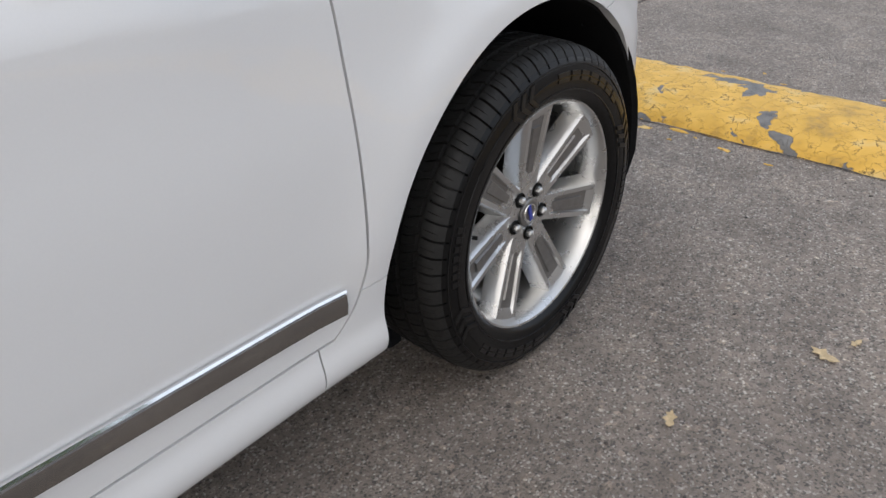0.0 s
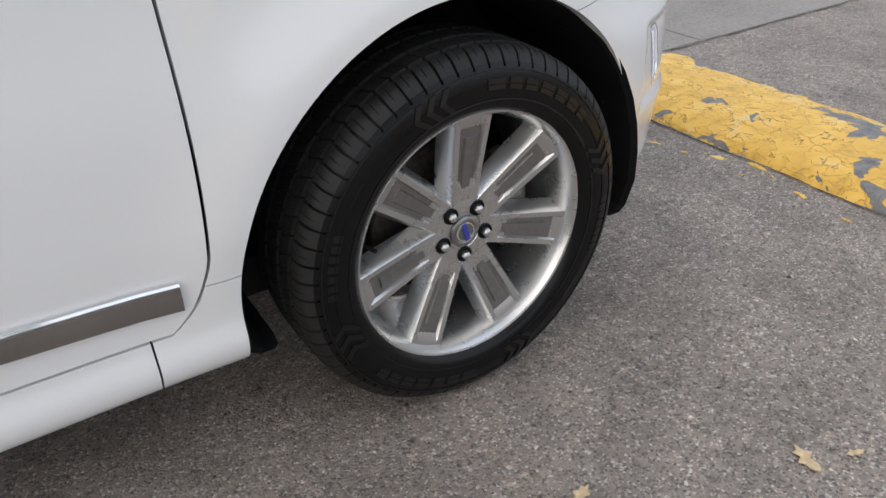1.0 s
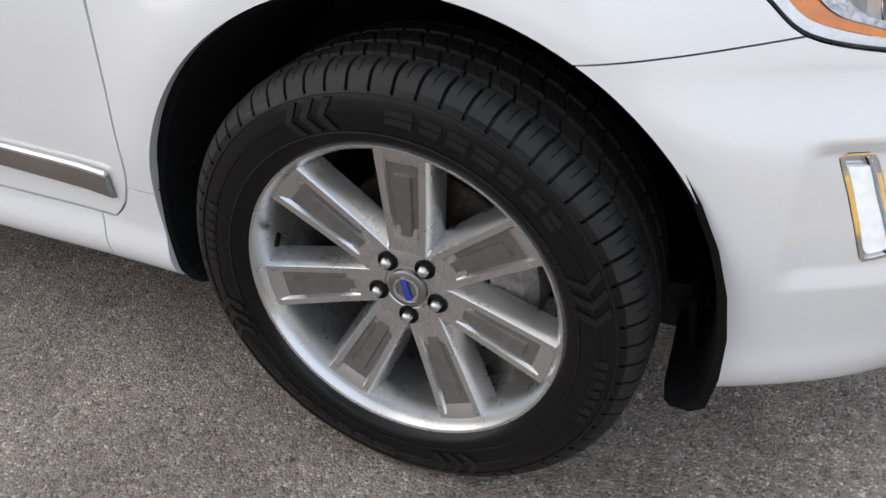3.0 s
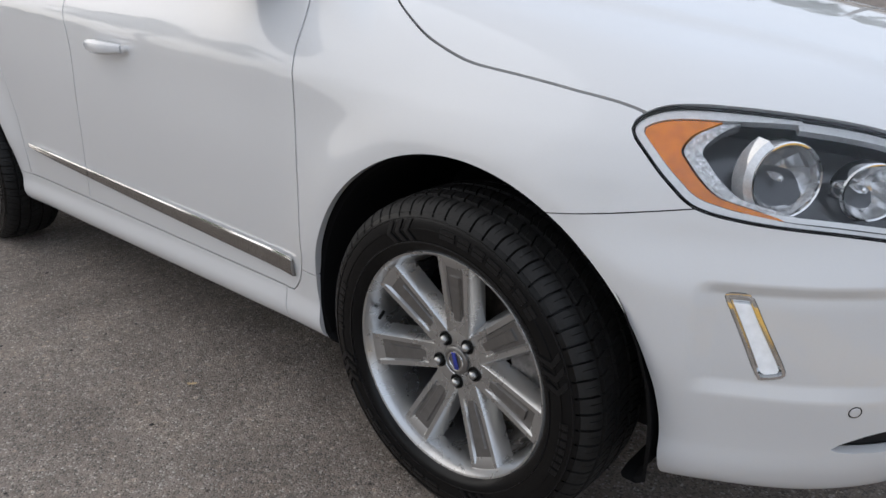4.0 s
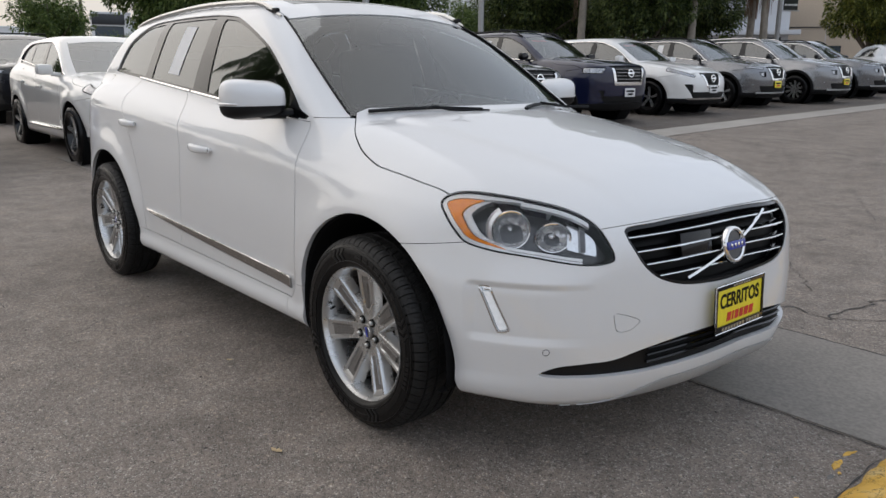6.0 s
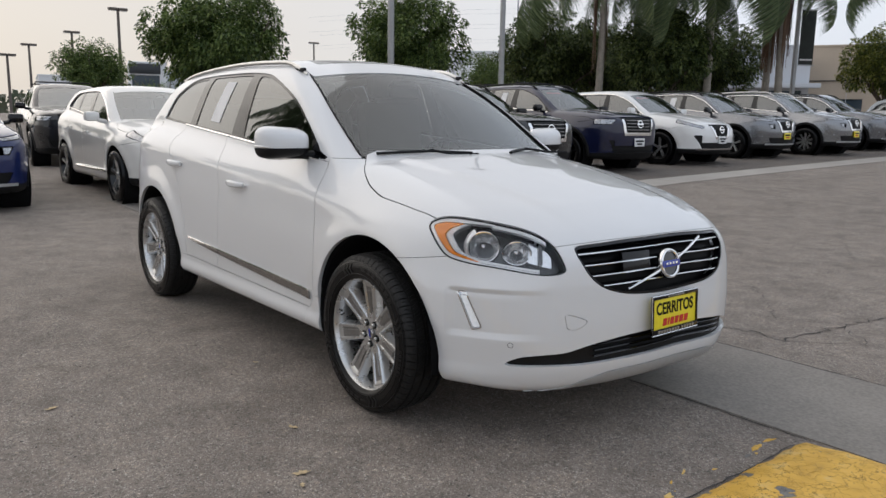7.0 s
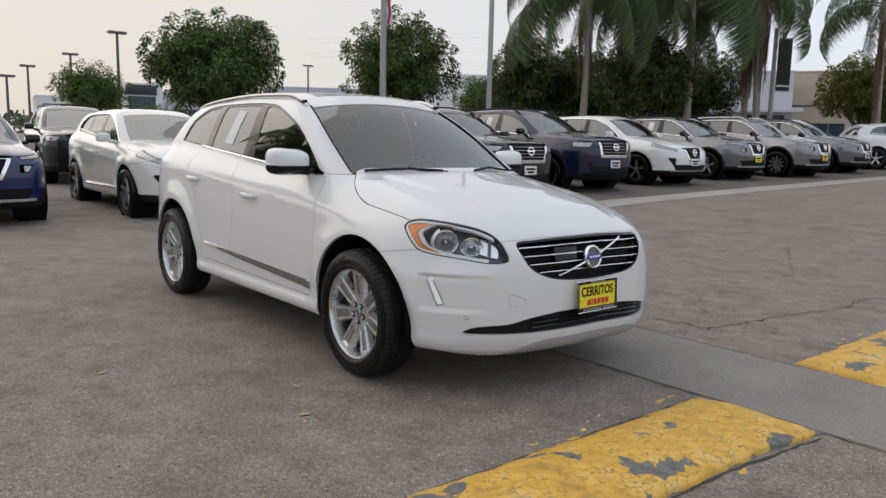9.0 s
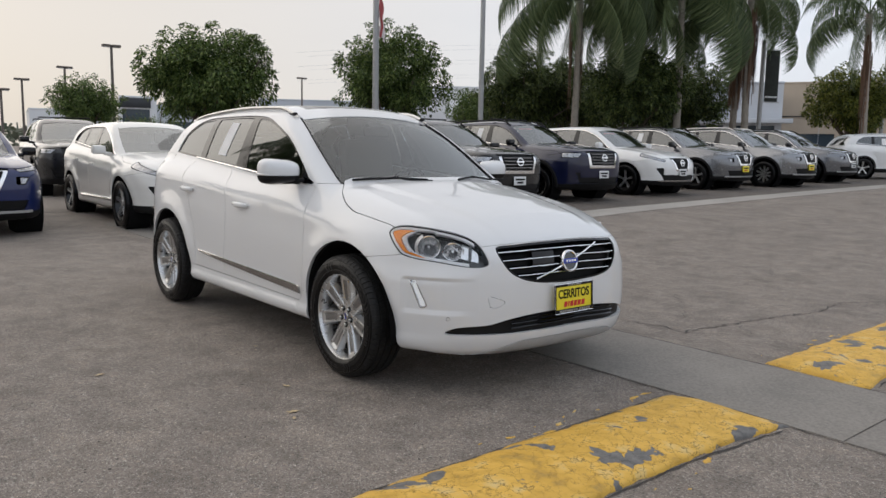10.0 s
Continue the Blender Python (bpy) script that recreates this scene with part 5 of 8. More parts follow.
def mirrors(car):
    for s in (-1, 1):
        o = Vector((-0.725, s * 0.940, 1.178))
        rot = pose(0, 0, 0, 0, 0, -s * -8)
        top, low, arm, band = Mesh(), Mesh(), Mesh(), Mesh()
        nu, nv = 26, 12

        def skin(u, v):
            # a rounded block, flat towards the rear
            cy, sy = math.cos(u), math.sin(u)
            e = 0.55
            y = math.copysign(abs(cy)**e, cy) * 0.138
            z = math.copysign(abs(sy)**e, sy) * (0.083 if sy > 0 else 0.072)
            depth = math.cos(v)
            k = math.sin(v)**0.62
            return Vector((0.105 * depth - 0.03, y * k * s * -1, z * k * (1 - 0.12 * (y * 1.0 / 0.128))))

        nu, nv = 56, 18
        for mesh, up in ((top, True), (low, False)):
            v, f = [], []
            for i in range(nu):
                for j in range(nv + 1):
                    q = skin(2 * math.pi * i / nu, 0.0005 + (math.pi / 2 - 0.0005) * j / nv)
                    cut = -0.020
                    q.z = max(q.z, cut) if up else min(q.z, cut - 0.002)
                    v.append(rot @ q + o)
            f = [(i * (nv + 1) + j, (i + 1) % nu * (nv + 1) + j, (i + 1) % nu * (nv + 1) + j + 1, i * (nv + 1) + j + 1) for i in range(nu) for j in range(nv)]
            mesh.add(v, f if s > 0 else [q[::-1] for q in f])
        house = make("door_mirror", top, PAINT_WHITE, car, "white door mirror with a black base", angle=50)
        make("mirror_base", low, PLASTIC, house, "black lower mirror shell", angle=50)
        bk = Mesh()
        bk.prism([(math.copysign(abs(math.cos(a))**0.55, math.cos(a)) * 0.126, math.copysign(abs(math.sin(a))**0.55, math.sin(a)) * 0.081) for a in np.linspace(0, 2 * math.pi, 40, endpoint=False)], -0.008, 0.0,
                 Matrix.Translation(o) @ rot @ pose(-0.03, 0, 0) @ pose(0, 0, 0, 90, 0, 90))
        make("mirror_glass", bk, CHROME, house, "mirror glass")
        y1 = side_y(-0.70, 1.12)
        arm.tube([o + Vector((-0.01, -s * 0.04, -0.058)), o + Vector((0.0, -s * 0.12, -0.060)), Vector((-0.70, s * (y1 - 0.03), 1.122))], [0.024, 0.026, 0.034], 10, flat=0.75)
        make("mirror_arm", arm, PLASTIC, house, "black mirror arm")
        pts = []
        for v in np.linspace(1.50, 0.55, 9):
            q = skin(math.pi + 0.20, v)
            q.z = -0.012
            pts.append(rot @ q + o + Vector((0.001, s * 0.002, 0)))
        band.tube(pts, [0.007 - 0.0005 * k for k in range(9)], 6)
        make("turn_signal", band, LAMP_FROST, house, "narrow turn signal strip")


def interior(car):
    d = Mesh()
    d.box(0.46, 1.30, 0.22, pose(-0.80, 0, 0.98, 0, -8, 0), 0.06)
    d.box(0.30, 0.42, 0.12, pose(-0.86, 0.37, 1.07), 0.04)
    dash = make("dashboard", d, DARK_IN, car, "charcoal dashboard")
    w = Mesh()
    m = Matrix.Translation((-1.12, 0.37, 1.02)) @ pose(0, 0, 0, 0, -62, 0)
    w.lathe([(0.185 + 0.014 * math.cos(a), 0.014 * math.sin(a)) for a in np.linspace(0, 2 * math.pi, 10, endpoint=False)], 40, m, close=True)
    w.box(0.34, 0.045, 0.02, m, 0.008)
    w.box(0.05, 0.18, 0.02, m @ pose(0, 0.09, 0), 0.008)
    w.lathe([(0.0, 0.02), (0.06, 0.016), (0.07, 0.0)], 24, m)
    make("steering_wheel", w, DARK_IN, car, "charcoal steering wheel")
    for y in (-0.37, 0.37):
        for x, tall in ((-1.55, 0.62), (-2.45, 0.56)):
            s = Mesh()
            s.box(0.52, 0.50, 0.16, pose(x + 0.20, y, 0.74), 0.06)
            s.box(0.14, 0.48, tall, pose(x - 0.10, y, 0.80 + tall / 2, 0, -12, 0), 0.06)
            seat = make("seat", s, GREY_IN, car, "grey upholstered seat")
            h = Mesh()
            h.box(0.10, 0.27, 0.19, pose(x - 0.19, y, 0.92 + tall, 0, -8, 0), 0.045)
            make("headrest", h, GREY_IN, seat)
    f = Mesh()
    f.box(2.7, 1.45, 0.06, pose(-1.95, 0, 0.52), 0.02)
    f.box(0.06, 1.40, 0.75, pose(-3.05, 0, 0.85), 0.02)
    make("cabin_floor", f, DARK_IN, car, "charcoal cabin floor")
    h = Mesh()
    h.add(*[(lambda g: ([tuple(p) for p in g[0]], [q[::-1] for q in g[1]]))(shell(body_field, from_below, steps(-3.0, -1.15, 0.1), steps(-0.52, 0.52, 0.08), [lambda p: p[:, 2] - 1.4], depth=0, lift=-0.035))][0])
    make("headliner", h, GREY_IN, car, "light grey headliner")
    mr = Mesh()
    mr.box(0.03, 0.22, 0.07, pose(-1.00, 0.0, 1.46, 0, -10, 0), 0.02)
    mr.box(0.08, 0.15, 0.04, pose(-1.03, 0.0, 1.50, 0, -30, 0), 0.015)
    make("inside_mirror", mr, PLASTIC, car, "black rear-view mirror and sensor block")


hero_body(white_car)
hero_details(white_car)


# ---- ground ----
ASPHALT = asphalt("worn_asphalt", 0.224, 1.06)
CONCRETE = surface("grey_concrete", (0.245, 0.223, 0.196), 0.85, vary=0.20, scale=1.6, fine=60, bump=0.0015)


def ground_z(x, y):
    """The lot lies level by the white car and rises gently beyond it."""
    u, v = 0.64 * x + 0.77 * y, -0.77 * x + 0.64 * y
    t = np.clip((v - 3.0) / 7.0, 0, 1)
    return 0.9 * np.tanh((0.012 * u + 0.024 * (v - 1.0)) * t * t * (3 - 2 * t) / 0.9)


def make_ground():
    k = np.concatenate([-np.geomspace(900, 9, 26), np.arange(-8, 8.1, 0.5), np.geomspace(9, 900, 26)])
    xs, ys = k - 2.0, k + 2.0
    X, Y = np.meshgrid(xs, ys, indexing="ij")
    Z = ground_z(X, Y)
    n = len(ys)
    f = [(i * n + j, (i + 1) * n + j, (i + 1) * n + j + 1, i * n + j + 1) for i in range(len(xs) - 1) for j in range(n - 1)]
    v = np.stack([X.ravel(), Y.ravel(), Z.ravel()], 1)
    make("ground", (v, f), ASPHALT, None, "worn grey asphalt parking lot with cracks", angle=180, kind="structure")


make_ground()


def yellow_kerb_paint():
    """Thick yellow road paint, flaked off to the grey beneath in patches, cracked and scuffed."""
    m = bpy.data.materials.new("chipped_yellow_paint")
    m.use_nodes = True
    n, l = m.node_tree.nodes, m.node_tree.links
    b = n["Principled BSDF"]
    g = n.new("ShaderNodeNewGeometry")
    patch, fray, tone = (n.new("ShaderNodeTexNoise") for _ in range(3))
    patch.inputs["Scale"].default_value, patch.inputs["Detail"].default_value, patch.inputs["Distortion"].default_value = 4.2, 4, 0.35
    fray.inputs["Scale"].default_value, fray.inputs["Detail"].default_value = 26, 6
    tone.inputs["Scale"].default_value, tone.inputs["Detail"].default_value = 9, 7
    vor = n.new("ShaderNodeTexVoronoi")
    vor.feature = "DISTANCE_TO_EDGE"
    vor.inputs["Scale"].default_value = 17
    warp = n.new("ShaderNodeMixRGB")
    warp.inputs[0].default_value = 0.12
    l.new(g.outputs["Position"], warp.inputs[1])
    l.new(fray.outputs["Color"], warp.inputs[2])
    for t in (patch, fray, tone):
        l.new(g.outputs["Position"], t.inputs["Vector"])
    l.new(warp.outputs[0], vor.inputs["Vector"])
    add = n.new("ShaderNodeMath")
    add.operation = "MULTIPLY_ADD"
    add.inputs[1].default_value = 0.10
    l.new(fray.outputs["Fac"], add.inputs[0])
    l.new(patch.outputs["Fac"], add.inputs[2])
    bare = ramp_node(n, [(0.645, (0, 0, 0)), (0.652, (1, 1, 1))])
    l.new(add.outputs[0], bare.inputs[0])
    yel = ramp_node(n, [(0.26, (0.40, 0.25, 0.05)), (0.38, (0.60, 0.35, 0.04)), (0.56, (0.70, 0.42, 0.06)), (0.72, (0.66, 0.48, 0.18))])
    l.new(tone.outputs["Fac"], yel.inputs[0])
    crack = ramp_node(n, [(0.0, (0.15, 0.14, 0.13)), (0.012, (0.4, 0.38, 0.34)), (0.032, (1, 1, 1))])
    l.new(vor.outputs["Distance"], crack.inputs[0])
    cm = n.new("ShaderNodeMixRGB")
    cm.blend_type = "MULTIPLY"
    worn = ramp_node(n, [(0.42, (0.15, 0.15, 0.15)), (0.58, (1, 1, 1))])
    l.new(tone.outputs["Fac"], worn.inputs[0])
    l.new(worn.outputs[0], cm.inputs[0])
    l.new(yel.outputs[0], cm.inputs[1])
    l.new(crack.outputs[0], cm.inputs[2])
    base = ramp_node(n, [(0.3, (0.10, 0.095, 0.09)), (0.7, (0.20, 0.19, 0.175))])
    l.new(fray.outputs["Fac"], base.inputs[0])
    mx = n.new("ShaderNodeMixRGB")
    l.new(bare.outputs[0], mx.inputs[0])
    l.new(cm.outputs[0], mx.inputs[1])
    l.new(base.outputs[0], mx.inputs[2])
    l.new(mx.outputs[0], b.inputs["Base Color"])
    b.inputs["Roughness"].default_value = 0.62
    inv = n.new("ShaderNodeMath")
    inv.operation = "SUBTRACT"
    l.new(crack.outputs[0], inv.inputs[0])
    l.new(bare.outputs[0], inv.inputs[1])
    bp = n.new("ShaderNodeBump")
    bp.inputs["Strength"].default_value, bp.inputs["Distance"].default_value = 0.7, 0.004
    l.new(inv.outputs[0], bp.inputs["Height"])
    l.new(bp.outputs[0], b.inputs["Normal"])
    return m


KERB_PAINT = yellow_kerb_paint()
CRACK = surface("crack_shadow", (0.055, 0.051, 0.047), 0.95, vary=0.2)
CONCRETE_WARM = surface("pale_concrete", (0.36, 0.335, 0.30), 0.88, vary=0.14, scale=1.2, fine=45, bump=0.0015)


def kerb(y0, y1, taper0, taper1, label):
    """A low painted asphalt berm across the lane, with uneven edges and a worn back."""
    prof = [(1.375, 0.0), (1.39, 0.012), (1.45, 0.034), (1.55, 0.051), (1.67, 0.056), (1.79, 0.049), (1.89, 0.037), (1.955, 0.026), (1.965, 0.012), (1.968, 0.0)]
    n = int((y1 - y0) / 0.05)
    v, f = [], []
    for i in range(n + 1):
        t = i / n
        y = y0 + (y1 - y0) * t
        k = 1.0
        if taper0:
            k = min(k, (i * (y1 - y0) / n) / taper0)
        if taper1:
            k = min(k, ((n - i) * (y1 - y0) / n) / taper1)
        k = max(0.02, min(1, k))**0.5
        for x, z in prof:
            e = (0.018 * noise.noise(Vector((x * 3, y * 4.5, 2.0))) + 0.020 * noise.noise(Vector((x * 9, y * 17, 5.0)))) if z < 0.03 else 0.0
            w = 0.006 * noise.noise(Vector((x * 6, y * 2.4, 7.0)))
            near = max(0.0, 1 - abs(y - (y1 if taper1 else y0)) / 0.7)
            x += 0.08 * near**2 * (x - 1.375) / 0.6 + 0.012 * noise.noise(Vector((3.0, y * 1.3, 9.0)))
            skew = 0.06 * (x - 1.7) * (1 if t > 0.5 else -1) * (1 - k)
            v.append((x + e, y + skew, max(z * k + (w if z > 0.01 else 0), -0.004) if z > 0 else -0.01))
    m = len(prof)
    f = [(i * m + j, i * m + j + 1, (i + 1) * m + j + 1, (i + 1) * m + j) for i in range(n) for j in range(m - 1)]
    f += [tuple(range(m))[::-1], tuple(n * m + j for j in range(m))]
    return make("kerb", (v, f), KERB_PAINT, None, label, angle=180, kind="structure", category="kerb")


kerb(-9.0, 0.38, 0, 0.14, "low yellow painted kerb berm with flaking paint")
kerb(1.40, 12.0, 0.20, 0, "low yellow painted kerb berm beside the concrete gutter")


def slabs(name, label, x_range, y_range, count, along_x, material, slope=False):
    """A strip of concrete slabs laid end to end with open joints."""
    base = tagged(new(name), label, "pavement", kind="structure")
    (x0, x1), (y0, y1) = x_range, y_range
    for k in range(count):
        a0, a1 = k / count, (k + 1) / count
        if along_x:
            bx, by = (x0 + (x1 - x0) * a0 + 0.006, x0 + (x1 - x0) * a1 - 0.006), (y0, y1)
        else:
            bx, by = (x0, x1), (y0 + (y1 - y0) * a0 + 0.006, y0 + (y1 - y0) * a1 - 0.006)
        v, f = [], []
        n, w = 14, 4
        for i in range(n + 1):
            for j in range(w + 1):
                if along_x:
                    x, y = bx[0] + (bx[1] - bx[0]) * i / n, by[0] + (by[1] - by[0]) * j / w
                    if j in (0, w):
                        y += 0.012 * noise.noise(Vector((x * 2.2, y * 3, 1)))
                else:
                    y, x = by[0] + (by[1] - by[0]) * i / n, bx[0] + (bx[1] - bx[0]) * j / w
                    if j in (0, w):
                        x += 0.02 * noise.noise(Vector((x * 2.2, y * 3, 1)))
                dish = -0.0 if j in (0, w) else 0.0
                v.append((x, y, float(ground_z(np.array(x), np.array(y))) + 0.006 + dish))
        f = [(i * (w + 1) + j, (i + 1) * (w + 1) + j, (i + 1) * (w + 1) + j + 1, i * (w + 1) + j + 1) for i in range(n) for j in range(w)]
        if not along_x:
            f = [q[::-1] for q in f]
        kk = len(v)
        v += [(x, y, z - 0.03) for x, y, z in v]
        rim_ids = [i * (w + 1) for i in range(n + 1)] + [n * (w + 1) + j for j in range(1, w + 1)] + [i * (w + 1) + w for i in range(n - 1, -1, -1)] + [j for j in range(w - 1, 0, -1)]
        f += [(a, b, b + kk, a + kk) for a, b in zip(rim_ids, rim_ids[1:] + rim_ids[:1])]
        make("slab", (v, f), material, base)
    return base


slabs("gutter_pavement", "grey concrete drainage strip with open joints", (-9.4, 14.0), (0.40, 1.36), 6, True, CONCRETE)
slabs("far_pavement", "pale concrete strip in front of the parked row", (-5.75, -5.05), (5.2, 40.0), 9, False, CONCRETE_WARM)


def parking_bays():
    """The darker asphalt on which the row of cars stands."""
    xs, ys = np.linspace(-30.0, -5.76, 26), np.linspace(4.0, 40.0, 37)
    v = [(x, y + (0.05 * noise.noise(Vector((x, 1, 1))) if j == 0 else 0), float(ground_z(np.array(x), np.array(y))) + 0.005) for x in xs for j, y in enumerate(ys)]
    n = len(ys)
    f = [(i * n + j, (i + 1) * n + j, (i + 1) * n + j + 1, i * n + j + 1) for i in range(len(xs) - 1) for j in range(n - 1)]
    make("pavement", (v, f), asphalt("dark_bay_asphalt", 0.125), None, "darker asphalt of the parking bays", angle=180, kind="structure", category="pavement")


parking_bays()


def crack_line(points, width, seed, wander=0.03):
    """A ragged crack in the asphalt through the given points."""
    rnd = random.Random(seed)
    path = []
    for (ax, ay), (bx, by) in zip(points, points[1:]):
        n = max(2, int(math.hypot(bx - ax, by - ay) / 0.05))
        for i in range(n):
            t = i / n
            path.append((ax + (bx - ax) * t + rnd.uniform(-wander, wander), ay + (by - ay) * t + rnd.uniform(-wander, wander)))
    path.append(points[-1])
    v, f = [], []
    for i, (x, y) in enumerate(path):
        a, b = path[max(i - 1, 0)], path[min(i + 1, len(path) - 1)]
        d = math.hypot(b[0] - a[0], b[1] - a[1]) + 1e-9
        nx, ny = -(b[1] - a[1]) / d, (b[0] - a[0]) / d
        w = width * rnd.uniform(0.15, 0.8) * (0.3 if i in (0, len(path) - 1) else 1)
        z = float(ground_z(np.array(x), np.array(y))) + 0.004
        v += [(x + nx * w / 2, y + ny * w / 2, z), (x - nx * w / 2, y - ny * w / 2, z)]
    f = [(2 * i, 2 * i + 1, 2 * i + 3, 2 * i + 2) for i in range(len(path) - 1)]
    return v, f


def cracks():
    m = Mesh()
    lines = [([(0.0, 1.70), (0.35, 1.78), (0.58, 1.73), (0.62, 2.3), (0.82, 3.35), (0.78, 4.0), (1.05, 4.5), (0.9, 6.0)], 0.020, 1), ([(0.58, 1.73), (0.95, 2.1), (0.6, 2.4)], 0.010, 2),
             ([(0.3, 2.2), (-0.4, 3.1), (-0.2, 4.6), (-1.2, 6.5)], 0.010, 3), ([(-2.6, -1.6), (-1.9, -1.9), (-1.3, -2.5), (-0.6, -2.7)], 0.006, 4), ([(-1.9, -1.9), (-1.7, -1.5), (-1.9, -1.25)], 0.005, 5),
             ([(-1.3, -2.5), (-1.4, -3.2), (-0.8, -4.0)], 0.006, 6), ([(2.3, -1.2), (3.2, -1.5), (4.2, -1.0)], 0.008, 7), ([(-4.5, -2.0), (-3.6, -1.4), (-3.0, -1.6)], 0.006, 8),
             ([(-4.9, 9.6), (-3.2, 10.4), (-1.0, 10.2), (1.2, 11.4)], 0.018, 9), ([(-3.2, 10.4), (-2.6, 13.0), (-3.3, 16.0)], 0.015, 10)]
    for pts, w, s in lines:
        m.add(*crack_line(pts, w, s))
    # ragged open joints where the asphalt meets the concrete and the berm
    for pts, w, s in [([(-5.0, 0.385), (1.4, 0.385)], 0.014, 21), ([(2.05, 0.385), (8, 0.385)], 0.016, 22), ([(-5.0, 1.375), (1.45, 1.375)], 0.022, 23), ([(2.0, 1.375), (8, 1.375)], 0.022, 24),
                      ([(2.05, 0.32), (1.985, -0.35), (1.975, -6.0)], 0.022, 25), ([(1.375, 0.3), (1.37, -6.0)], 0.012, 26), ([(2.05, 1.45), (1.985, 2.1), (1.975, 7)], 0.022, 27), ([(-4.98, 5.2), (-4.99, 30)], 0.03, 28)]:
        m.add(*crack_line(pts, w, s, 0.006))
    make("asphalt_cracks", m, CRACK, None, "fine dark cracks in the worn asphalt", angle=180, kind="stuff", category="crack")


cracks()


def litter():
    """Dry leaves one by one, and loose grit as one stuff."""
    leaf_mat = surface("dry_leaf", (0.55, 0.42, 0.24), 0.7, vary=0.2, scale=60, bump=0.0006)
    spots = [(-0.02, -1.28, 0.026, 20), (0.38, -1.46, 0.034, 75), (0.47, -1.50, 0.018, 160), (-0.92, -1.03, 0.016, 40), (1.55, -3.0, 0.02, 10), (-0.85, -2.05, 0.03, 100), (2.9, -1.0, 0.02, 60)]
    for x, y, s, turn in spots:
        out = [(-1, 0), (-0.55, 0.32), (-0.2, 0.22), (0.0, 0.62), (0.3, 0.25), (0.75, 0.42), (0.8, 0.1), (1.15, -0.05), (0.6, -0.25), (0.35, -0.58), (0.05, -0.25), (-0.45, -0.4)]
        v = [(px * s, py * s, 0.004 + 0.10 * s * (px * px + py * py) + 0.06 * s * math.sin(5 * px)) for px, py in out] + [(0, 0, 0.002)]
        n = len(out)
        f = [(i, (i + 1) % n, n) for i in range(n)]
        m = Mesh()
        mat = Matrix.Translation((x, y, 0.0015)) @ pose(0, 0, 0, 0, 0, turn)
        m.add(v + [(a, b, c - 0.0008) for a, b, c in v], f + [(q[2] + n + 1, q[1] + n + 1, q[0] + n + 1) for q in f], mat)
        make("leaf", m, leaf_mat, None, "small dry curled leaf lying on the asphalt", angle=180, category="leaf", group="fallen leaves")
    rnd = random.Random(5)
    grit = Mesh()
    for _ in range(6500):
        x, y = rnd.uniform(-3.5, 4.2), rnd.uniform(-3.6, 2.6)
        if 0.36 < y < 1.4 or 1.36 < x < 2.1:
            continue
        s = 0.0012 + 0.0042 * rnd.random()**4
        o = [(s * (1 + 0.5 * rnd.random()) * a, s * (1 + 0.5 * rnd.random()) * b, s * 0.8 * c) for a, b, c in ((1, 0, 0), (0, 1, 0), (-1, 0, 0), (0, -1, 0), (0, 0, 1))]
        grit.add(o, [(0, 1, 4), (1, 2, 4), (2, 3, 4), (3, 0, 4)], pose(x, y, 0.001, 0, 0, rnd.uniform(0, 360)))
    dark = Mesh()
    for _ in range(800):
        x, y = rnd.uniform(-3.5, 4.2), rnd.uniform(-3.6, 0.3)
        if 1.36 < x < 2.1:
            continue
        s = 0.0016 + 0.0045 * rnd.random()**3
        o = [(s * (1 + 0.5 * rnd.random()) * a, s * (1 + 0.5 * rnd.random()) * b, s * 0.7 * c) for a, b, c in ((1, 0, 0), (0, 1, 0), (-1, 0, 0), (0, -1, 0), (0, 0, 1))]
        dark.add(o, [(0, 1, 4), (1, 2, 4), (2, 3, 4), (3, 0, 4)], pose(x, y, 0.001, 0, 0, rnd.uniform(0, 360)))
    make("dark_pebbles", dark, surface("tar_crumbs", (0.045, 0.040, 0.036), 0.85, vary=0.3, scale=3), None, "loose dark crumbs of asphalt lying about", kind="stuff", category="grit")
    make("grit", grit, surface("pale_grit", (0.36, 0.33, 0.28), 0.9, vary=0.3, scale=3), None, "loose pale grit scattered on the asphalt", kind="stuff", category="grit")


litter()


def paint_flecks():
    """Flakes of yellow paint left on the asphalt along the berms."""
    rnd = random.Random(31)
    m = Mesh()
    for x0, y0, y1, n, spread in ((2.06, -3.2, 0.15, 30, 0.04), (1.31, -1.2, 0.30, 14, 0.025), (2.06, 1.6, 5.0, 16, 0.04), (1.32, 1.5, 4.0, 12, 0.025)):
        for _ in range(n):
            x, y = x0 + rnd.gauss(0, spread), rnd.uniform(y0, y1)
            s = 0.006 + 0.026 * rnd.random()**3
            k = rnd.randint(6, 9)
            out = [((1 + rnd.uniform(-0.5, 0.4)) * s * 0.5 * math.cos(2 * math.pi * i / k), (1 + rnd.uniform(-0.5, 0.4)) * s * 1.5 * math.sin(2 * math.pi * i / k)) for i in range(k)]
            m.prism(out, 0.0, 0.0022, pose(x, y, 0.0, 0, 0, rnd.uniform(-25, 25)), 0.9)
    make("paint_flecks", m, KERB_PAINT, None, "small flakes of yellow paint on the asphalt", kind="stuff", category="paint")


paint_flecks()

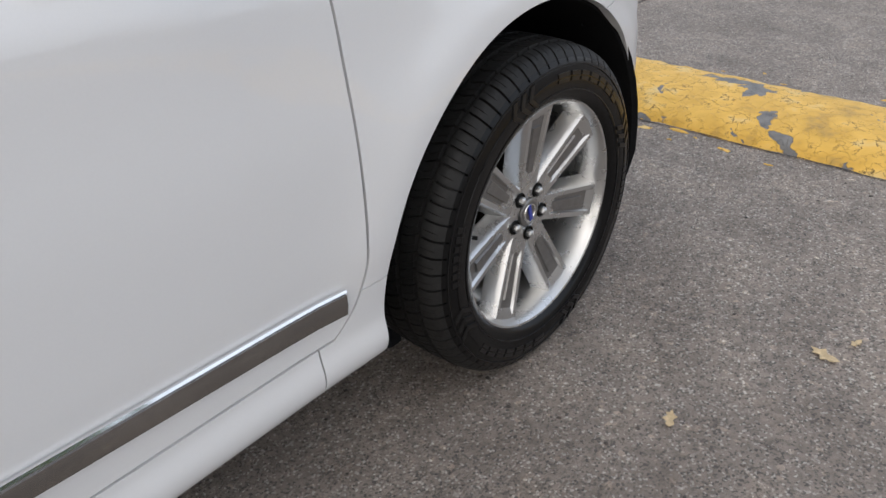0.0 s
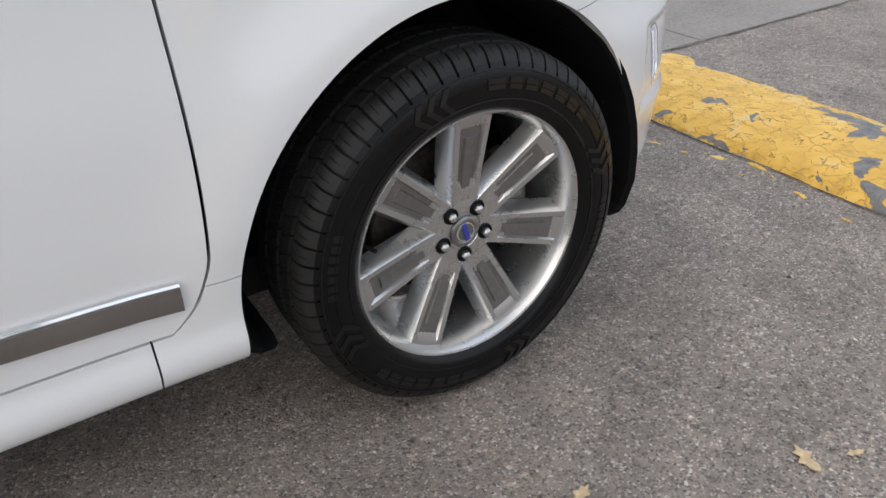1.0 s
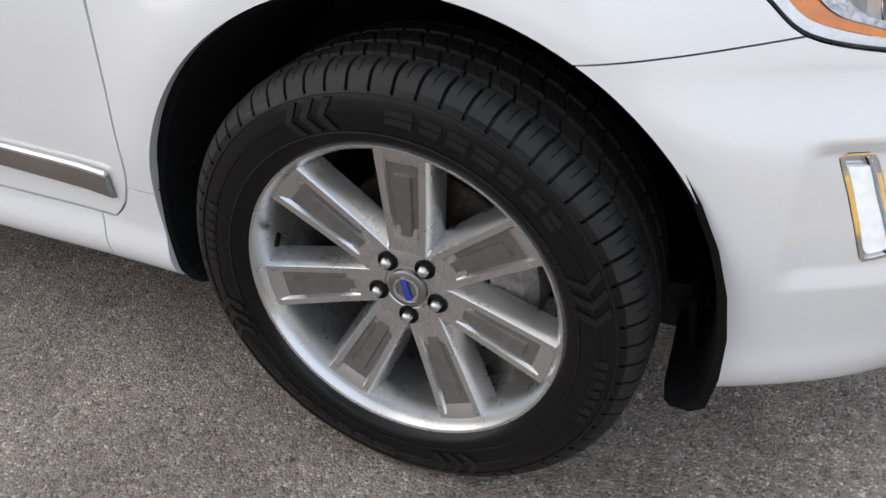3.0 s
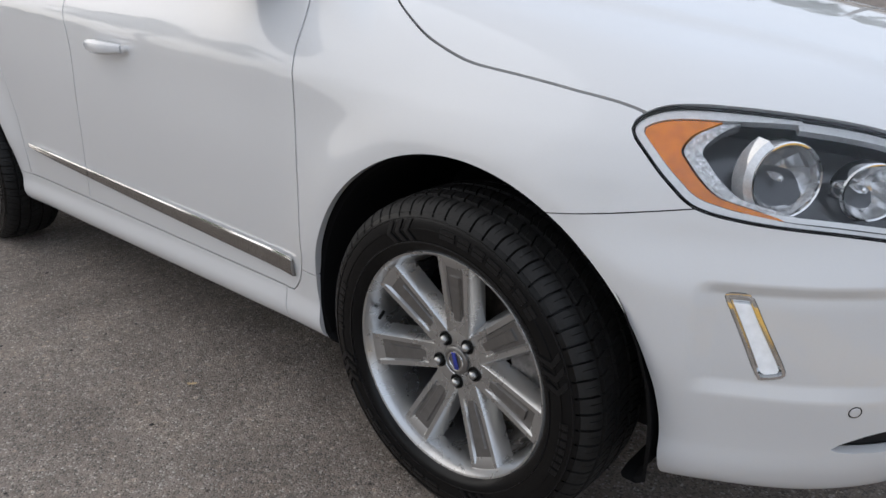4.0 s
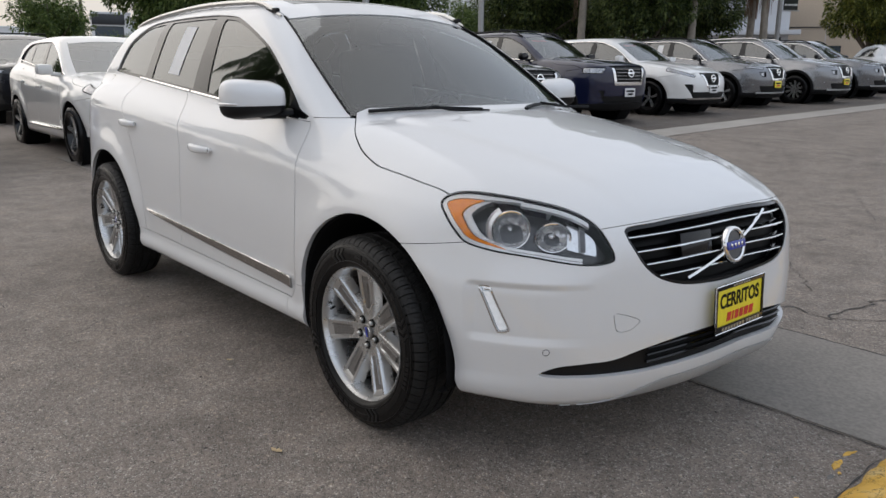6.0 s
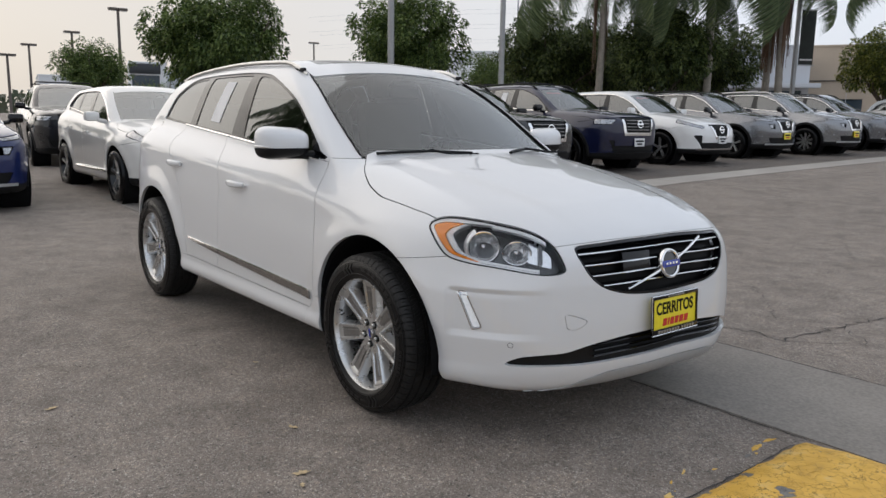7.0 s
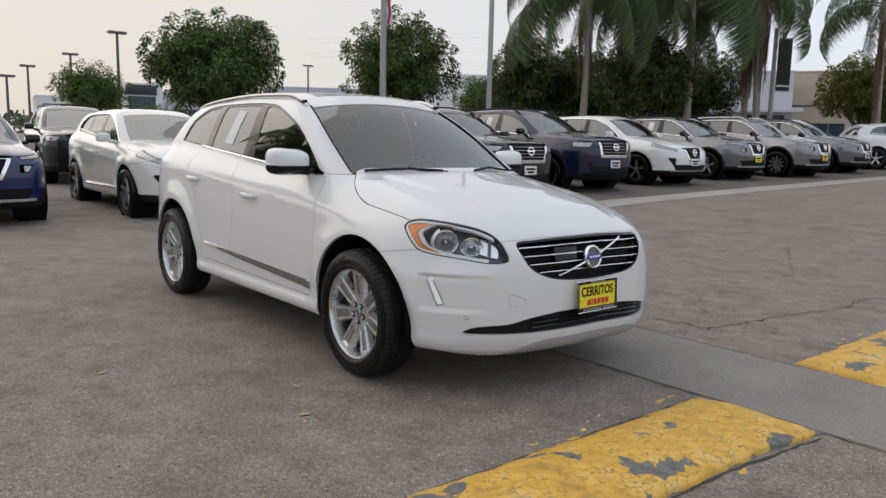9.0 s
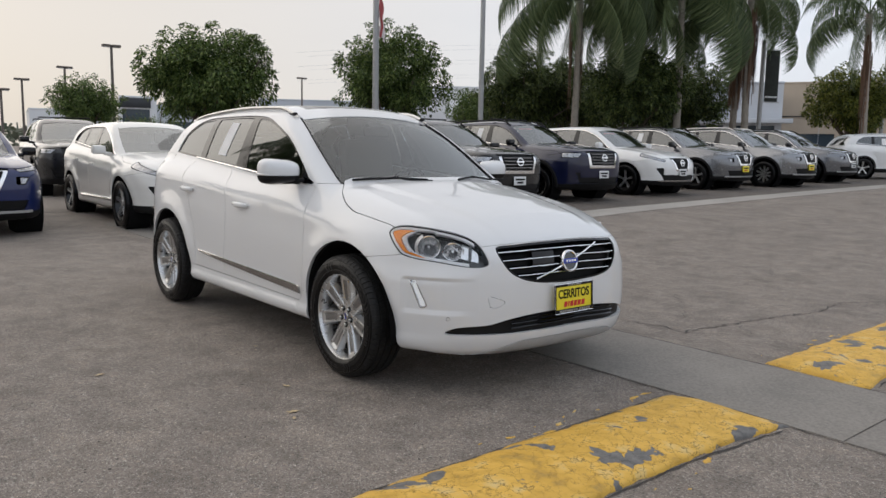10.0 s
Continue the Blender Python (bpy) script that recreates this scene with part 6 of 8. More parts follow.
# ---- parked cars behind ----
NAVY = surface("navy_car_paint", (0.006, 0.0085, 0.034), 0.3, spec=0.2, coat=1.0, vary=0.04)
BLUE_PAINT = surface("blue_car_paint", (0.012, 0.020, 0.085), 0.3, spec=0.2, coat=1.0, vary=0.04)
GREY_PAINT = surface("gunmetal_car_paint", (0.19, 0.196, 0.21), 0.26, metal=0.85, coat=1.0, vary=0.04)
GREY_PAINT_2 = surface("grey_car_paint", (0.25, 0.255, 0.266), 0.26, metal=0.85, coat=1.0, vary=0.04)
BLACK_PAINT = surface("black_car_paint", (0.012, 0.012, 0.013), 0.28, spec=0.2, coat=1.0, vary=0.04)
WHITE_PAINT = surface("white_car_paint", (0.74, 0.735, 0.72), 0.3, coat=1.0, vary=0.02)
PEARL_PAINT = surface("cream_white_car_paint", (0.68, 0.665, 0.63), 0.3, coat=1.0, vary=0.02)
GLASS_FAR_SIDE = glass("smoked_rear_glass", (0.14, 0.145, 0.14), ior=2.3)
GLASS_FAR = glass("smoked_car_glass", (0.45, 0.50, 0.485), ior=3.1)
LAMP_FAR = surface("far_headlight_silver", (0.42, 0.43, 0.45), 0.16, metal=0.7, coat=1.0, vary=0.4, scale=22, fine=60)
PLATE_WHITE = surface("white_plate", (0.7, 0.7, 0.7), 0.4, vary=0.04)


# heights along the hood, the nose's line, and the face of each kind of parked car
KINDS = {
    "crossover": dict(top=[(-3.7, 1.30), (-2.5, 1.275), (-1.5, 1.205), (-0.6, 1.16), (-0.3, 1.15), (0.0, 1.125), (0.4, 1.07), (0.7, 1.005), (0.85, 0.955), (0.95, 0.88)],
                      nose=[(0.18, 0.78), (0.30, 0.885), (0.45, 0.93), (0.65, 0.945), (0.85, 0.925), (0.97, 0.87), (1.08, 0.74)],
                      split=0.125, lamp=(0.900, 0.945, 0.0012, 33, 64), vee=(0.960, 0.655, 0.40, 0.50), low=0.52, fog=(0.845, 0.735, 0.13)),
    "boxy": dict(top=[(-3.7, 1.30), (-2.5, 1.275), (-1.5, 1.215), (-0.6, 1.175), (-0.3, 1.165), (0.0, 1.15), (0.4, 1.115), (0.7, 1.075), (0.88, 1.03), (0.96, 0.95)],
                 nose=[(0.18, 0.80), (0.30, 0.90), (0.45, 0.945), (0.70, 0.96), (0.90, 0.955), (1.02, 0.92), (1.12, 0.80)],
                 split=0.185, lamp=(0.885, 0.985, 0.0002, 34, 62), vee=(1.015, 0.700, 0.46, 0.22), low=0.50, fog=(0.60, 0.46, 0.02)),
    "sleek": dict(top=[(-3.7, 1.32), (-2.5, 1.29), (-1.5, 1.205), (-0.6, 1.15), (-0.3, 1.135), (0.0, 1.10), (0.4, 1.035), (0.7, 0.955), (0.85, 0.895), (0.95, 0.82)],
                  nose=[(0.18, 0.80), (0.30, 0.90), (0.45, 0.94), (0.62, 0.945), (0.78, 0.92), (0.90, 0.86), (1.02, 0.72)],
                  split=0.055, lamp=(0.775, 0.825, 0.0036, 34, 74), vee=(0.895, 0.60, 0.36, 0.50), low=0.50, fog=(0.66, 0.42, 0.02)),
}


def lot_field(kind):
    """The skin of one kind of parked car, in the white car's frame; the height is set afterwards."""
    k = KINDS[kind]

    def field(p):
        x, y, z = p[..., 0], p[..., 1], p[..., 2]
        a = np.abs(y)
        u = np.clip((z - 0.55) / 0.35, 0, 1)
        zs = z - 0.06 * (-0.6 - x) * u * u * (3 - 2 * u)
        w = curve_through(zs, [(0.18, 0.80), (0.25, 0.87), (0.33, 0.895), (0.42, 0.890), (0.55, 0.902), (0.72, 0.915), (0.86, 0.918), (0.94, 0.905), (1.08, 0.855), (1.25, 0.79)])
        w = w - 0.07 * np.clip((x - 0.05) / 0.6, 0, 2)**2 - 0.08 * np.clip((-2.75 - x) / 0.9, 0, 2)**2
        for cx in (0.0, AXLE):
            r = np.hypot(x - cx, z - HUB)
            w = w + 0.024 * np.exp(-((r - 0.47) / 0.09)**2) * np.clip((z - 0.2) / 0.3, 0, 1)
        nose = curve_through(z, k["nose"]) - 0.20 * a**2 - 0.34 * a**6 - x
        tail = x - (curve_through(z, [(0.2, -3.55), (0.4, -3.68), (0.7, -3.70), (0.95, -3.66), (1.2, -3.58)]) + 0.18 * a**2 + 0.2 * a**6)
        top = curve_through(x, k["top"]) - 0.06 * a**2 - z
        c = np.clip((0.55 - 0.10 * x - a) / 0.07, 0, 1)
        top = top + 0.014 * c * c * (3 - 2 * c) * np.clip((0.9 - x) / 0.3, 0, 1) * np.clip((x + 0.6) / 0.2, 0, 1)
        under = z - curve_through(x, [(-3.7, 0.34), (-3.2, 0.24), (0.5, 0.24), (0.7, 0.225), (0.95, 0.24)])
        g = smin(w - a, nose, 0.17)
        g = smin(g, tail, 0.26)
        g = smin(g, top, curve_through(x, [(-3.7, 0.16), (-0.7, 0.14), (-0.1, 0.15), (0.6, 0.13), (0.9, 0.09)]))
        g = smin(g, under, 0.06)
        cw = curve_through(z, [(1.0, 0.86), (1.12, 0.815), (1.3, 0.755), (1.5, 0.672), (1.7, 0.57)])
        cw = cw - 0.05 * np.clip((-2.1 - x) / 1.5, 0, 1.5)**2 - 0.03 * np.clip((x + 1.2) / 0.7, 0, 2)**2
        screen = curve_through(z, [(0.9, 0.14), (1.13, -0.27), (1.4, -0.72), (1.6, -1.10), (1.75, -1.45)]) - 0.38 * a**2 - x
        roof = curve_through(x, [(-3.6, 1.585), (-3.1, 1.635), (-2.5, 1.665), (-1.9, 1.678), (-1.4, 1.665), (-1.0, 1.61)]) - 0.09 * a**2 - z
        back = x - (curve_through(z, [(1.0, -3.62), (1.2, -3.56), (1.45, -3.38), (1.62, -3.2)]) + 0.22 * a**2)
        c = smin(cw - a, screen, 0.05)
        c = smin(c, roof, 0.13)
        c = smin(c, back, 0.12)
        c = np.minimum(c, z - 0.9)
        return smax(g, c, 0.03)

    return field


FIELDS = {k: lot_field(k) for k in KINDS}
SUVS = {}
SPOT = {}


def suv_side(kind, x, z):
    k = (kind, "y", round(x, 5), round(z, 5))
    if k not in SPOT:
        SPOT[k] = float(-skin_points(FIELDS[kind], *from_side(np.array([float(x)]), np.array([float(z)])))[0, 1])
    return SPOT[k]


def suv_front(kind, y, z):
    k = (kind, "x", round(y, 5), round(z, 5))
    if k not in SPOT:
        SPOT[k] = float(skin_points(FIELDS[kind], *to_front(np.array([float(y)]), np.array([float(z)])))[0, 0])
    return SPOT[k]


def suv_top(kind, x, y):
    k = (kind, "z", round(x, 5), round(y, 5))
    if k not in SPOT:
        SPOT[k] = float(skin_points(FIELDS[kind], *from_below(np.array([float(x)]), np.array([float(y)])))[0, 2])
    return SPOT[k]


def suv_shells(kind):
    """The panels that the parked cars of one kind share, worked out once."""
    f, face, SUV = FIELDS[kind], KINDS[kind], {}
    SUVS[kind] = SUV
    x_, a_, z_ = (lambda p: p[:, 0]), (lambda p: np.abs(p[:, 1])), (lambda p: p[:, 2])
    l0, l1, rise, b0, b1 = face["lamp"]
    vt, vb, vw, vs_ = face["vee"]
    f1, f0, fw = face["fog"]

    def lamp(p, grow=0.0):
        b = bearing(p)
        return np.minimum(np.minimum(z_(p) - (l0 + rise * (b - 30)), l1 + rise * (b - 30) * 1.25 - z_(p)), 0.012 * np.minimum(b - b0 - 60 * (l1 + 0.04 - z_(p)), b1 - b)) + grow

    def vee(p):
        return np.minimum(np.minimum(vt - z_(p), z_(p) - vb), vw - vs_ * (vt - z_(p)) - a_(p))

    def low(p):
        return np.minimum(np.minimum(face["low"] - z_(p), z_(p) - 0.375), 0.66 - 0.5 * (face["low"] - z_(p)) - a_(p))

    def fog(p):
        return np.minimum(np.minimum(f1 - z_(p), z_(p) - f0), np.minimum(a_(p) - 0.62 + fw, 0.62 + 0.62 * (z_(p) - f0) - a_(p)))

    def chev(p):
        d = vee(p)
        return np.minimum(np.minimum(d + 0.014, 0.042 - d), vt - 0.035 - z_(p))

    def split(p):
        return nose_split(p) + face["split"]

    nose_us, nose_vs = np.radians(steps(-83, 83, 1.8)), steps(0.22, 1.06, 0.022)
    SUV["hood"] = shell(f, from_below, steps(-0.52, 0.98, 0.045), steps(-0.90, 0.90, 0.05), [lambda p: z_(p) - 0.65, lambda p: x_(p) + 0.30 + 0.38 * a_(p)**2, lambda p: hood_side(x_(p)) + 0.02 - a_(p), lambda p: z_(p) - split(p) - 0.003, lambda p: -lamp(p)])
    SUV["front_bumper"] = shell(f, from_nose, nose_us, nose_vs, [lambda p: split(p) - 0.003 - z_(p), lambda p: -lamp(p, 0.006), lambda p: -vee(p) - 0.014, lambda p: -low(p), lambda p: -fog(p), lambda p: off_arch(p, 0.0, 0.43), lambda p: z_(p) - 0.365])
    SUV["skirt"] = shell(f, from_nose, nose_us, steps(0.215, 0.375, 0.02), [lambda p: 0.362 - z_(p), lambda p: off_arch(p, 0.0, 0.43)], lift=-0.006)
    SUV["chrome_lip"] = shell(f, from_nose, np.radians(steps(-56, 56, 2)), steps(0.32, 0.40, 0.008), [lambda p: 0.378 - z_(p), lambda p: z_(p) - 0.345, lambda p: 0.70 - a_(p)], lift=0.012)
    SUV["lamp_surround"] = shell(f, from_nose, np.radians(steps(28, 80, 1.4)), steps(0.74, 1.06, 0.014), [lambda p: lamp(p, 0.006), lambda p: -vee(p) - 0.014], lift=-0.012)
    SUV["headlight"] = shell(f, from_nose, np.radians(steps(28, 80, 1.2)), steps(0.74, 1.06, 0.012), [lambda p: lamp(p, -0.008), lambda p: -vee(p) - 0.02], depth=0.006, lift=-0.004)
    SUV["grille"] = shell(f, from_nose, nose_us, nose_vs, [lambda p: vee(p) + 0.014, lambda p: -chev(p)], lift=-0.02)
    SUV["chrome_vee"] = shell(f, from_nose, np.radians(steps(-50, 50, 1.0)), steps(0.56, 1.04, 0.010), [chev], lift=0.010)
    SUV["lower_grille"] = shell(f, from_nose, nose_us, nose_vs, [low], lift=-0.02)
    SUV["fog_recess"] = shell(f, from_nose, np.radians(steps(36, 75, 1.3)), steps(0.38, 0.90, 0.014), [fog], lift=-0.012)
    SUV["low_lamp"] = shell(f, from_nose, np.radians(steps(36, 75, 1.2)), steps(0.38, 0.90, 0.012), [lambda p: fog(p) - 0.016], depth=0.006, lift=-0.004)
    SUV["fender"] = shell(f, from_spine, steps(-0.62, 0.60, 0.03), np.radians(steps(-28, 60, 2.0)),
                          [lambda p: a_(p) - hood_side(x_(p)) - 0.024, lambda p: x_(p) - front_door_line(z_(p)) - 0.003, lambda p: off_arch(p, 0.0, 0.43), lambda p: np.maximum(z_(p) - split(p) - 0.003, 0.21 - x_(p)), lambda p: -lamp(p, 0.006), lambda p: z_(p) - 0.32, lambda p: 1.14 - z_(p)])
    lines = (front_door_line, middle_door_line, rear_door_line)
    for nm, hi, lo in (("front_door", lines[0], lines[1]), ("rear_door", lines[1], lines[2])):
        SUV[nm] = shell(f, from_side, steps(-2.58, -0.42, 0.05), steps(0.30, 1.28, 0.035), [lambda p, hi=hi: hi(z_(p)) - x_(p) - 0.003, lambda p, lo=lo: x_(p) - lo(z_(p)) - 0.003, lambda p: belt_line(x_(p)) - z_(p), lambda p: z_(p) - 0.38, lambda p: off_arch(p, AXLE, 0.46)])
    SUV["side_frame"] = shell(f, from_side, steps(-3.42, -0.42, 0.035), steps(0.24, 1.635, 0.03),
                              [lambda p: a_(p) - 0.3, lambda p: -in_doors(p) - 0.002, lambda p: -in_glass(p), lambda p: np.maximum(front_door_line(z_(p)) - x_(p), z_(p) - 1.12), lambda p: off_arch(p, AXLE, 0.43), lambda p: np.maximum(z_(p) - 0.38, AXLE + 0.3 - x_(p)),
                               lambda p: a_(p) - 0.548, lambda p: np.maximum(a_(p) - screen_edge(z_(p)), -1.22 - x_(p)), lambda p: x_(p) + 3.40])
    SUV["sill"] = shell(f, from_side, steps(-2.34, -0.44, 0.06), steps(0.22, 0.38, 0.03), [lambda p: 0.376 - z_(p)])
    for k in range(3):
        SUV["pane%d" % k] = shell(f, from_side, steps(-3.05, -0.58, 0.04), steps(1.08, 1.60, 0.03), [lambda p, k=k: pane_edge(p, k)], depth=0.0, lift=-0.01)
    SUV["surround"] = shell(f, from_side, steps(-3.05, -0.58, 0.03), steps(1.08, 1.60, 0.025), [lambda p: in_glass(p), lambda p: -window_panes(p)], depth=0.0, lift=-0.006)
    SUV["roof"] = shell(f, from_below, steps(-3.3, -1.0, 0.07), steps(-0.60, 0.60, 0.08), [lambda p: 0.55 - a_(p), lambda p: z_(p) - 1.4, lambda p: screen_top(p), lambda p: x_(p) + 3.24 - 0.1 * a_(p)])
    SUV["windscreen"] = shell(f, to_front, steps(-0.72, 0.72, 0.05), steps(1.08, 1.66, 0.03), [lambda p: screen_edge(z_(p)) - a_(p), lambda p: -screen_top(p), lambda p: z_(p) - 1.12, lambda p: x_(p) + 1.5], depth=0.0, lift=-0.004)
    SUV["cowl"] = shell(f, from_below, steps(-0.66, -0.28, 0.03), steps(-0.72, 0.72, 0.06), [lambda p: -0.304 - 0.38 * a_(p)**2 - x_(p), lambda p: 1.20 - z_(p), lambda p: 0.62 - a_(p)], depth=0.0, lift=-0.006)
    SUV["tailgate"] = shell(f, from_tail, np.radians(steps(-85, 85, 4)), steps(0.25, 1.22, 0.05), [lambda p: -3.40 - x_(p)])
    SUV["rear_window"] = shell(f, to_back, steps(-0.80, 0.80, 0.08), steps(1.20, 1.64, 0.05), [lambda p: -3.16 - x_(p)], depth=0.0)


for kind_name in KINDS:
    suv_shells(kind_name)


def simple_wheel(car, at, rim_mat, spokes):
    w = new("wheel")
    w.parent = car
    w.matrix_basis = at
    t = Mesh()
    t.lathe([(0.235, 0.095), (0.262, 0.112), (0.31, 0.115), (0.345, 0.10), (0.362, 0.075), (0.365, 0.0), (0.362, -0.075), (0.345, -0.10), (0.25, -0.11)], 40)
    make("tyre", t, RUBBER, w)
    r = Mesh()
    r.lathe([(0.246, 0.094), (0.246, 0.102), (0.236, 0.102), (0.225, 0.08), (0.212, 0.0), (0.20, -0.02), (0.0, -0.02)], 40)
    rm = make("rim", r, GLOSS_BLACK, w)
    for k in range(spokes):
        s = Mesh()
        s.add([(0.03, -0.022, 0.03), (0.03, 0.022, 0.03), (0.03, 0.015, 0.066), (0.03, -0.015, 0.066), (0.235, -0.034, 0.055), (0.235, 0.034, 0.055), (0.235, 0.022, 0.09), (0.235, -0.022, 0.09)],
              [(0, 1, 2, 3), (7, 6, 5, 4), (0, 4, 5, 1), (1, 5, 6, 2), (2, 6, 7, 3), (3, 7, 4, 0)], pose(0, 0, 0, 0, 0, 360 / spokes * k + 17))
        make("spoke", s, rim_mat, rm)
    h = Mesh()
    h.lathe([(0.0, 0.072), (0.045, 0.07), (0.058, 0.05)], 20)
    make("hub", h, rim_mat, rm)


def suv(label, kind, paint, x, y, turn=0.0, size=(1, 1, 1), plate=None, rails=True, vee=True, rim_mat=None, spokes=5, sticker=False, cladding=True, red_tag=False, rack=False):
    """A parked crossover whose front axle stands at x, y."""
    z = float(ground_z(np.array(x), np.array(y)))
    car = thing("parked_suv", label, "car", pose(x, y, z, 0, 0, turn), "cars parked in the lot")
    sc = np.array(size)

    def put(name, key, mat, mirror=False, lab=""):
        v, f, n = SUVS[kind][key]
        return panel(name, (v * sc, f, n), mat, car, lab, mirror)

    put("hood", "hood", paint)
    put("front_bumper", "front_bumper", paint)
    put("grille", "grille", INK, lab="black grille")
    put("grille_vee", "chrome_vee", CHROME if vee else GLOSS_BLACK, lab="chrome V on the grille" if vee else "black grille bar")
    put("lower_grille", "lower_grille", PLASTIC, lab="black lower grille")
    put("bumper_skirt", "skirt", PLASTIC, lab="black lower bumper skirt")
    put("bumper_lip", "chrome_lip", LIP if kind == "crossover" else PLASTIC if kind == "boxy" else CHROME, lab="strip under the bumper")
    put("roof", "roof", paint)
    put("tailgate", "tailgate", paint)
    put("cowl", "cowl", PLASTIC)
    for g in (put("windscreen", "windscreen", GLASS_FAR), put("rear_window", "rear_window", GLASS_FAR)):
        g.visible_shadow = False
    for mirror in (False, True):
        s = 1 if mirror else -1
        put("fender", "fender", paint, mirror)
        put("front_door", "front_door", paint, mirror)
        put("rear_door", "rear_door", paint, mirror)
        put("side_frame", "side_frame", paint, mirror)
        put("sill", "sill", PLASTIC if cladding else paint, mirror)
        put("lamp_surround", "lamp_surround", INK, mirror)
        put("headlight", "headlight", LAMP_FAR, mirror, "silver headlight behind clear glass")
        put("fog_recess", "fog_recess", PLASTIC, mirror)
        if kind == "crossover":
            put("lower_headlight", "low_lamp", LAMP_FAR, mirror, "silver lower headlight in a black recess")
        put("window_surround", "surround", GLOSS_BLACK, mirror)
        for k in range(3):
            put(("front_side_window", "rear_side_window", "quarter_window")[k], "pane%d" % k, GLASS_FAR_SIDE, mirror).visible_shadow = False
        if cladding:
            for cx in (0.0, AXLE):
                m = Mesh()
                v, f = [], []
                for i in range(19):
                    a = radians(-8 + 196 * i / 18)
                    for r, o in ((0.432, 0.006), (0.445, 0.016), (0.49, 0.012), (0.497, 0.0)):
                        px, pz = cx + r * math.cos(a), max(HUB + r * math.sin(a), 0.27)
                        yy = suv_side(kind, px, pz)
                        v.append((px * sc[0], s * (yy + o) * sc[1], pz * sc[2]))
                f = [(i * 4 + j, i * 4 + j + 1, i * 4 + 5 + j, i * 4 + 4 + j) for i in range(18) for j in range(3)]
                m.add(v, f if s > 0 else [q[::-1] for q in f])
                make("arch_trim", m, PLASTIC, car, "black wheel arch trim")
        hz = 0.95
        mr = Mesh()
        mr.box(0.13, 0.21, 0.14, pose(-0.72 * sc[0], s * 1.0 * sc[1], 1.185 * sc[2], 0, 0, -s * 8), 0.05)
        mr.tube([(-0.72 * sc[0], s * 0.92 * sc[1], 1.13 * sc[2]), (-0.72 * sc[0], s * 0.80 * sc[1], 1.11 * sc[2])], 0.03, 8)
        make("door_mirror", mr, paint if paint in (WHITE_PAINT, PEARL_PAINT) else GLOSS_BLACK, car)
        for hx, hz in ((-1.365, 0.945), (-2.33, 1.0)):
            h = Mesh()
            yy = suv_side(kind, hx, hz)
            h.box(0.2, 0.03, 0.03, pose(hx * sc[0], s * (yy + 0.016) * sc[1], hz * sc[2]), 0.01)
            make("door_handle", h, paint, car)
        if kind != "boxy":
            arc = [q for q in GLASS_LINE if q[1] > 1.30 or q[0] > -0.75]
            ch = Mesh()
            ch.tube([(px * sc[0], s * (suv_side(kind, px, pz) + 0.002) * sc[1], pz * sc[2]) for px, pz in arc], 0.011, 6)
            make("window_strip", ch, CHROME, car, "chrome strip over the side windows")
        else:
            ch = Mesh()
            ch.tube([(px * sc[0], s * (suv_side(kind, px, belt_line(px)) + 0.004) * sc[1], belt_line(px) * sc[2]) for px in np.linspace(-2.45, -0.62, 14)], 0.012, 6)
            make("window_strip", ch, CHROME, car, "chrome strip under the side windows")
        if rails:
            pts = []
            for t in np.linspace(0, 1, 14):
                xx = -1.15 - 1.9 * t
                zr = suv_top(kind, xx, 0.565)
                pts.append((xx * sc[0], s * 0.57 * sc[1], (zr + 0.004 + 0.045 * min(1, 7 * t, 7 * (1 - t))**0.7) * sc[2]))
            r = Mesh()
            r.tube(pts, 0.018, 6)
            make("roof_rail", r, SATIN if paint in (WHITE_PAINT, GREY_PAINT_2, PEARL_PAINT) else PLASTIC, car)
        for cx in (0.0, AXLE):
            m = Matrix.Translation((cx * sc[0], s * 0.83 * sc[1], 0.365)) @ (pose(0, 0, 0, 90) if s < 0 else pose(0, 0, 0, 90, 0, 180))
            simple_wheel(car, m, rim_mat or ALLOY, spokes)
            ln = Mesh()
            ln.lathe([(0.44, 0.09), (0.435, -0.25), (0.0, -0.26)], 28, m @ pose(0, 0, 0))
            make("arch_liner", ln, LINER, car)
        if not cladding:
            ch = Mesh()
            ch.tube([(px * sc[0], s * (suv_side(kind, px, 0.40) + 0.012) * sc[1], 0.40 * sc[2]) for px in np.linspace(-2.15, -0.52, 12)], [0.012] + [0.026] * 10 + [0.012], 8, flat=0.9)
            make("chrome_side_strip", ch, CHROME, car, "chrome strip low on the doors")
    for k in range(4 if kind == "boxy" else 0):
        bz = KINDS[kind]["vee"][1] + 0.09 + 0.058 * k
        bar = Mesh()
        bar.tube([((suv_front(kind, by, bz) + 0.002) * sc[0], by * sc[1], bz * sc[2]) for by in np.linspace(-0.36, 0.36, 15)], 0.009, 6)
        make("grille_bar", bar, TRIM_GREY, car, "dark grey grille bar")
    em = Mesh()
    ez = KINDS[kind]["vee"][0] * 0.62 + KINDS[kind]["vee"][1] * 0.38
    xf = suv_front(kind, 0.0, ez)
    m = Matrix.Translation(((xf + 0.012) * sc[0], 0, ez * sc[2])) @ pose(0, 0, 0, 0, 82, 0)
    em.lathe([(0.062, 0.0), (0.062, 0.012), (0.08, 0.012), (0.08, 0.0)], 28, m, close=True)
    em.box(0.03, 0.2, 0.012, m @ pose(0, 0, 0.008), 0.003)
    make("round_emblem", em, CHROME, car, "round chrome emblem")
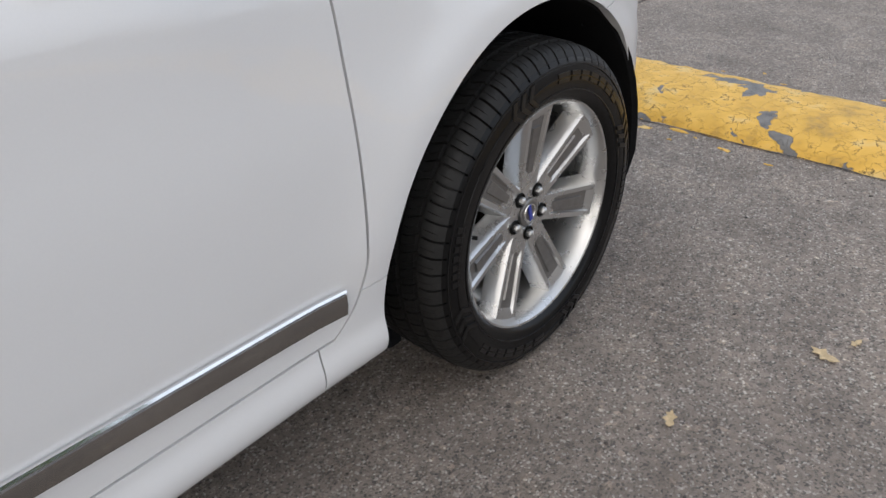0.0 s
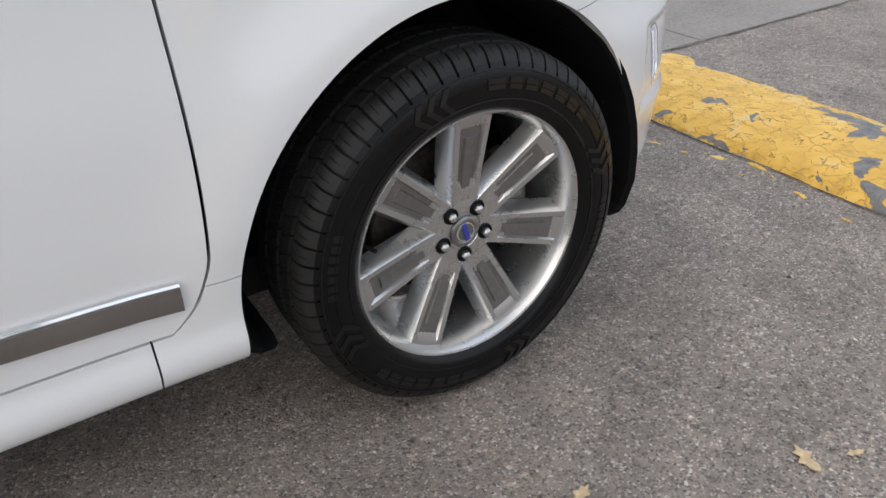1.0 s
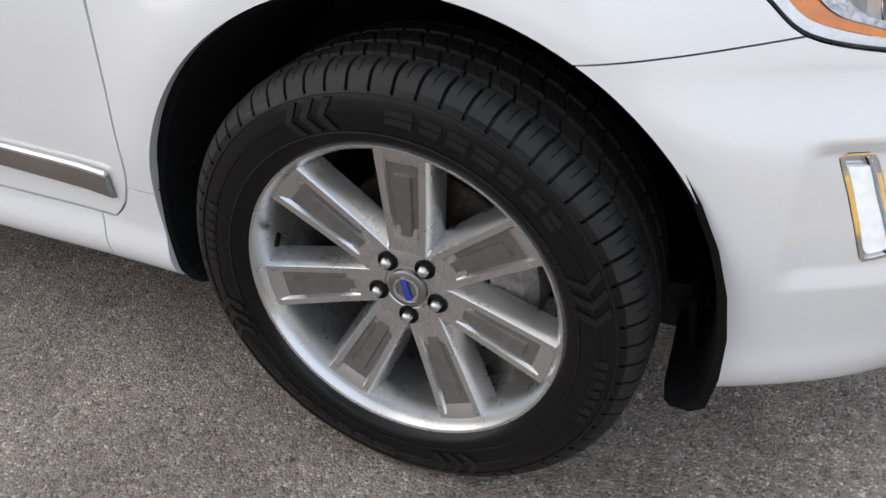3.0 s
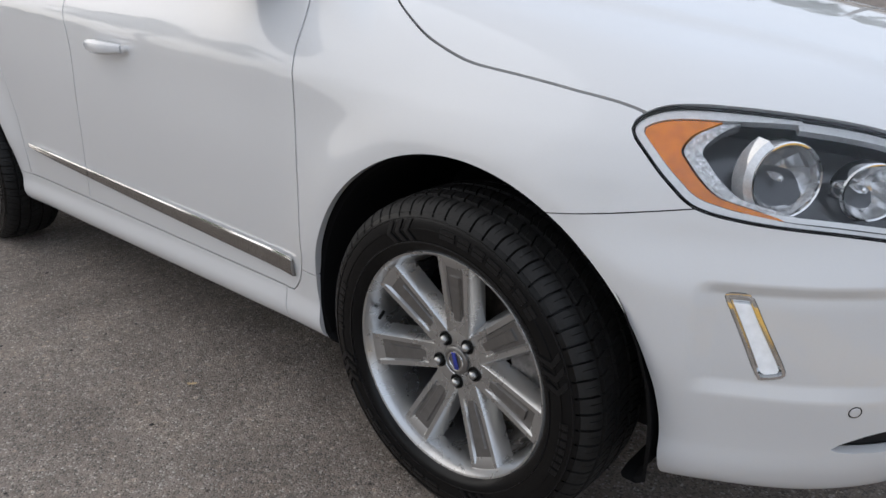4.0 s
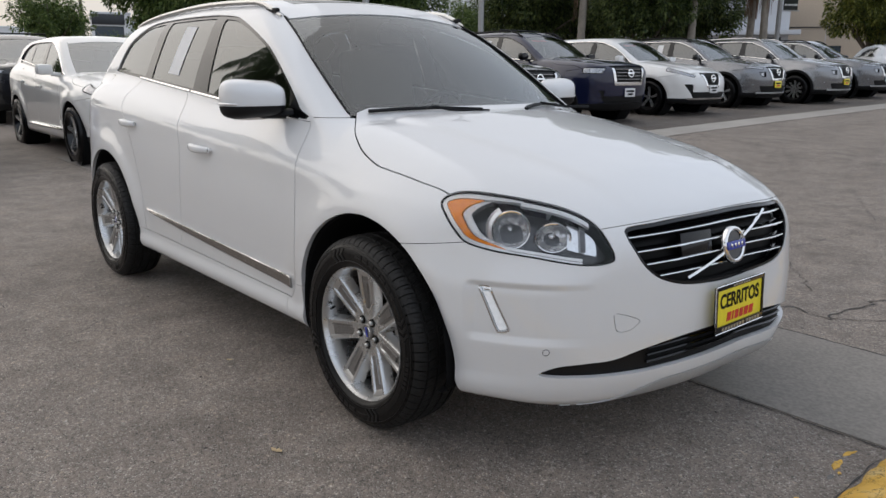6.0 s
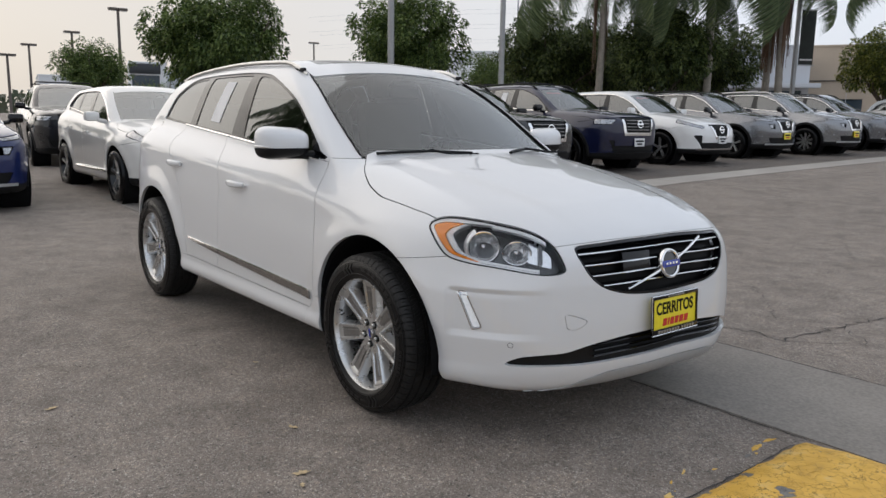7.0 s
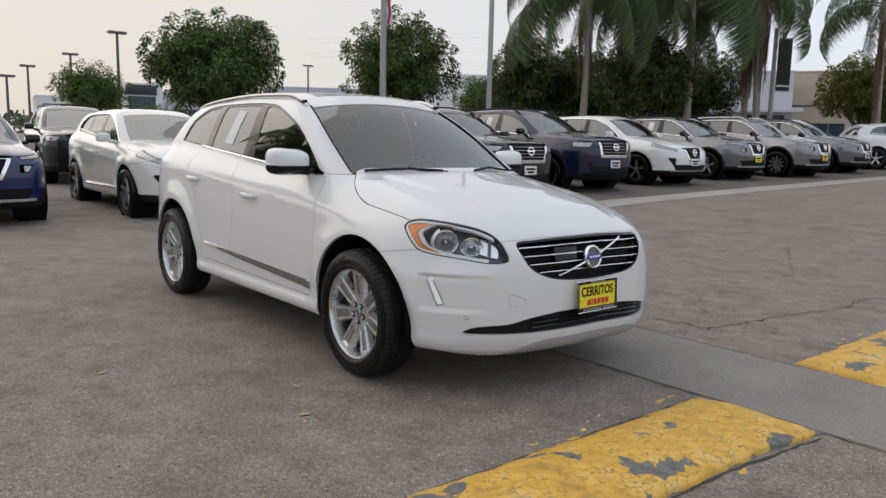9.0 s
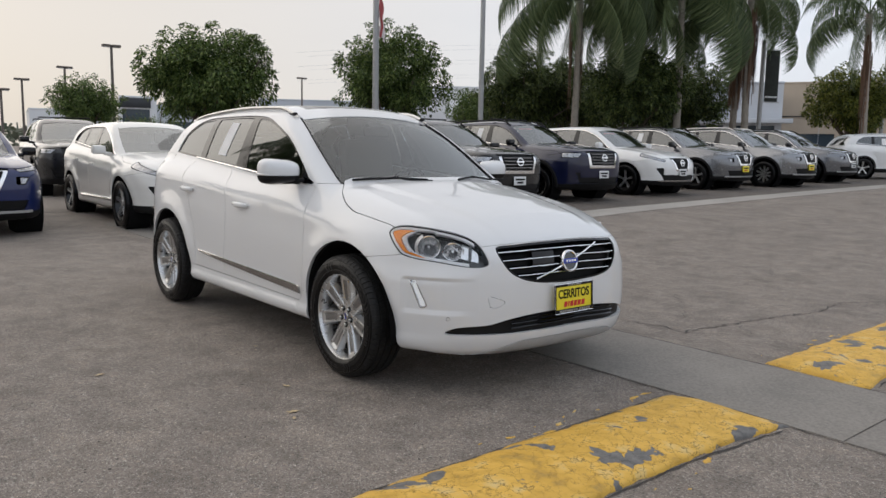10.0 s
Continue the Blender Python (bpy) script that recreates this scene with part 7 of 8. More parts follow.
    if plate is not None:
        xp = suv_front(kind, 0.0, 0.56)
        pm = Matrix.Translation(((xp + 0.02) * sc[0], 0, 0.56 * sc[2])) @ pose(0, 0, 0, 0, 88, 0) @ pose(0, 0, 0, 0, 0, 90)
        pl = Mesh()
        pl.box(0.31, 0.16, 0.012, pm, 0.003)
        p_ob = make("front_plate", pl, plate, car, "yellow dealer plate" if plate is PLATE_YELLOW else "white plate with grey bars")
        for wd, py, mt in ((0.24, 0.025, INK), (0.16, -0.032, RED if plate is PLATE_YELLOW else INK)):
            bb = Mesh()
            bb.box(wd, 0.036, 0.004, pm @ pose(0, py, 0.007))
            make("plate_bar", bb, mt, p_ob)
    for px in ([-1.75, -2.75] if rack else []):
        bar = Mesh()
        zr = suv_top(kind, px, 0.55) + 0.075
        bar.tube([(px * sc[0], s * 0.59 * sc[1], (zr - 0.05 if abs(s) > 0.97 else zr) * sc[2]) for s in (-1, -0.96, -0.5, 0, 0.5, 0.96, 1)], 0.022, 8, flat=0.7)
        make("rack_bar", bar, PLASTIC, car, "black roof rack bar")
    un = Mesh()
    un.box(4.1 * sc[0], 1.4 * sc[1], 0.12, pose(-1.4 * sc[0], 0, 0.32), 0.03)
    un.box(0.06, 1.3, 0.55, pose(-0.66 * sc[0], 0, 0.76), 0.01)
    make("underbody", un, PLASTIC, car)
    for yy in (-0.37, 0.37):
        for xx in (-1.6, -2.5):
            seat = Mesh()
            seat.box(0.15, 0.46, 0.62, pose(xx * sc[0], yy, 1.0 * sc[2], 0, -10, 0), 0.05)
            seat_ob = make("seat", seat, DARK_IN, car)
            rest = Mesh()
            rest.box(0.10, 0.26, 0.18, pose((xx - 0.1) * sc[0], yy, 1.40 * sc[2]), 0.04)
            make("headrest", rest, DARK_IN, seat_ob)
    dash = Mesh()
    dash.box(0.4, 1.3, 0.2, pose(-0.85 * sc[0], 0, 1.0 * sc[2]), 0.05)
    make("dashboard", dash, DARK_IN, car)
    for side_tag in ([0] if sticker else []):
        st = Mesh()
        v = []
        for px, pz in ((-1.88, 1.26), (-2.06, 1.27), (-2.04, 1.50), (-1.88, 1.495)):
            yy = suv_side(kind, px, pz)
            v.append((px * sc[0], -(yy - 0.004) * sc[1], pz * sc[2]))
        st.add(v + [(a, b + 0.001, c) for a, b, c in v], [(0, 1, 2, 3), (7, 6, 5, 4), (0, 4, 5, 1), (1, 5, 6, 2), (2, 6, 7, 3), (3, 7, 4, 0)])
        make("window_sticker", st, PAPER, car, "white paper sticker in the window")
    if red_tag:
        v = []
        for py, pz in ((-0.50, 1.46), (-0.16, 1.47), (-0.16, 1.51), (-0.48, 1.50)):
            xx = suv_front(kind, py, pz)
            v.append(((xx - 0.015) * sc[0], py * sc[1], pz * sc[2]))
        st = Mesh()
        st.add(v + [(a - 0.001, b, c) for a, b, c in v], [(0, 1, 2, 3), (7, 6, 5, 4), (0, 4, 5, 1), (1, 5, 6, 2), (2, 6, 7, 3), (3, 7, 4, 0)])
        make("red_tag", st, surface("red_tag_paper", (0.75, 0.10, 0.14), 0.6, vary=0.1), car, "red paper tag behind the windscreen")
    return car


suv("black three-row SUV with chrome grille and roof rack", "boxy", BLACK_PAINT, -7.3, 6.9, size=(1.06, 1.03, 1.04), plate=PLATE_WHITE, rails=True, rack=True)
suv("navy blue three-row SUV with chrome grille and roof rack", "boxy", NAVY, -7.75, 9.9, size=(1.08, 1.04, 1.06), plate=PLATE_WHITE, rim_mat=GLOSS_BLACK, sticker=True, red_tag=True, rack=True)
suv("white crossover SUV in the parked row", "sleek", WHITE_PAINT, -7.7, 12.87, size=(1.05, 1.01, 1.0), plate=PLATE_WHITE, rails=False, cladding=False, red_tag=True)
suv("gunmetal grey crossover SUV with yellow plate", "crossover", GREY_PAINT, -7.8, 16.05, size=(1.0, 0.98, 1.01), plate=PLATE_YELLOW, sticker=True)
suv("grey crossover SUV with silver multi-spoke wheels", "crossover", GREY_PAINT_2, -7.35, 18.87, size=(1.0, 0.97, 1.02), plate=PLATE_YELLOW, spokes=10)
suv("dark grey crossover SUV with silver roof rails", "crossover", GREY_PAINT, -7.6, 22.3, size=(1.0, 0.98, 1.01), plate=PLATE_WHITE)
suv("white compact crossover standing across the lot", "crossover", WHITE_PAINT, -6.6, 28.2, 48, size=(0.94, 0.96, 0.95), sticker=True)
suv("cream white crossover SUV behind the white one", "sleek", PEARL_PAINT, -8.55, 1.36, size=(1.05, 1.01, 1.0), plate=None, rails=False, cladding=False)
suv("blue crossover SUV with chrome V grille", "crossover", BLUE_PAINT, -9.15, -1.52, size=(1.0, 0.98, 1.01), plate=None, red_tag=True)
suv("black pickup with tall hood and bed rack", "boxy", BLACK_PAINT, -15.5, 1.62, -6, size=(1.1, 1.02, 1.06), plate=PLATE_WHITE, vee=False, rails=False, rim_mat=GLOSS_BLACK, rack=True)
suv("white SUV far back in the lot", "crossover", WHITE_PAINT, -24.0, -4.4)
suv("grey SUV far back in the lot", "crossover", GREY_PAINT_2, -22.0, -1.6, size=(1.0, 1.0, 0.95))


# ---- trees, palms, poles ----
BARK = surface("grey_bark", (0.16, 0.13, 0.10), 0.9, vary=0.25, scale=6, fine=60, bump=0.01)
PALM_BARK = surface("ringed_palm_bark", (0.30, 0.265, 0.22), 0.9, vary=0.2, scale=5, fine=40, bump=0.01)


def leaf_material(name, tones):
    """Leaves whose green varies from clump to clump."""
    m = bpy.data.materials.new(name)
    m.use_nodes = True
    n, l = m.node_tree.nodes, m.node_tree.links
    b = n["Principled BSDF"]
    g = n.new("ShaderNodeNewGeometry")
    r = ramp_node(n, [(i / (len(tones) - 1), t) for i, t in enumerate(tones)])
    l.new(g.outputs["Random Per Island"], r.inputs[0])
    l.new(r.outputs[0], b.inputs["Base Color"])
    b.inputs["Roughness"].default_value = 0.5
    b.inputs["Specular IOR Level"].default_value = 0.3
    tr = n.new("ShaderNodeBsdfTranslucent")
    l.new(r.outputs[0], tr.inputs["Color"])
    mx = n.new("ShaderNodeMixShader")
    mx.inputs[0].default_value = 0.32
    l.new(b.outputs[0], mx.inputs[1])
    l.new(tr.outputs[0], mx.inputs[2])
    l.new(mx.outputs[0], n["Material Output"].inputs["Surface"])
    return m


LEAF = leaf_material("ficus_leaves", [(0.026, 0.047, 0.014), (0.064, 0.102, 0.027), (0.13, 0.185, 0.046), (0.22, 0.27, 0.080)])
# the same ficus leaves with shade put into darker greens
LEAF_SHADED = leaf_material("shaded_ficus_leaves", [(0.016, 0.028, 0.010), (0.038, 0.060, 0.018), (0.10, 0.135, 0.038), (0.19, 0.22, 0.070)])
LEAF_WARM = leaf_material("ficus_leaves_yellowing", [(0.035, 0.052, 0.012), (0.080, 0.105, 0.020), (0.18, 0.20, 0.038), (0.29, 0.285, 0.06)])
FROND = leaf_material("palm_leaflets", [(0.048, 0.074, 0.034), (0.115, 0.155, 0.066), (0.23, 0.27, 0.115)])
DEAD = leaf_material("dead_palm_fronds", [(0.10, 0.058, 0.035), (0.16, 0.095, 0.06), (0.22, 0.14, 0.09)])


def crown_mesh(seed, leaves, width, height):
    """A rounded crown built of many leafy clumps with dark gaps between, and twigs that stand out of it."""
    rnd = random.Random(seed)
    width, height = width * 0.87, height * 0.96
    m = Mesh()
    clumps = []
    for _ in range(150):
        d = Vector((rnd.gauss(0, 1), rnd.gauss(0, 1), rnd.gauss(0.1, 0.9))).normalized()
        r = rnd.uniform(0.35, 0.86) * (1.0 + 0.20 * noise.noise(d * 2.3 + Vector((seed, 0, 0))))
        low = 0.80 if d.z < 0 else 1.0
        clumps.append((Vector((d.x * width / 2 * r, d.y * width / 2 * r, d.z * height / 2 * r * low)), rnd.uniform(0.075, 0.125) * width, d, 1.0))
    for _ in range(70):
        d = Vector((rnd.gauss(0, 1), rnd.gauss(0, 1), rnd.gauss(0.45, 0.8))).normalized()
        r = rnd.uniform(0.90, 1.08)
        clumps.append((Vector((d.x * width / 2 * r, d.y * width / 2 * r, d.z * height / 2 * r * (0.8 if d.z < 0 else 1))), rnd.uniform(0.03, 0.055) * width, d, 0.28))
    weights = [c[3] for c in clumps]
    v, f = [], []
    for c, cr, cd, _ in rnd.choices(clumps, weights, k=int(leaves * 3.4)):
        d = Vector((rnd.gauss(0, 1), rnd.gauss(0, 1), rnd.gauss(0.35, 1))).normalized()
        p = c + d * cr * rnd.random()**0.35
        out = (d * 0.6 + cd * 0.5 + Vector((rnd.gauss(0, 0.4), rnd.gauss(0, 0.4), rnd.gauss(-0.35, 0.4)))).normalized()
        s = out.cross(Vector((rnd.gauss(0, 0.6), rnd.gauss(0, 0.6), 1.0))).normalized()
        L, W = rnd.uniform(0.075, 0.16), rnd.uniform(0.024, 0.044)
        k = len(v)
        v += [p, p + out * L * 0.5 + s * W, p + out * L - Vector((0, 0, L * 0.3)), p + out * L * 0.5 - s * W]
        f.append((k, k + 1, k + 2, k + 3))
    m.add(v, f)
    return m


def tree(label, x, y, height, width, seed, leaves=9000, mat=None, trunk=1.6):
    z = float(ground_z(np.array(x), np.array(y)))
    t = thing("round_tree", label, "tree", pose(x, y, z - 0.05, 0, 0, seed * 47), "trees round the lot")
    rnd = random.Random(seed)
    tk = Mesh()
    tk.tube([(0, 0, 0), (0.05, 0.02, trunk * 0.5), (0.0, 0.06, trunk), (0.04, 0.0, trunk + 0.8)], [0.20, 0.15, 0.13, 0.09], 10)
    make("trunk", tk, BARK, t)
    for k in range(7):
        a = 2 * math.pi * k / 7 + rnd.uniform(-0.3, 0.3)
        r = width * rnd.uniform(0.22, 0.36)
        b = Mesh()
        b.tube([(0, 0, trunk * 0.85), (r * 0.4 * math.cos(a), r * 0.4 * math.sin(a), trunk + 0.5), (r * math.cos(a), r * math.sin(a), trunk + rnd.uniform(1.2, 2.6))], [0.09, 0.06, 0.025], 7)
        make("limb", b, BARK, t)
    ch = height - trunk * 0.75
    c = crown_mesh(seed, leaves, width, ch)
    ob = make("crown", c, mat or LEAF, t, angle=180)
    ob.location = (0, 0, trunk * 0.75 + ch / 2)
    return t


tree("round clipped ficus tree with dense dark leaves", -23.9, 8.4, 5.5, 5.6, 11, 11000)
tree("round ficus tree with loose upper twigs", -22.2, 15.4, 5.9, 5.2, 12, 10000)
tree("small round ficus tree far across the lot", -42.7, 9.0, 4.7, 4.8, 13, 6000)
tree("small ficus tree beside a far building", -37.2, 33.4, 5.2, 4.6, 14, 4500)
tree("dense ficus tree behind the palms with shade put into its leaf colour", -21.3, 22.6, 5.4, 5.4, 15, 11000, LEAF_SHADED)
tree("dense ficus tree behind the palms with shade put into its leaf colour", -15.6, 22.9, 5.0, 5.0, 16, 11000, LEAF_SHADED)
tree("dense ficus tree behind the palms with shade put into its leaf colour", -21.6, 26.2, 5.3, 5.6, 17, 10000, LEAF_SHADED)
tree("ficus tree beside the far building with shade put into its leaf colour", -17.8, 29.6, 5.2, 5.4, 18, 10000, LEAF_SHADED)
tree("yellowing round ficus tree", -11.8, 34.2, 4.9, 4.7, 19, 9000, LEAF_WARM)
tree("low ficus hedge tree far back", -52.0, 16.0, 2.6, 6.0, 20, 2500, None, 0.6)
tree("round ficus tree across the drive aisle", -27.0, -5.6, 5.6, 6.0, 22, 6000)
tree("round ficus tree by the street", -60.0, 4.0, 5.0, 5.0, 21, 3500)


def frond_mesh(seed, length, droop, leaflet, count):
    """One arching palm frond: a rib and hanging leaflets on both sides."""
    rnd = random.Random(seed)
    m = Mesh()
    rib = []
    for t in np.linspace(0, 1, 12):
        ang = radians(58) - droop * t**1.3
        if rib:
            p = rib[-1]
            rib.append((p[0] + length / 11 * math.cos(ang), 0.0, p[2] + length / 11 * math.sin(ang)))
        else:
            rib.append((0.0, 0.0, 0.0))
    m.tube(rib, [0.035 * (1 - 0.85 * i / 11) for i in range(12)], 5)
    v, f = [], []
    for i in range(count):
        t = 0.16 + 0.84 * i / count
        k = min(int(t * 11), 10)
        a, b = Vector(rib[k]), Vector(rib[k + 1])
        p = a.lerp(b, t * 11 - k)
        d = (b - a).normalized()
        for s in (-1, 1):
            L = leaflet * (0.55 + 0.45 * math.sin(math.pi * min(t * 1.05, 1))) * rnd.uniform(0.8, 1.15)
            side = Vector((d.x * 0.35, s * rnd.uniform(0.08, 0.42), d.z * 0.35 - rnd.uniform(0.7, 1.5))).normalized()
            tip = p + side * L * 0.55 + Vector((0, s * 0.05, -L * rnd.uniform(0.5, 0.75)))
            mid = p + side * L * 0.5
            w = d * 0.016
            n = len(v)
            v += [p - w * 0.6, p + w * 0.6, mid + w, mid - w, tip]
            f += [(n, n + 1, n + 2, n + 3), (n + 3, n + 2, n + 4)]
    m.add(v, f)
    return m


FRONDS = [(frond_mesh(40 + k, 4.6, radians(d), 1.05, 120)) for k, d in enumerate((138, 152, 138, 100))]
FROND_MESHES = []


def palm(label, x, y, height, seed, fronds=22, skirt=0, scale=1.0):
    z = float(ground_z(np.array(x), np.array(y)))
    rnd = random.Random(seed)
    t = thing("palm_tree", label, "palm", pose(x, y, z - 0.05, 0, 0, rnd.uniform(0, 360)), "palms along the lot")
    tk = Mesh()
    pts, rad = [], []
    for i in range(40):
        k = i / 39
        pts.append((0.10 * math.sin(2.2 * k), 0.06 * math.sin(3.1 * k + 1), height * k))
        rad.append((0.155 - 0.045 * k + (0.02 if k > 0.9 else 0)) * (1.05 if i % 2 else 0.96))
    tk.tube(pts, rad, 12)
    make("trunk", tk, PALM_BARK, t)
    if not FROND_MESHES:
        for m in FRONDS:
            ob = make("frond", m, FROND, t, angle=180)
            FROND_MESHES.append(ob.data)
            bpy.data.objects.remove(ob)
    top = Vector(pts[-1])
    for k in range(fronds):
        j = k % 4
        lift = 22 - 88 * (k / fronds) + rnd.uniform(-9, 9)
        ob = new("frond", FROND_MESHES[min(3, int(4 * k / fronds))])
        ob.parent = t
        s = scale * rnd.uniform(0.85, 1.12)
        ob.matrix_basis = Matrix.Translation(top - Vector((0, 0, 0.25 * k / fronds))) @ pose(0, 0, 0, rnd.uniform(-14, 14), -lift, 137.5 * k + rnd.uniform(-14, 14)) @ Matrix.Diagonal((s, s, s, 1))
    for k in range(skirt):
        m = Mesh()
        a = 2 * math.pi * k / skirt
        v, f = [], []
        for i in range(26):
            b = a + rnd.uniform(-0.5, 0.5)
            r0, r1 = rnd.uniform(0.14, 0.3), rnd.uniform(0.14, 0.30)
            h0, h1 = height - rnd.uniform(0.6, 2.0), height - rnd.uniform(2.8, 4.6)
            w = rnd.uniform(0.02, 0.04)
            c = Vector((-math.sin(b), math.cos(b), 0)) * w
            p, q = Vector((r0 * math.cos(b), r0 * math.sin(b), h0)), Vector((r1 * math.cos(b), r1 * math.sin(b), h1))
            n = len(v)
            v += [p - c, p + c, q + c * 0.4, q - c * 0.4]
            f.append((n, n + 1, n + 2, n + 3))
        m.add(v, f)
        make("dead_frond", m, DEAD, t, "brown dead frond hanging down", angle=180)
    return t


palm("queen palm with long drooping fronds", -16.5, 20.2, 6.9, 1, 27, 2, 1.0)
palm("queen palm with long drooping fronds", -14.0, 23.4, 7.2, 2, 23, 0, 1.0)
palm("queen palm with long drooping fronds", -16.2, 23.6, 7.1, 3, 19, 0, 0.95)
palm("queen palm with a skirt of dead fronds", -13.6, 27.1, 7.2, 4, 11, 4, 0.85)
palm("queen palm with a skirt of dead fronds", -12.7, 26.5, 7.3, 5, 9, 4, 0.85)
palm("queen palm with brown seed pods", -8.9, 28.3, 6.2, 6, 14, 2, 0.72)
palm("queen palm beside the driveway", -6.5, 31.5, 6.6, 7, 9, 0, 0.85)
palm("queen palm across the drive aisle", 0.5, -15.5, 6.5, 8, 22, 0)
palm("queen palm across the drive aisle", -19.5, -10.6, 8.2, 9, 30, 0)

POLE = surface("grey_painted_pole", (0.36, 0.36, 0.355), 0.5, metal=0.3, vary=0.08)
POLE_DARK = surface("brown_painted_pole", (0.13, 0.11, 0.095), 0.55, metal=0.2, vary=0.1)


def lamp_post(x, y, height, mat=None, heads=True, arm=0.0, label="tall street lamp with a flat head on a pole"):
    z = float(ground_z(np.array(x), np.array(y)))
    p = thing("street_lamp", label, "street lamp", pose(x, y, z), "lamps of the lot")
    b = Mesh()
    b.lathe([(0.0, 0.0), (0.26, 0.0), (0.26, 0.5), (0.22, 0.55), (0.0, 0.55)], 20)
    make("footing", b, CONCRETE, p)
    s = Mesh()
    s.tube([(0, 0, 0.5), (0, 0, height * 0.5), (0, 0, height)], [0.10, 0.09, 0.075], 10)
    make("pole", s, mat or POLE_DARK, p)
    if heads:
        for k in (-1, 1) if not arm else (1,):
            h = Mesh()
            h.box(0.36, 0.50, 0.15, pose(0, k * (0.27 + arm), height + 0.02), 0.045)
            hd = make("lamp_head", h, mat or POLE_DARK, p, "flat box lamp head")
            g = Mesh()
            g.box(0.28, 0.42, 0.03, pose(0, k * (0.27 + arm), height - 0.06), 0.01)
            make("lens", g, LAMP_FROST, hd)
            a = Mesh()
            a.tube([(0, 0, height), (0, k * (0.2 + arm), height)], 0.04, 8)
            make("bracket", a, mat or POLE_DARK, p)
    return p


for px, py, ph in ((-44.2, 11.0, 6.5), (-56.5, 11.4, 6.1), (-66.0, 35.9, 7.5), (-61.0, 9.5, 5.4), (-55.4, 7.1, 4.3), (-103.5, 21.3, 6.4)):
    lamp_post(px, py, ph)
lamp_post(-16.9, 15.6, 10.5, POLE, True)
lamp_post(-11.1, 36.0, 6.0, POLE, True, 0.5)


def flagpole():
    x, y = -18.5, 12.1
    z = float(ground_z(np.array(x), np.array(y)))
    p = thing("flagpole", "tall grey flagpole with a limp striped flag", "flagpole", pose(x, y, z))
    s = Mesh()
    s.tube([(0, 0, 0), (0, 0, 6), (0, 0, 11)], [0.12, 0.10, 0.07], 12)
    make("pole", s, POLE, p)
    m = bpy.data.materials.new("striped_flag_cloth")
    m.use_nodes = True
    n, l = m.node_tree.nodes, m.node_tree.links
    w = n.new("ShaderNodeTexWave")
    w.inputs["Scale"].default_value = 2.2
    w.inputs["Distortion"].default_value = 0.6
    co = n.new("ShaderNodeTexCoord")
    l.new(co.outputs["Object"], w.inputs["Vector"])
    r = ramp_node(n, [(0.45, (0.42, 0.10, 0.10)), (0.55, (0.62, 0.58, 0.56))])
    l.new(w.outputs["Fac"], r.inputs[0])
    l.new(r.outputs[0], n["Principled BSDF"].inputs["Base Color"])
    n["Principled BSDF"].inputs["Roughness"].default_value = 0.85
    v, f = [], []
    for i in range(15):
        for j in range(9):
            t, u = i / 14, j / 8
            v.append((0.06 * math.sin(9 * u + 3 * t) * (0.3 + t), 0.1 + 0.30 * u * (0.6 + 0.5 * t) + 0.03 * math.sin(11 * t), 6.2 - 1.35 * t - 0.25 * u))
    f = [(i * 9 + j, i * 9 + j + 1, i * 9 + 10 + j, i * 9 + 9 + j) for i in range(14) for j in range(8)]
    k = len(v)
    v += [(a - 0.004, b, c) for a, b, c in v]
    f += [(q[3] + k, q[2] + k, q[1] + k, q[0] + k) for q in f]
    make("flag", (v, f), m, p, "limp red and white striped flag", angle=180)
    b = Mesh()
    b.tube([(0, -0.1, 6.35), (0, 0.5, 6.38)], 0.02, 6)
    make("crossbar", b, POLE, p)


flagpole()


def banner():
    x, y = -13.2, 28.5
    z = float(ground_z(np.array(x), np.array(y)))
    p = thing("banner_sign", "tall dark banner on a grey pole", "sign", pose(x, y, z, 0, 0, -32))
    s = Mesh()
    s.tube([(0, 0, 0), (0, 0, 5.6)], [0.10, 0.09], 10)
    make("pole", s, POLE, p)
    b = Mesh()
    b.box(0.03, 0.62, 2.15, pose(0, 0.46, 4.1), 0.01)
    bo = make("banner", b, surface("dark_banner_cloth", (0.03, 0.035, 0.03), 0.7, vary=0.3, scale=4), p, "dark green-black banner")
    for k in range(4):
        t = Mesh()
        t.box(0.012, 0.10 + 0.04 * (k % 2), 0.07, pose(0.02, 0.24 + 0.14 * k, 3.22))
        make("banner_bar", t, PAPER, bo)
    for k in range(2):
        t = Mesh()
        t.tube([(0, 0, 3.0 + 2.2 * k), (0, 0.84, 3.0 + 2.2 * k)], 0.02, 6)
        make("bracket", t, POLE, p)


banner()


# ---- buildings and distance ----
STUCCO = surface("white_stucco", (0.74, 0.75, 0.76), 0.85, vary=0.06, scale=0.4, fine=20, bump=0.003)
STUCCO_GREY = surface("grey_panel_wall", (0.52, 0.545, 0.585), 0.8, vary=0.06, scale=0.4, fine=20, bump=0.003)
TAN_WALL = surface("tan_block_wall", (0.48, 0.40, 0.31), 0.88, vary=0.08, scale=0.4, fine=12, bump=0.004)
GLASS_WALL = surface("dark_shop_glass", (0.05, 0.07, 0.09), 0.08, vary=0.1, scale=1)
DARK_BAND = surface("black_facade_panel", (0.03, 0.033, 0.038), 0.35, vary=0.1, scale=1)


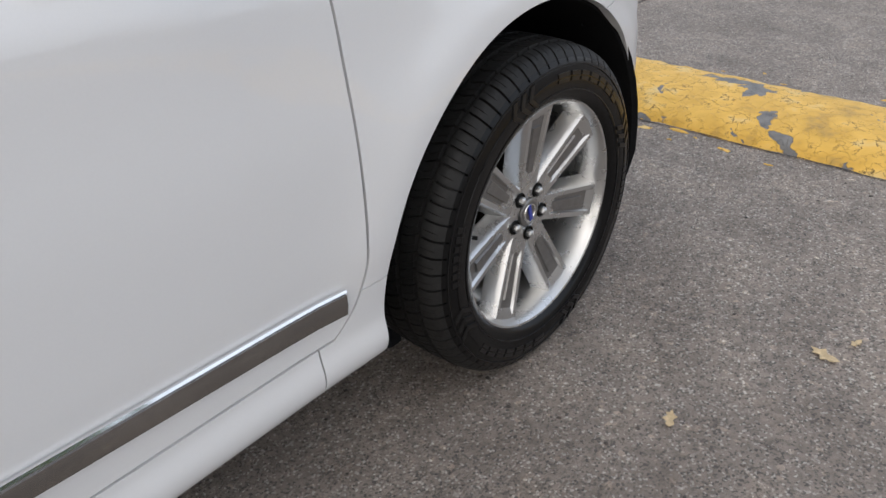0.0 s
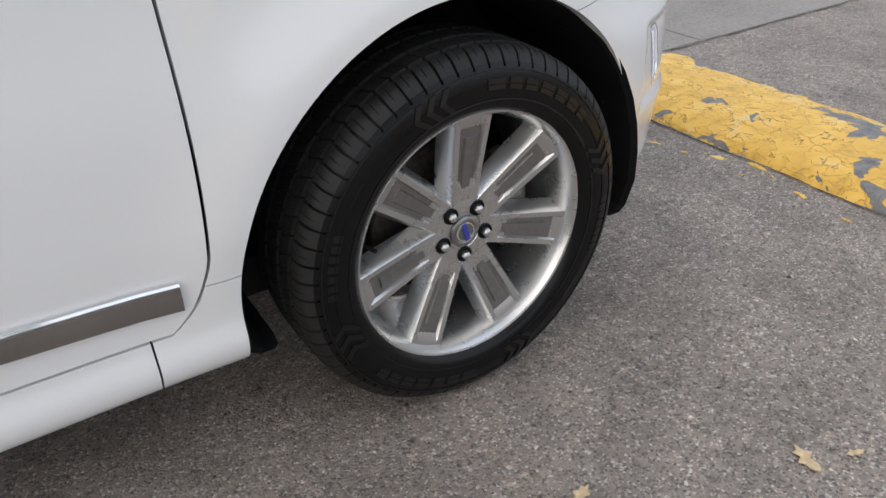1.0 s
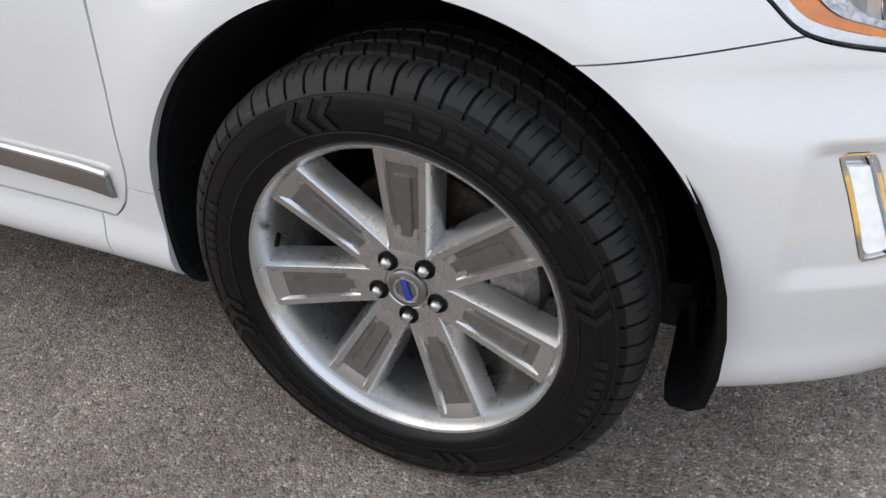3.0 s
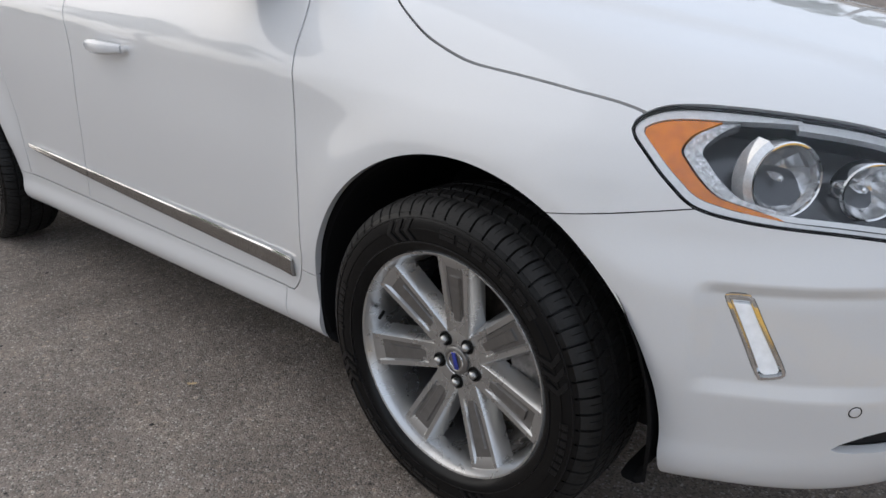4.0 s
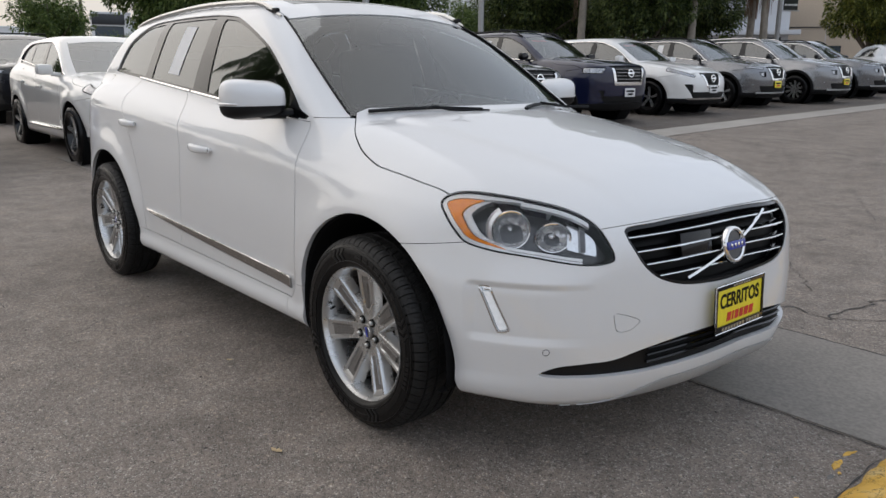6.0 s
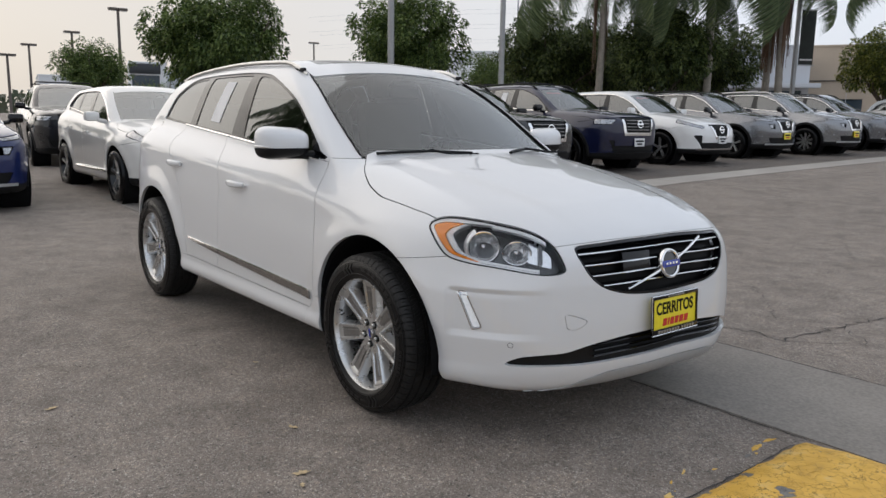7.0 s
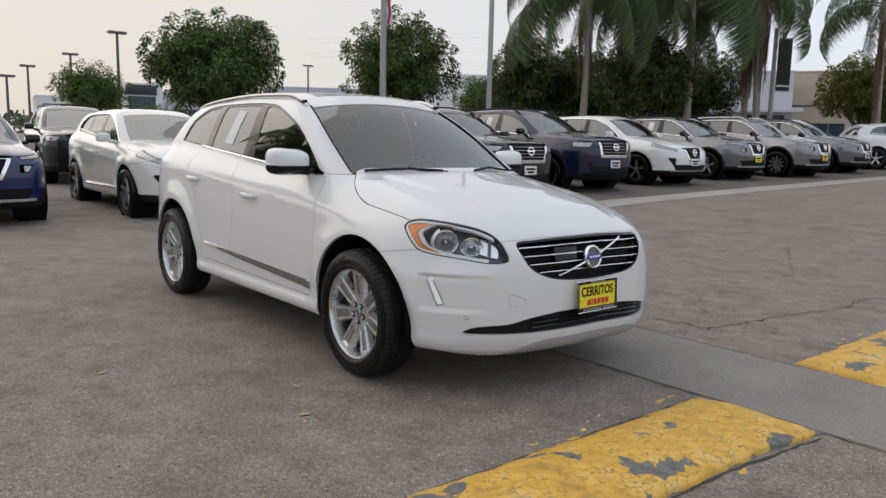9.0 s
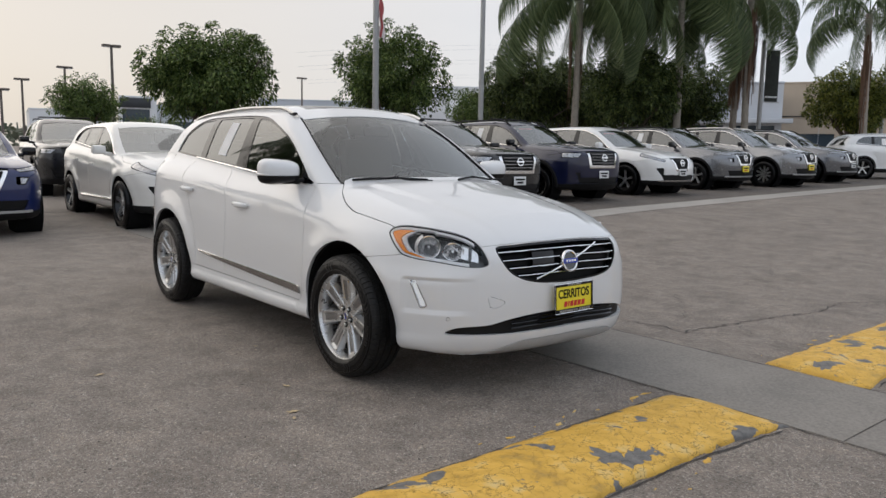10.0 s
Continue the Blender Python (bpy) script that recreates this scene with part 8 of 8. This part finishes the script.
def building(label, x, y, turn, length, depth, height, wall, windows=(), canopy=None, band=None, panels=0):
    """A low commercial building; its front faces local -y, its windows are set into the wall."""
    z = float(ground_z(np.array(x), np.array(y)))
    b = thing("building", label, "building", pose(x, y, z - 0.1, 0, 0, turn))
    edges = sorted({0.0, length} | {w[0] for w in windows} | {w[0] + w[1] for w in windows})

    def wall_piece(sx, sy, sz, at):
        m = Mesh()
        m.box(sx, sy, sz, at)
        make("wall", m, wall, b)

    for a, c in zip(edges, edges[1:]):
        hole = [w for w in windows if w[0] <= a + 1e-6 and c <= w[0] + w[1] + 1e-6]
        if hole:
            _, _, s, h = hole[0]
            if s > 0:
                wall_piece(c - a, 0.3, s, pose((a + c) / 2, 0.15, s / 2))
            wall_piece(c - a, 0.3, height - s - h, pose((a + c) / 2, 0.15, (height + s + h) / 2))
        else:
            wall_piece(c - a, 0.3, height, pose((a + c) / 2, 0.15, height / 2))
    wall_piece(0.3, depth - 0.3, height, pose(0.15, depth / 2 + 0.15, height / 2))
    wall_piece(0.3, depth - 0.3, height, pose(length - 0.15, depth / 2 + 0.15, height / 2))
    wall_piece(length - 0.6, 0.3, height, pose(length / 2, depth - 0.15, height / 2))
    r = Mesh()
    r.box(length - 0.62, depth - 0.62, 0.2, pose(length / 2, depth / 2, height - 0.4), 0.02)
    make("roof", r, CONCRETE, b)
    cap = Mesh()
    for sx, sy, cx, cy in ((length + 0.1, 0.4, length / 2, 0.15), (0.4, depth - 0.3, 0.15, depth / 2 + 0.18), (0.4, depth - 0.3, length - 0.15, depth / 2 + 0.18)):
        cap.box(sx, sy, 0.16, pose(cx, cy, height + 0.083), 0.02)
    make("parapet", cap, wall, b)
    for wx, ww, ws, wh in windows:
        g = Mesh()
        g.box(ww, 0.03, wh, pose(wx + ww / 2, 0.2, ws + wh / 2))
        win = make("window", g, GLASS_WALL, b)
        n = max(1, int(ww / 1.6))
        for k in range(n + 1):
            fr = Mesh()
            fr.box(0.06, 0.08, wh, pose(wx + ww * k / n, 0.16, ws + wh / 2))
            make("mullion", fr, DARK_BAND, win)
    if canopy:
        cx, cw, cz, cd, ch = canopy
        c = Mesh()
        c.box(cw, cd, ch, pose(cx + cw / 2, -cd / 2 - 0.003, cz), 0.03)
        make("canopy", c, wall, b)
    if band:
        c = Mesh()
        c.box(band[1], 0.12, band[3], pose(band[0] + band[1] / 2, -0.063, band[2]), 0.02)
        make("facade_band", c, DARK_BAND, b)
    for k in range(panels):
        c = Mesh()
        c.box(0.04, 0.03, height - 0.2, pose(length * (k + 1) / (panels + 1), -0.013, height / 2))
        make("panel_joint", c, STUCCO_GREY, b)
    return b


building("low white dealership building behind the trees", -57.0, 41.0, 48, 26, 14, 6.6, STUCCO, [(8, 12, 0.3, 3.0)], (6, 16, 4.0, 1.6, 0.5), None, 3)
building("grey panelled dealership with a deep canopy", -34.5, 54.5, 29, 8.3, 14, 6.5, STUCCO_GREY, [(0.6, 3.2, 0.2, 2.9), (4.6, 3.2, 0.2, 2.9)], (0.1, 9.0, 3.45, 1.2, 0.35), None, 2)
building("tan block building with a flat roof", -34.0, 66.5, 25, 34, 16, 7.3, TAN_WALL, [(4, 3, 0.1, 2.6), (20, 8, 0.1, 2.6)], None, (0.05, 33.9, 4.3, 0.08), 5)
building("dark glass showroom with a white frame", -67.9, 18.6, 74, 3.1, 10, 4.9, STUCCO, [(0.2, 2.3, 0.6, 3.3)], None, (0.0, 2.6, 4.45, 0.85), 0)
building("long low grey warehouse", -84.0, 40.0, 60, 30, 16, 6.4, STUCCO_GREY, [(3, 6, 0.5, 2.4), (15, 9, 0.5, 2.4)], None, None, 6)
building("low white sales office at the far end of the lot", -81.2, 14.0, 80, 7.5, 10, 4.0, STUCCO, [(2, 4, 0.8, 2.0)], None, None, 2)
building("white showroom wing beyond the small tree", -80.0, 24.0, 70, 18, 10, 4.8, STUCCO_GREY, [(3, 10, 0.6, 2.6)], None, None, 3)
building("grey service building behind the palms", -47.0, 66.0, 32, 20, 12, 5.6, STUCCO, [(3, 12, 0.4, 2.6)], (2, 15, 3.6, 1.5, 0.4), None, 3)


def pylon():
    p = thing("transmission_tower", "distant lattice transmission tower with wires", "pylon", pose(-154.1, 150.0, 0.9, 0, 0, 40))
    steel = surface("hazy_steel", (0.36, 0.36, 0.37), 0.6, metal=0.3, vary=0.05)
    h = 33
    corners = [(-1, -1), (1, -1), (1, 1), (-1, 1)]

    def half(z):
        return 3.4 - 2.7 * min(z / 24, 1)

    for cx, cy in corners:
        m = Mesh()
        m.tube([(cx * half(z), cy * half(z), z) for z in (0, 8, 16, 24, h)], 0.13, 5)
        make("leg", m, steel, p)
    for k in range(9):
        z0, z1 = 3.4 * k, 3.4 * (k + 1)
        m = Mesh()
        for i in range(4):
            a, b = corners[i], corners[(i + 1) % 4]
            m.tube([(a[0] * half(z0), a[1] * half(z0), z0), (b[0] * half(z1), b[1] * half(z1), z1)], 0.07, 4)
            m.tube([(b[0] * half(z0), b[1] * half(z0), z0), (a[0] * half(z1), a[1] * half(z1), z1)], 0.07, 4)
        make("bracing", m, steel, p)
    for z in (22, 26, 30):
        m = Mesh()
        m.tube([(0, -4.5, z), (0, 0, z + 0.7), (0, 4.5, z)], 0.12, 5)
        make("cross_arm", m, steel, p)
        for s in (-1, 1):
            w = Mesh()
            w.tube([(-60 + 120 * t, s * 4.4, z - 0.4 - 7 * (t - 0.5)**2) for t in np.linspace(0, 1, 14)], 0.014, 4)
            make("wire", w, steel, p)


pylon()


def far_foliage():
    """A hazy line of low trees along the horizon."""
    rnd = random.Random(77)
    m = Mesh()
    v, f = [], []
    for _ in range(9000):
        a = rnd.uniform(radians(70), radians(205))
        d = rnd.uniform(135, 190)
        h = 2.0 + 3.2 * (0.5 + 0.5 * noise.noise(Vector((a * 7, 1.0, 2.0)))) + 1.2 * noise.noise(Vector((a * 40, 3.0, 1.0)))
        p = Vector((d * math.cos(a), d * math.sin(a), 0.4 + h * rnd.random()**0.8))
        s = rnd.uniform(0.5, 1.1)
        q = Vector((rnd.gauss(0, 1), rnd.gauss(0, 1), rnd.gauss(0, 1))).normalized()
        r = q.cross(Vector((rnd.gauss(0, 1), rnd.gauss(0, 1), rnd.gauss(0, 1)))).normalized()
        k = len(v)
        v += [p - q * s, p + r * s * 0.6, p + q * s, p - r * s * 0.6]
        f.append((k, k + 1, k + 2, k + 3))
    m.add(v, f)
    make("far_trees", m, leaf_material("hazy_far_leaves", [(0.05, 0.065, 0.04), (0.08, 0.095, 0.06), (0.11, 0.12, 0.085)]), None, "hazy line of low trees on the horizon", angle=180, kind="stuff", category="trees")


far_foliage()
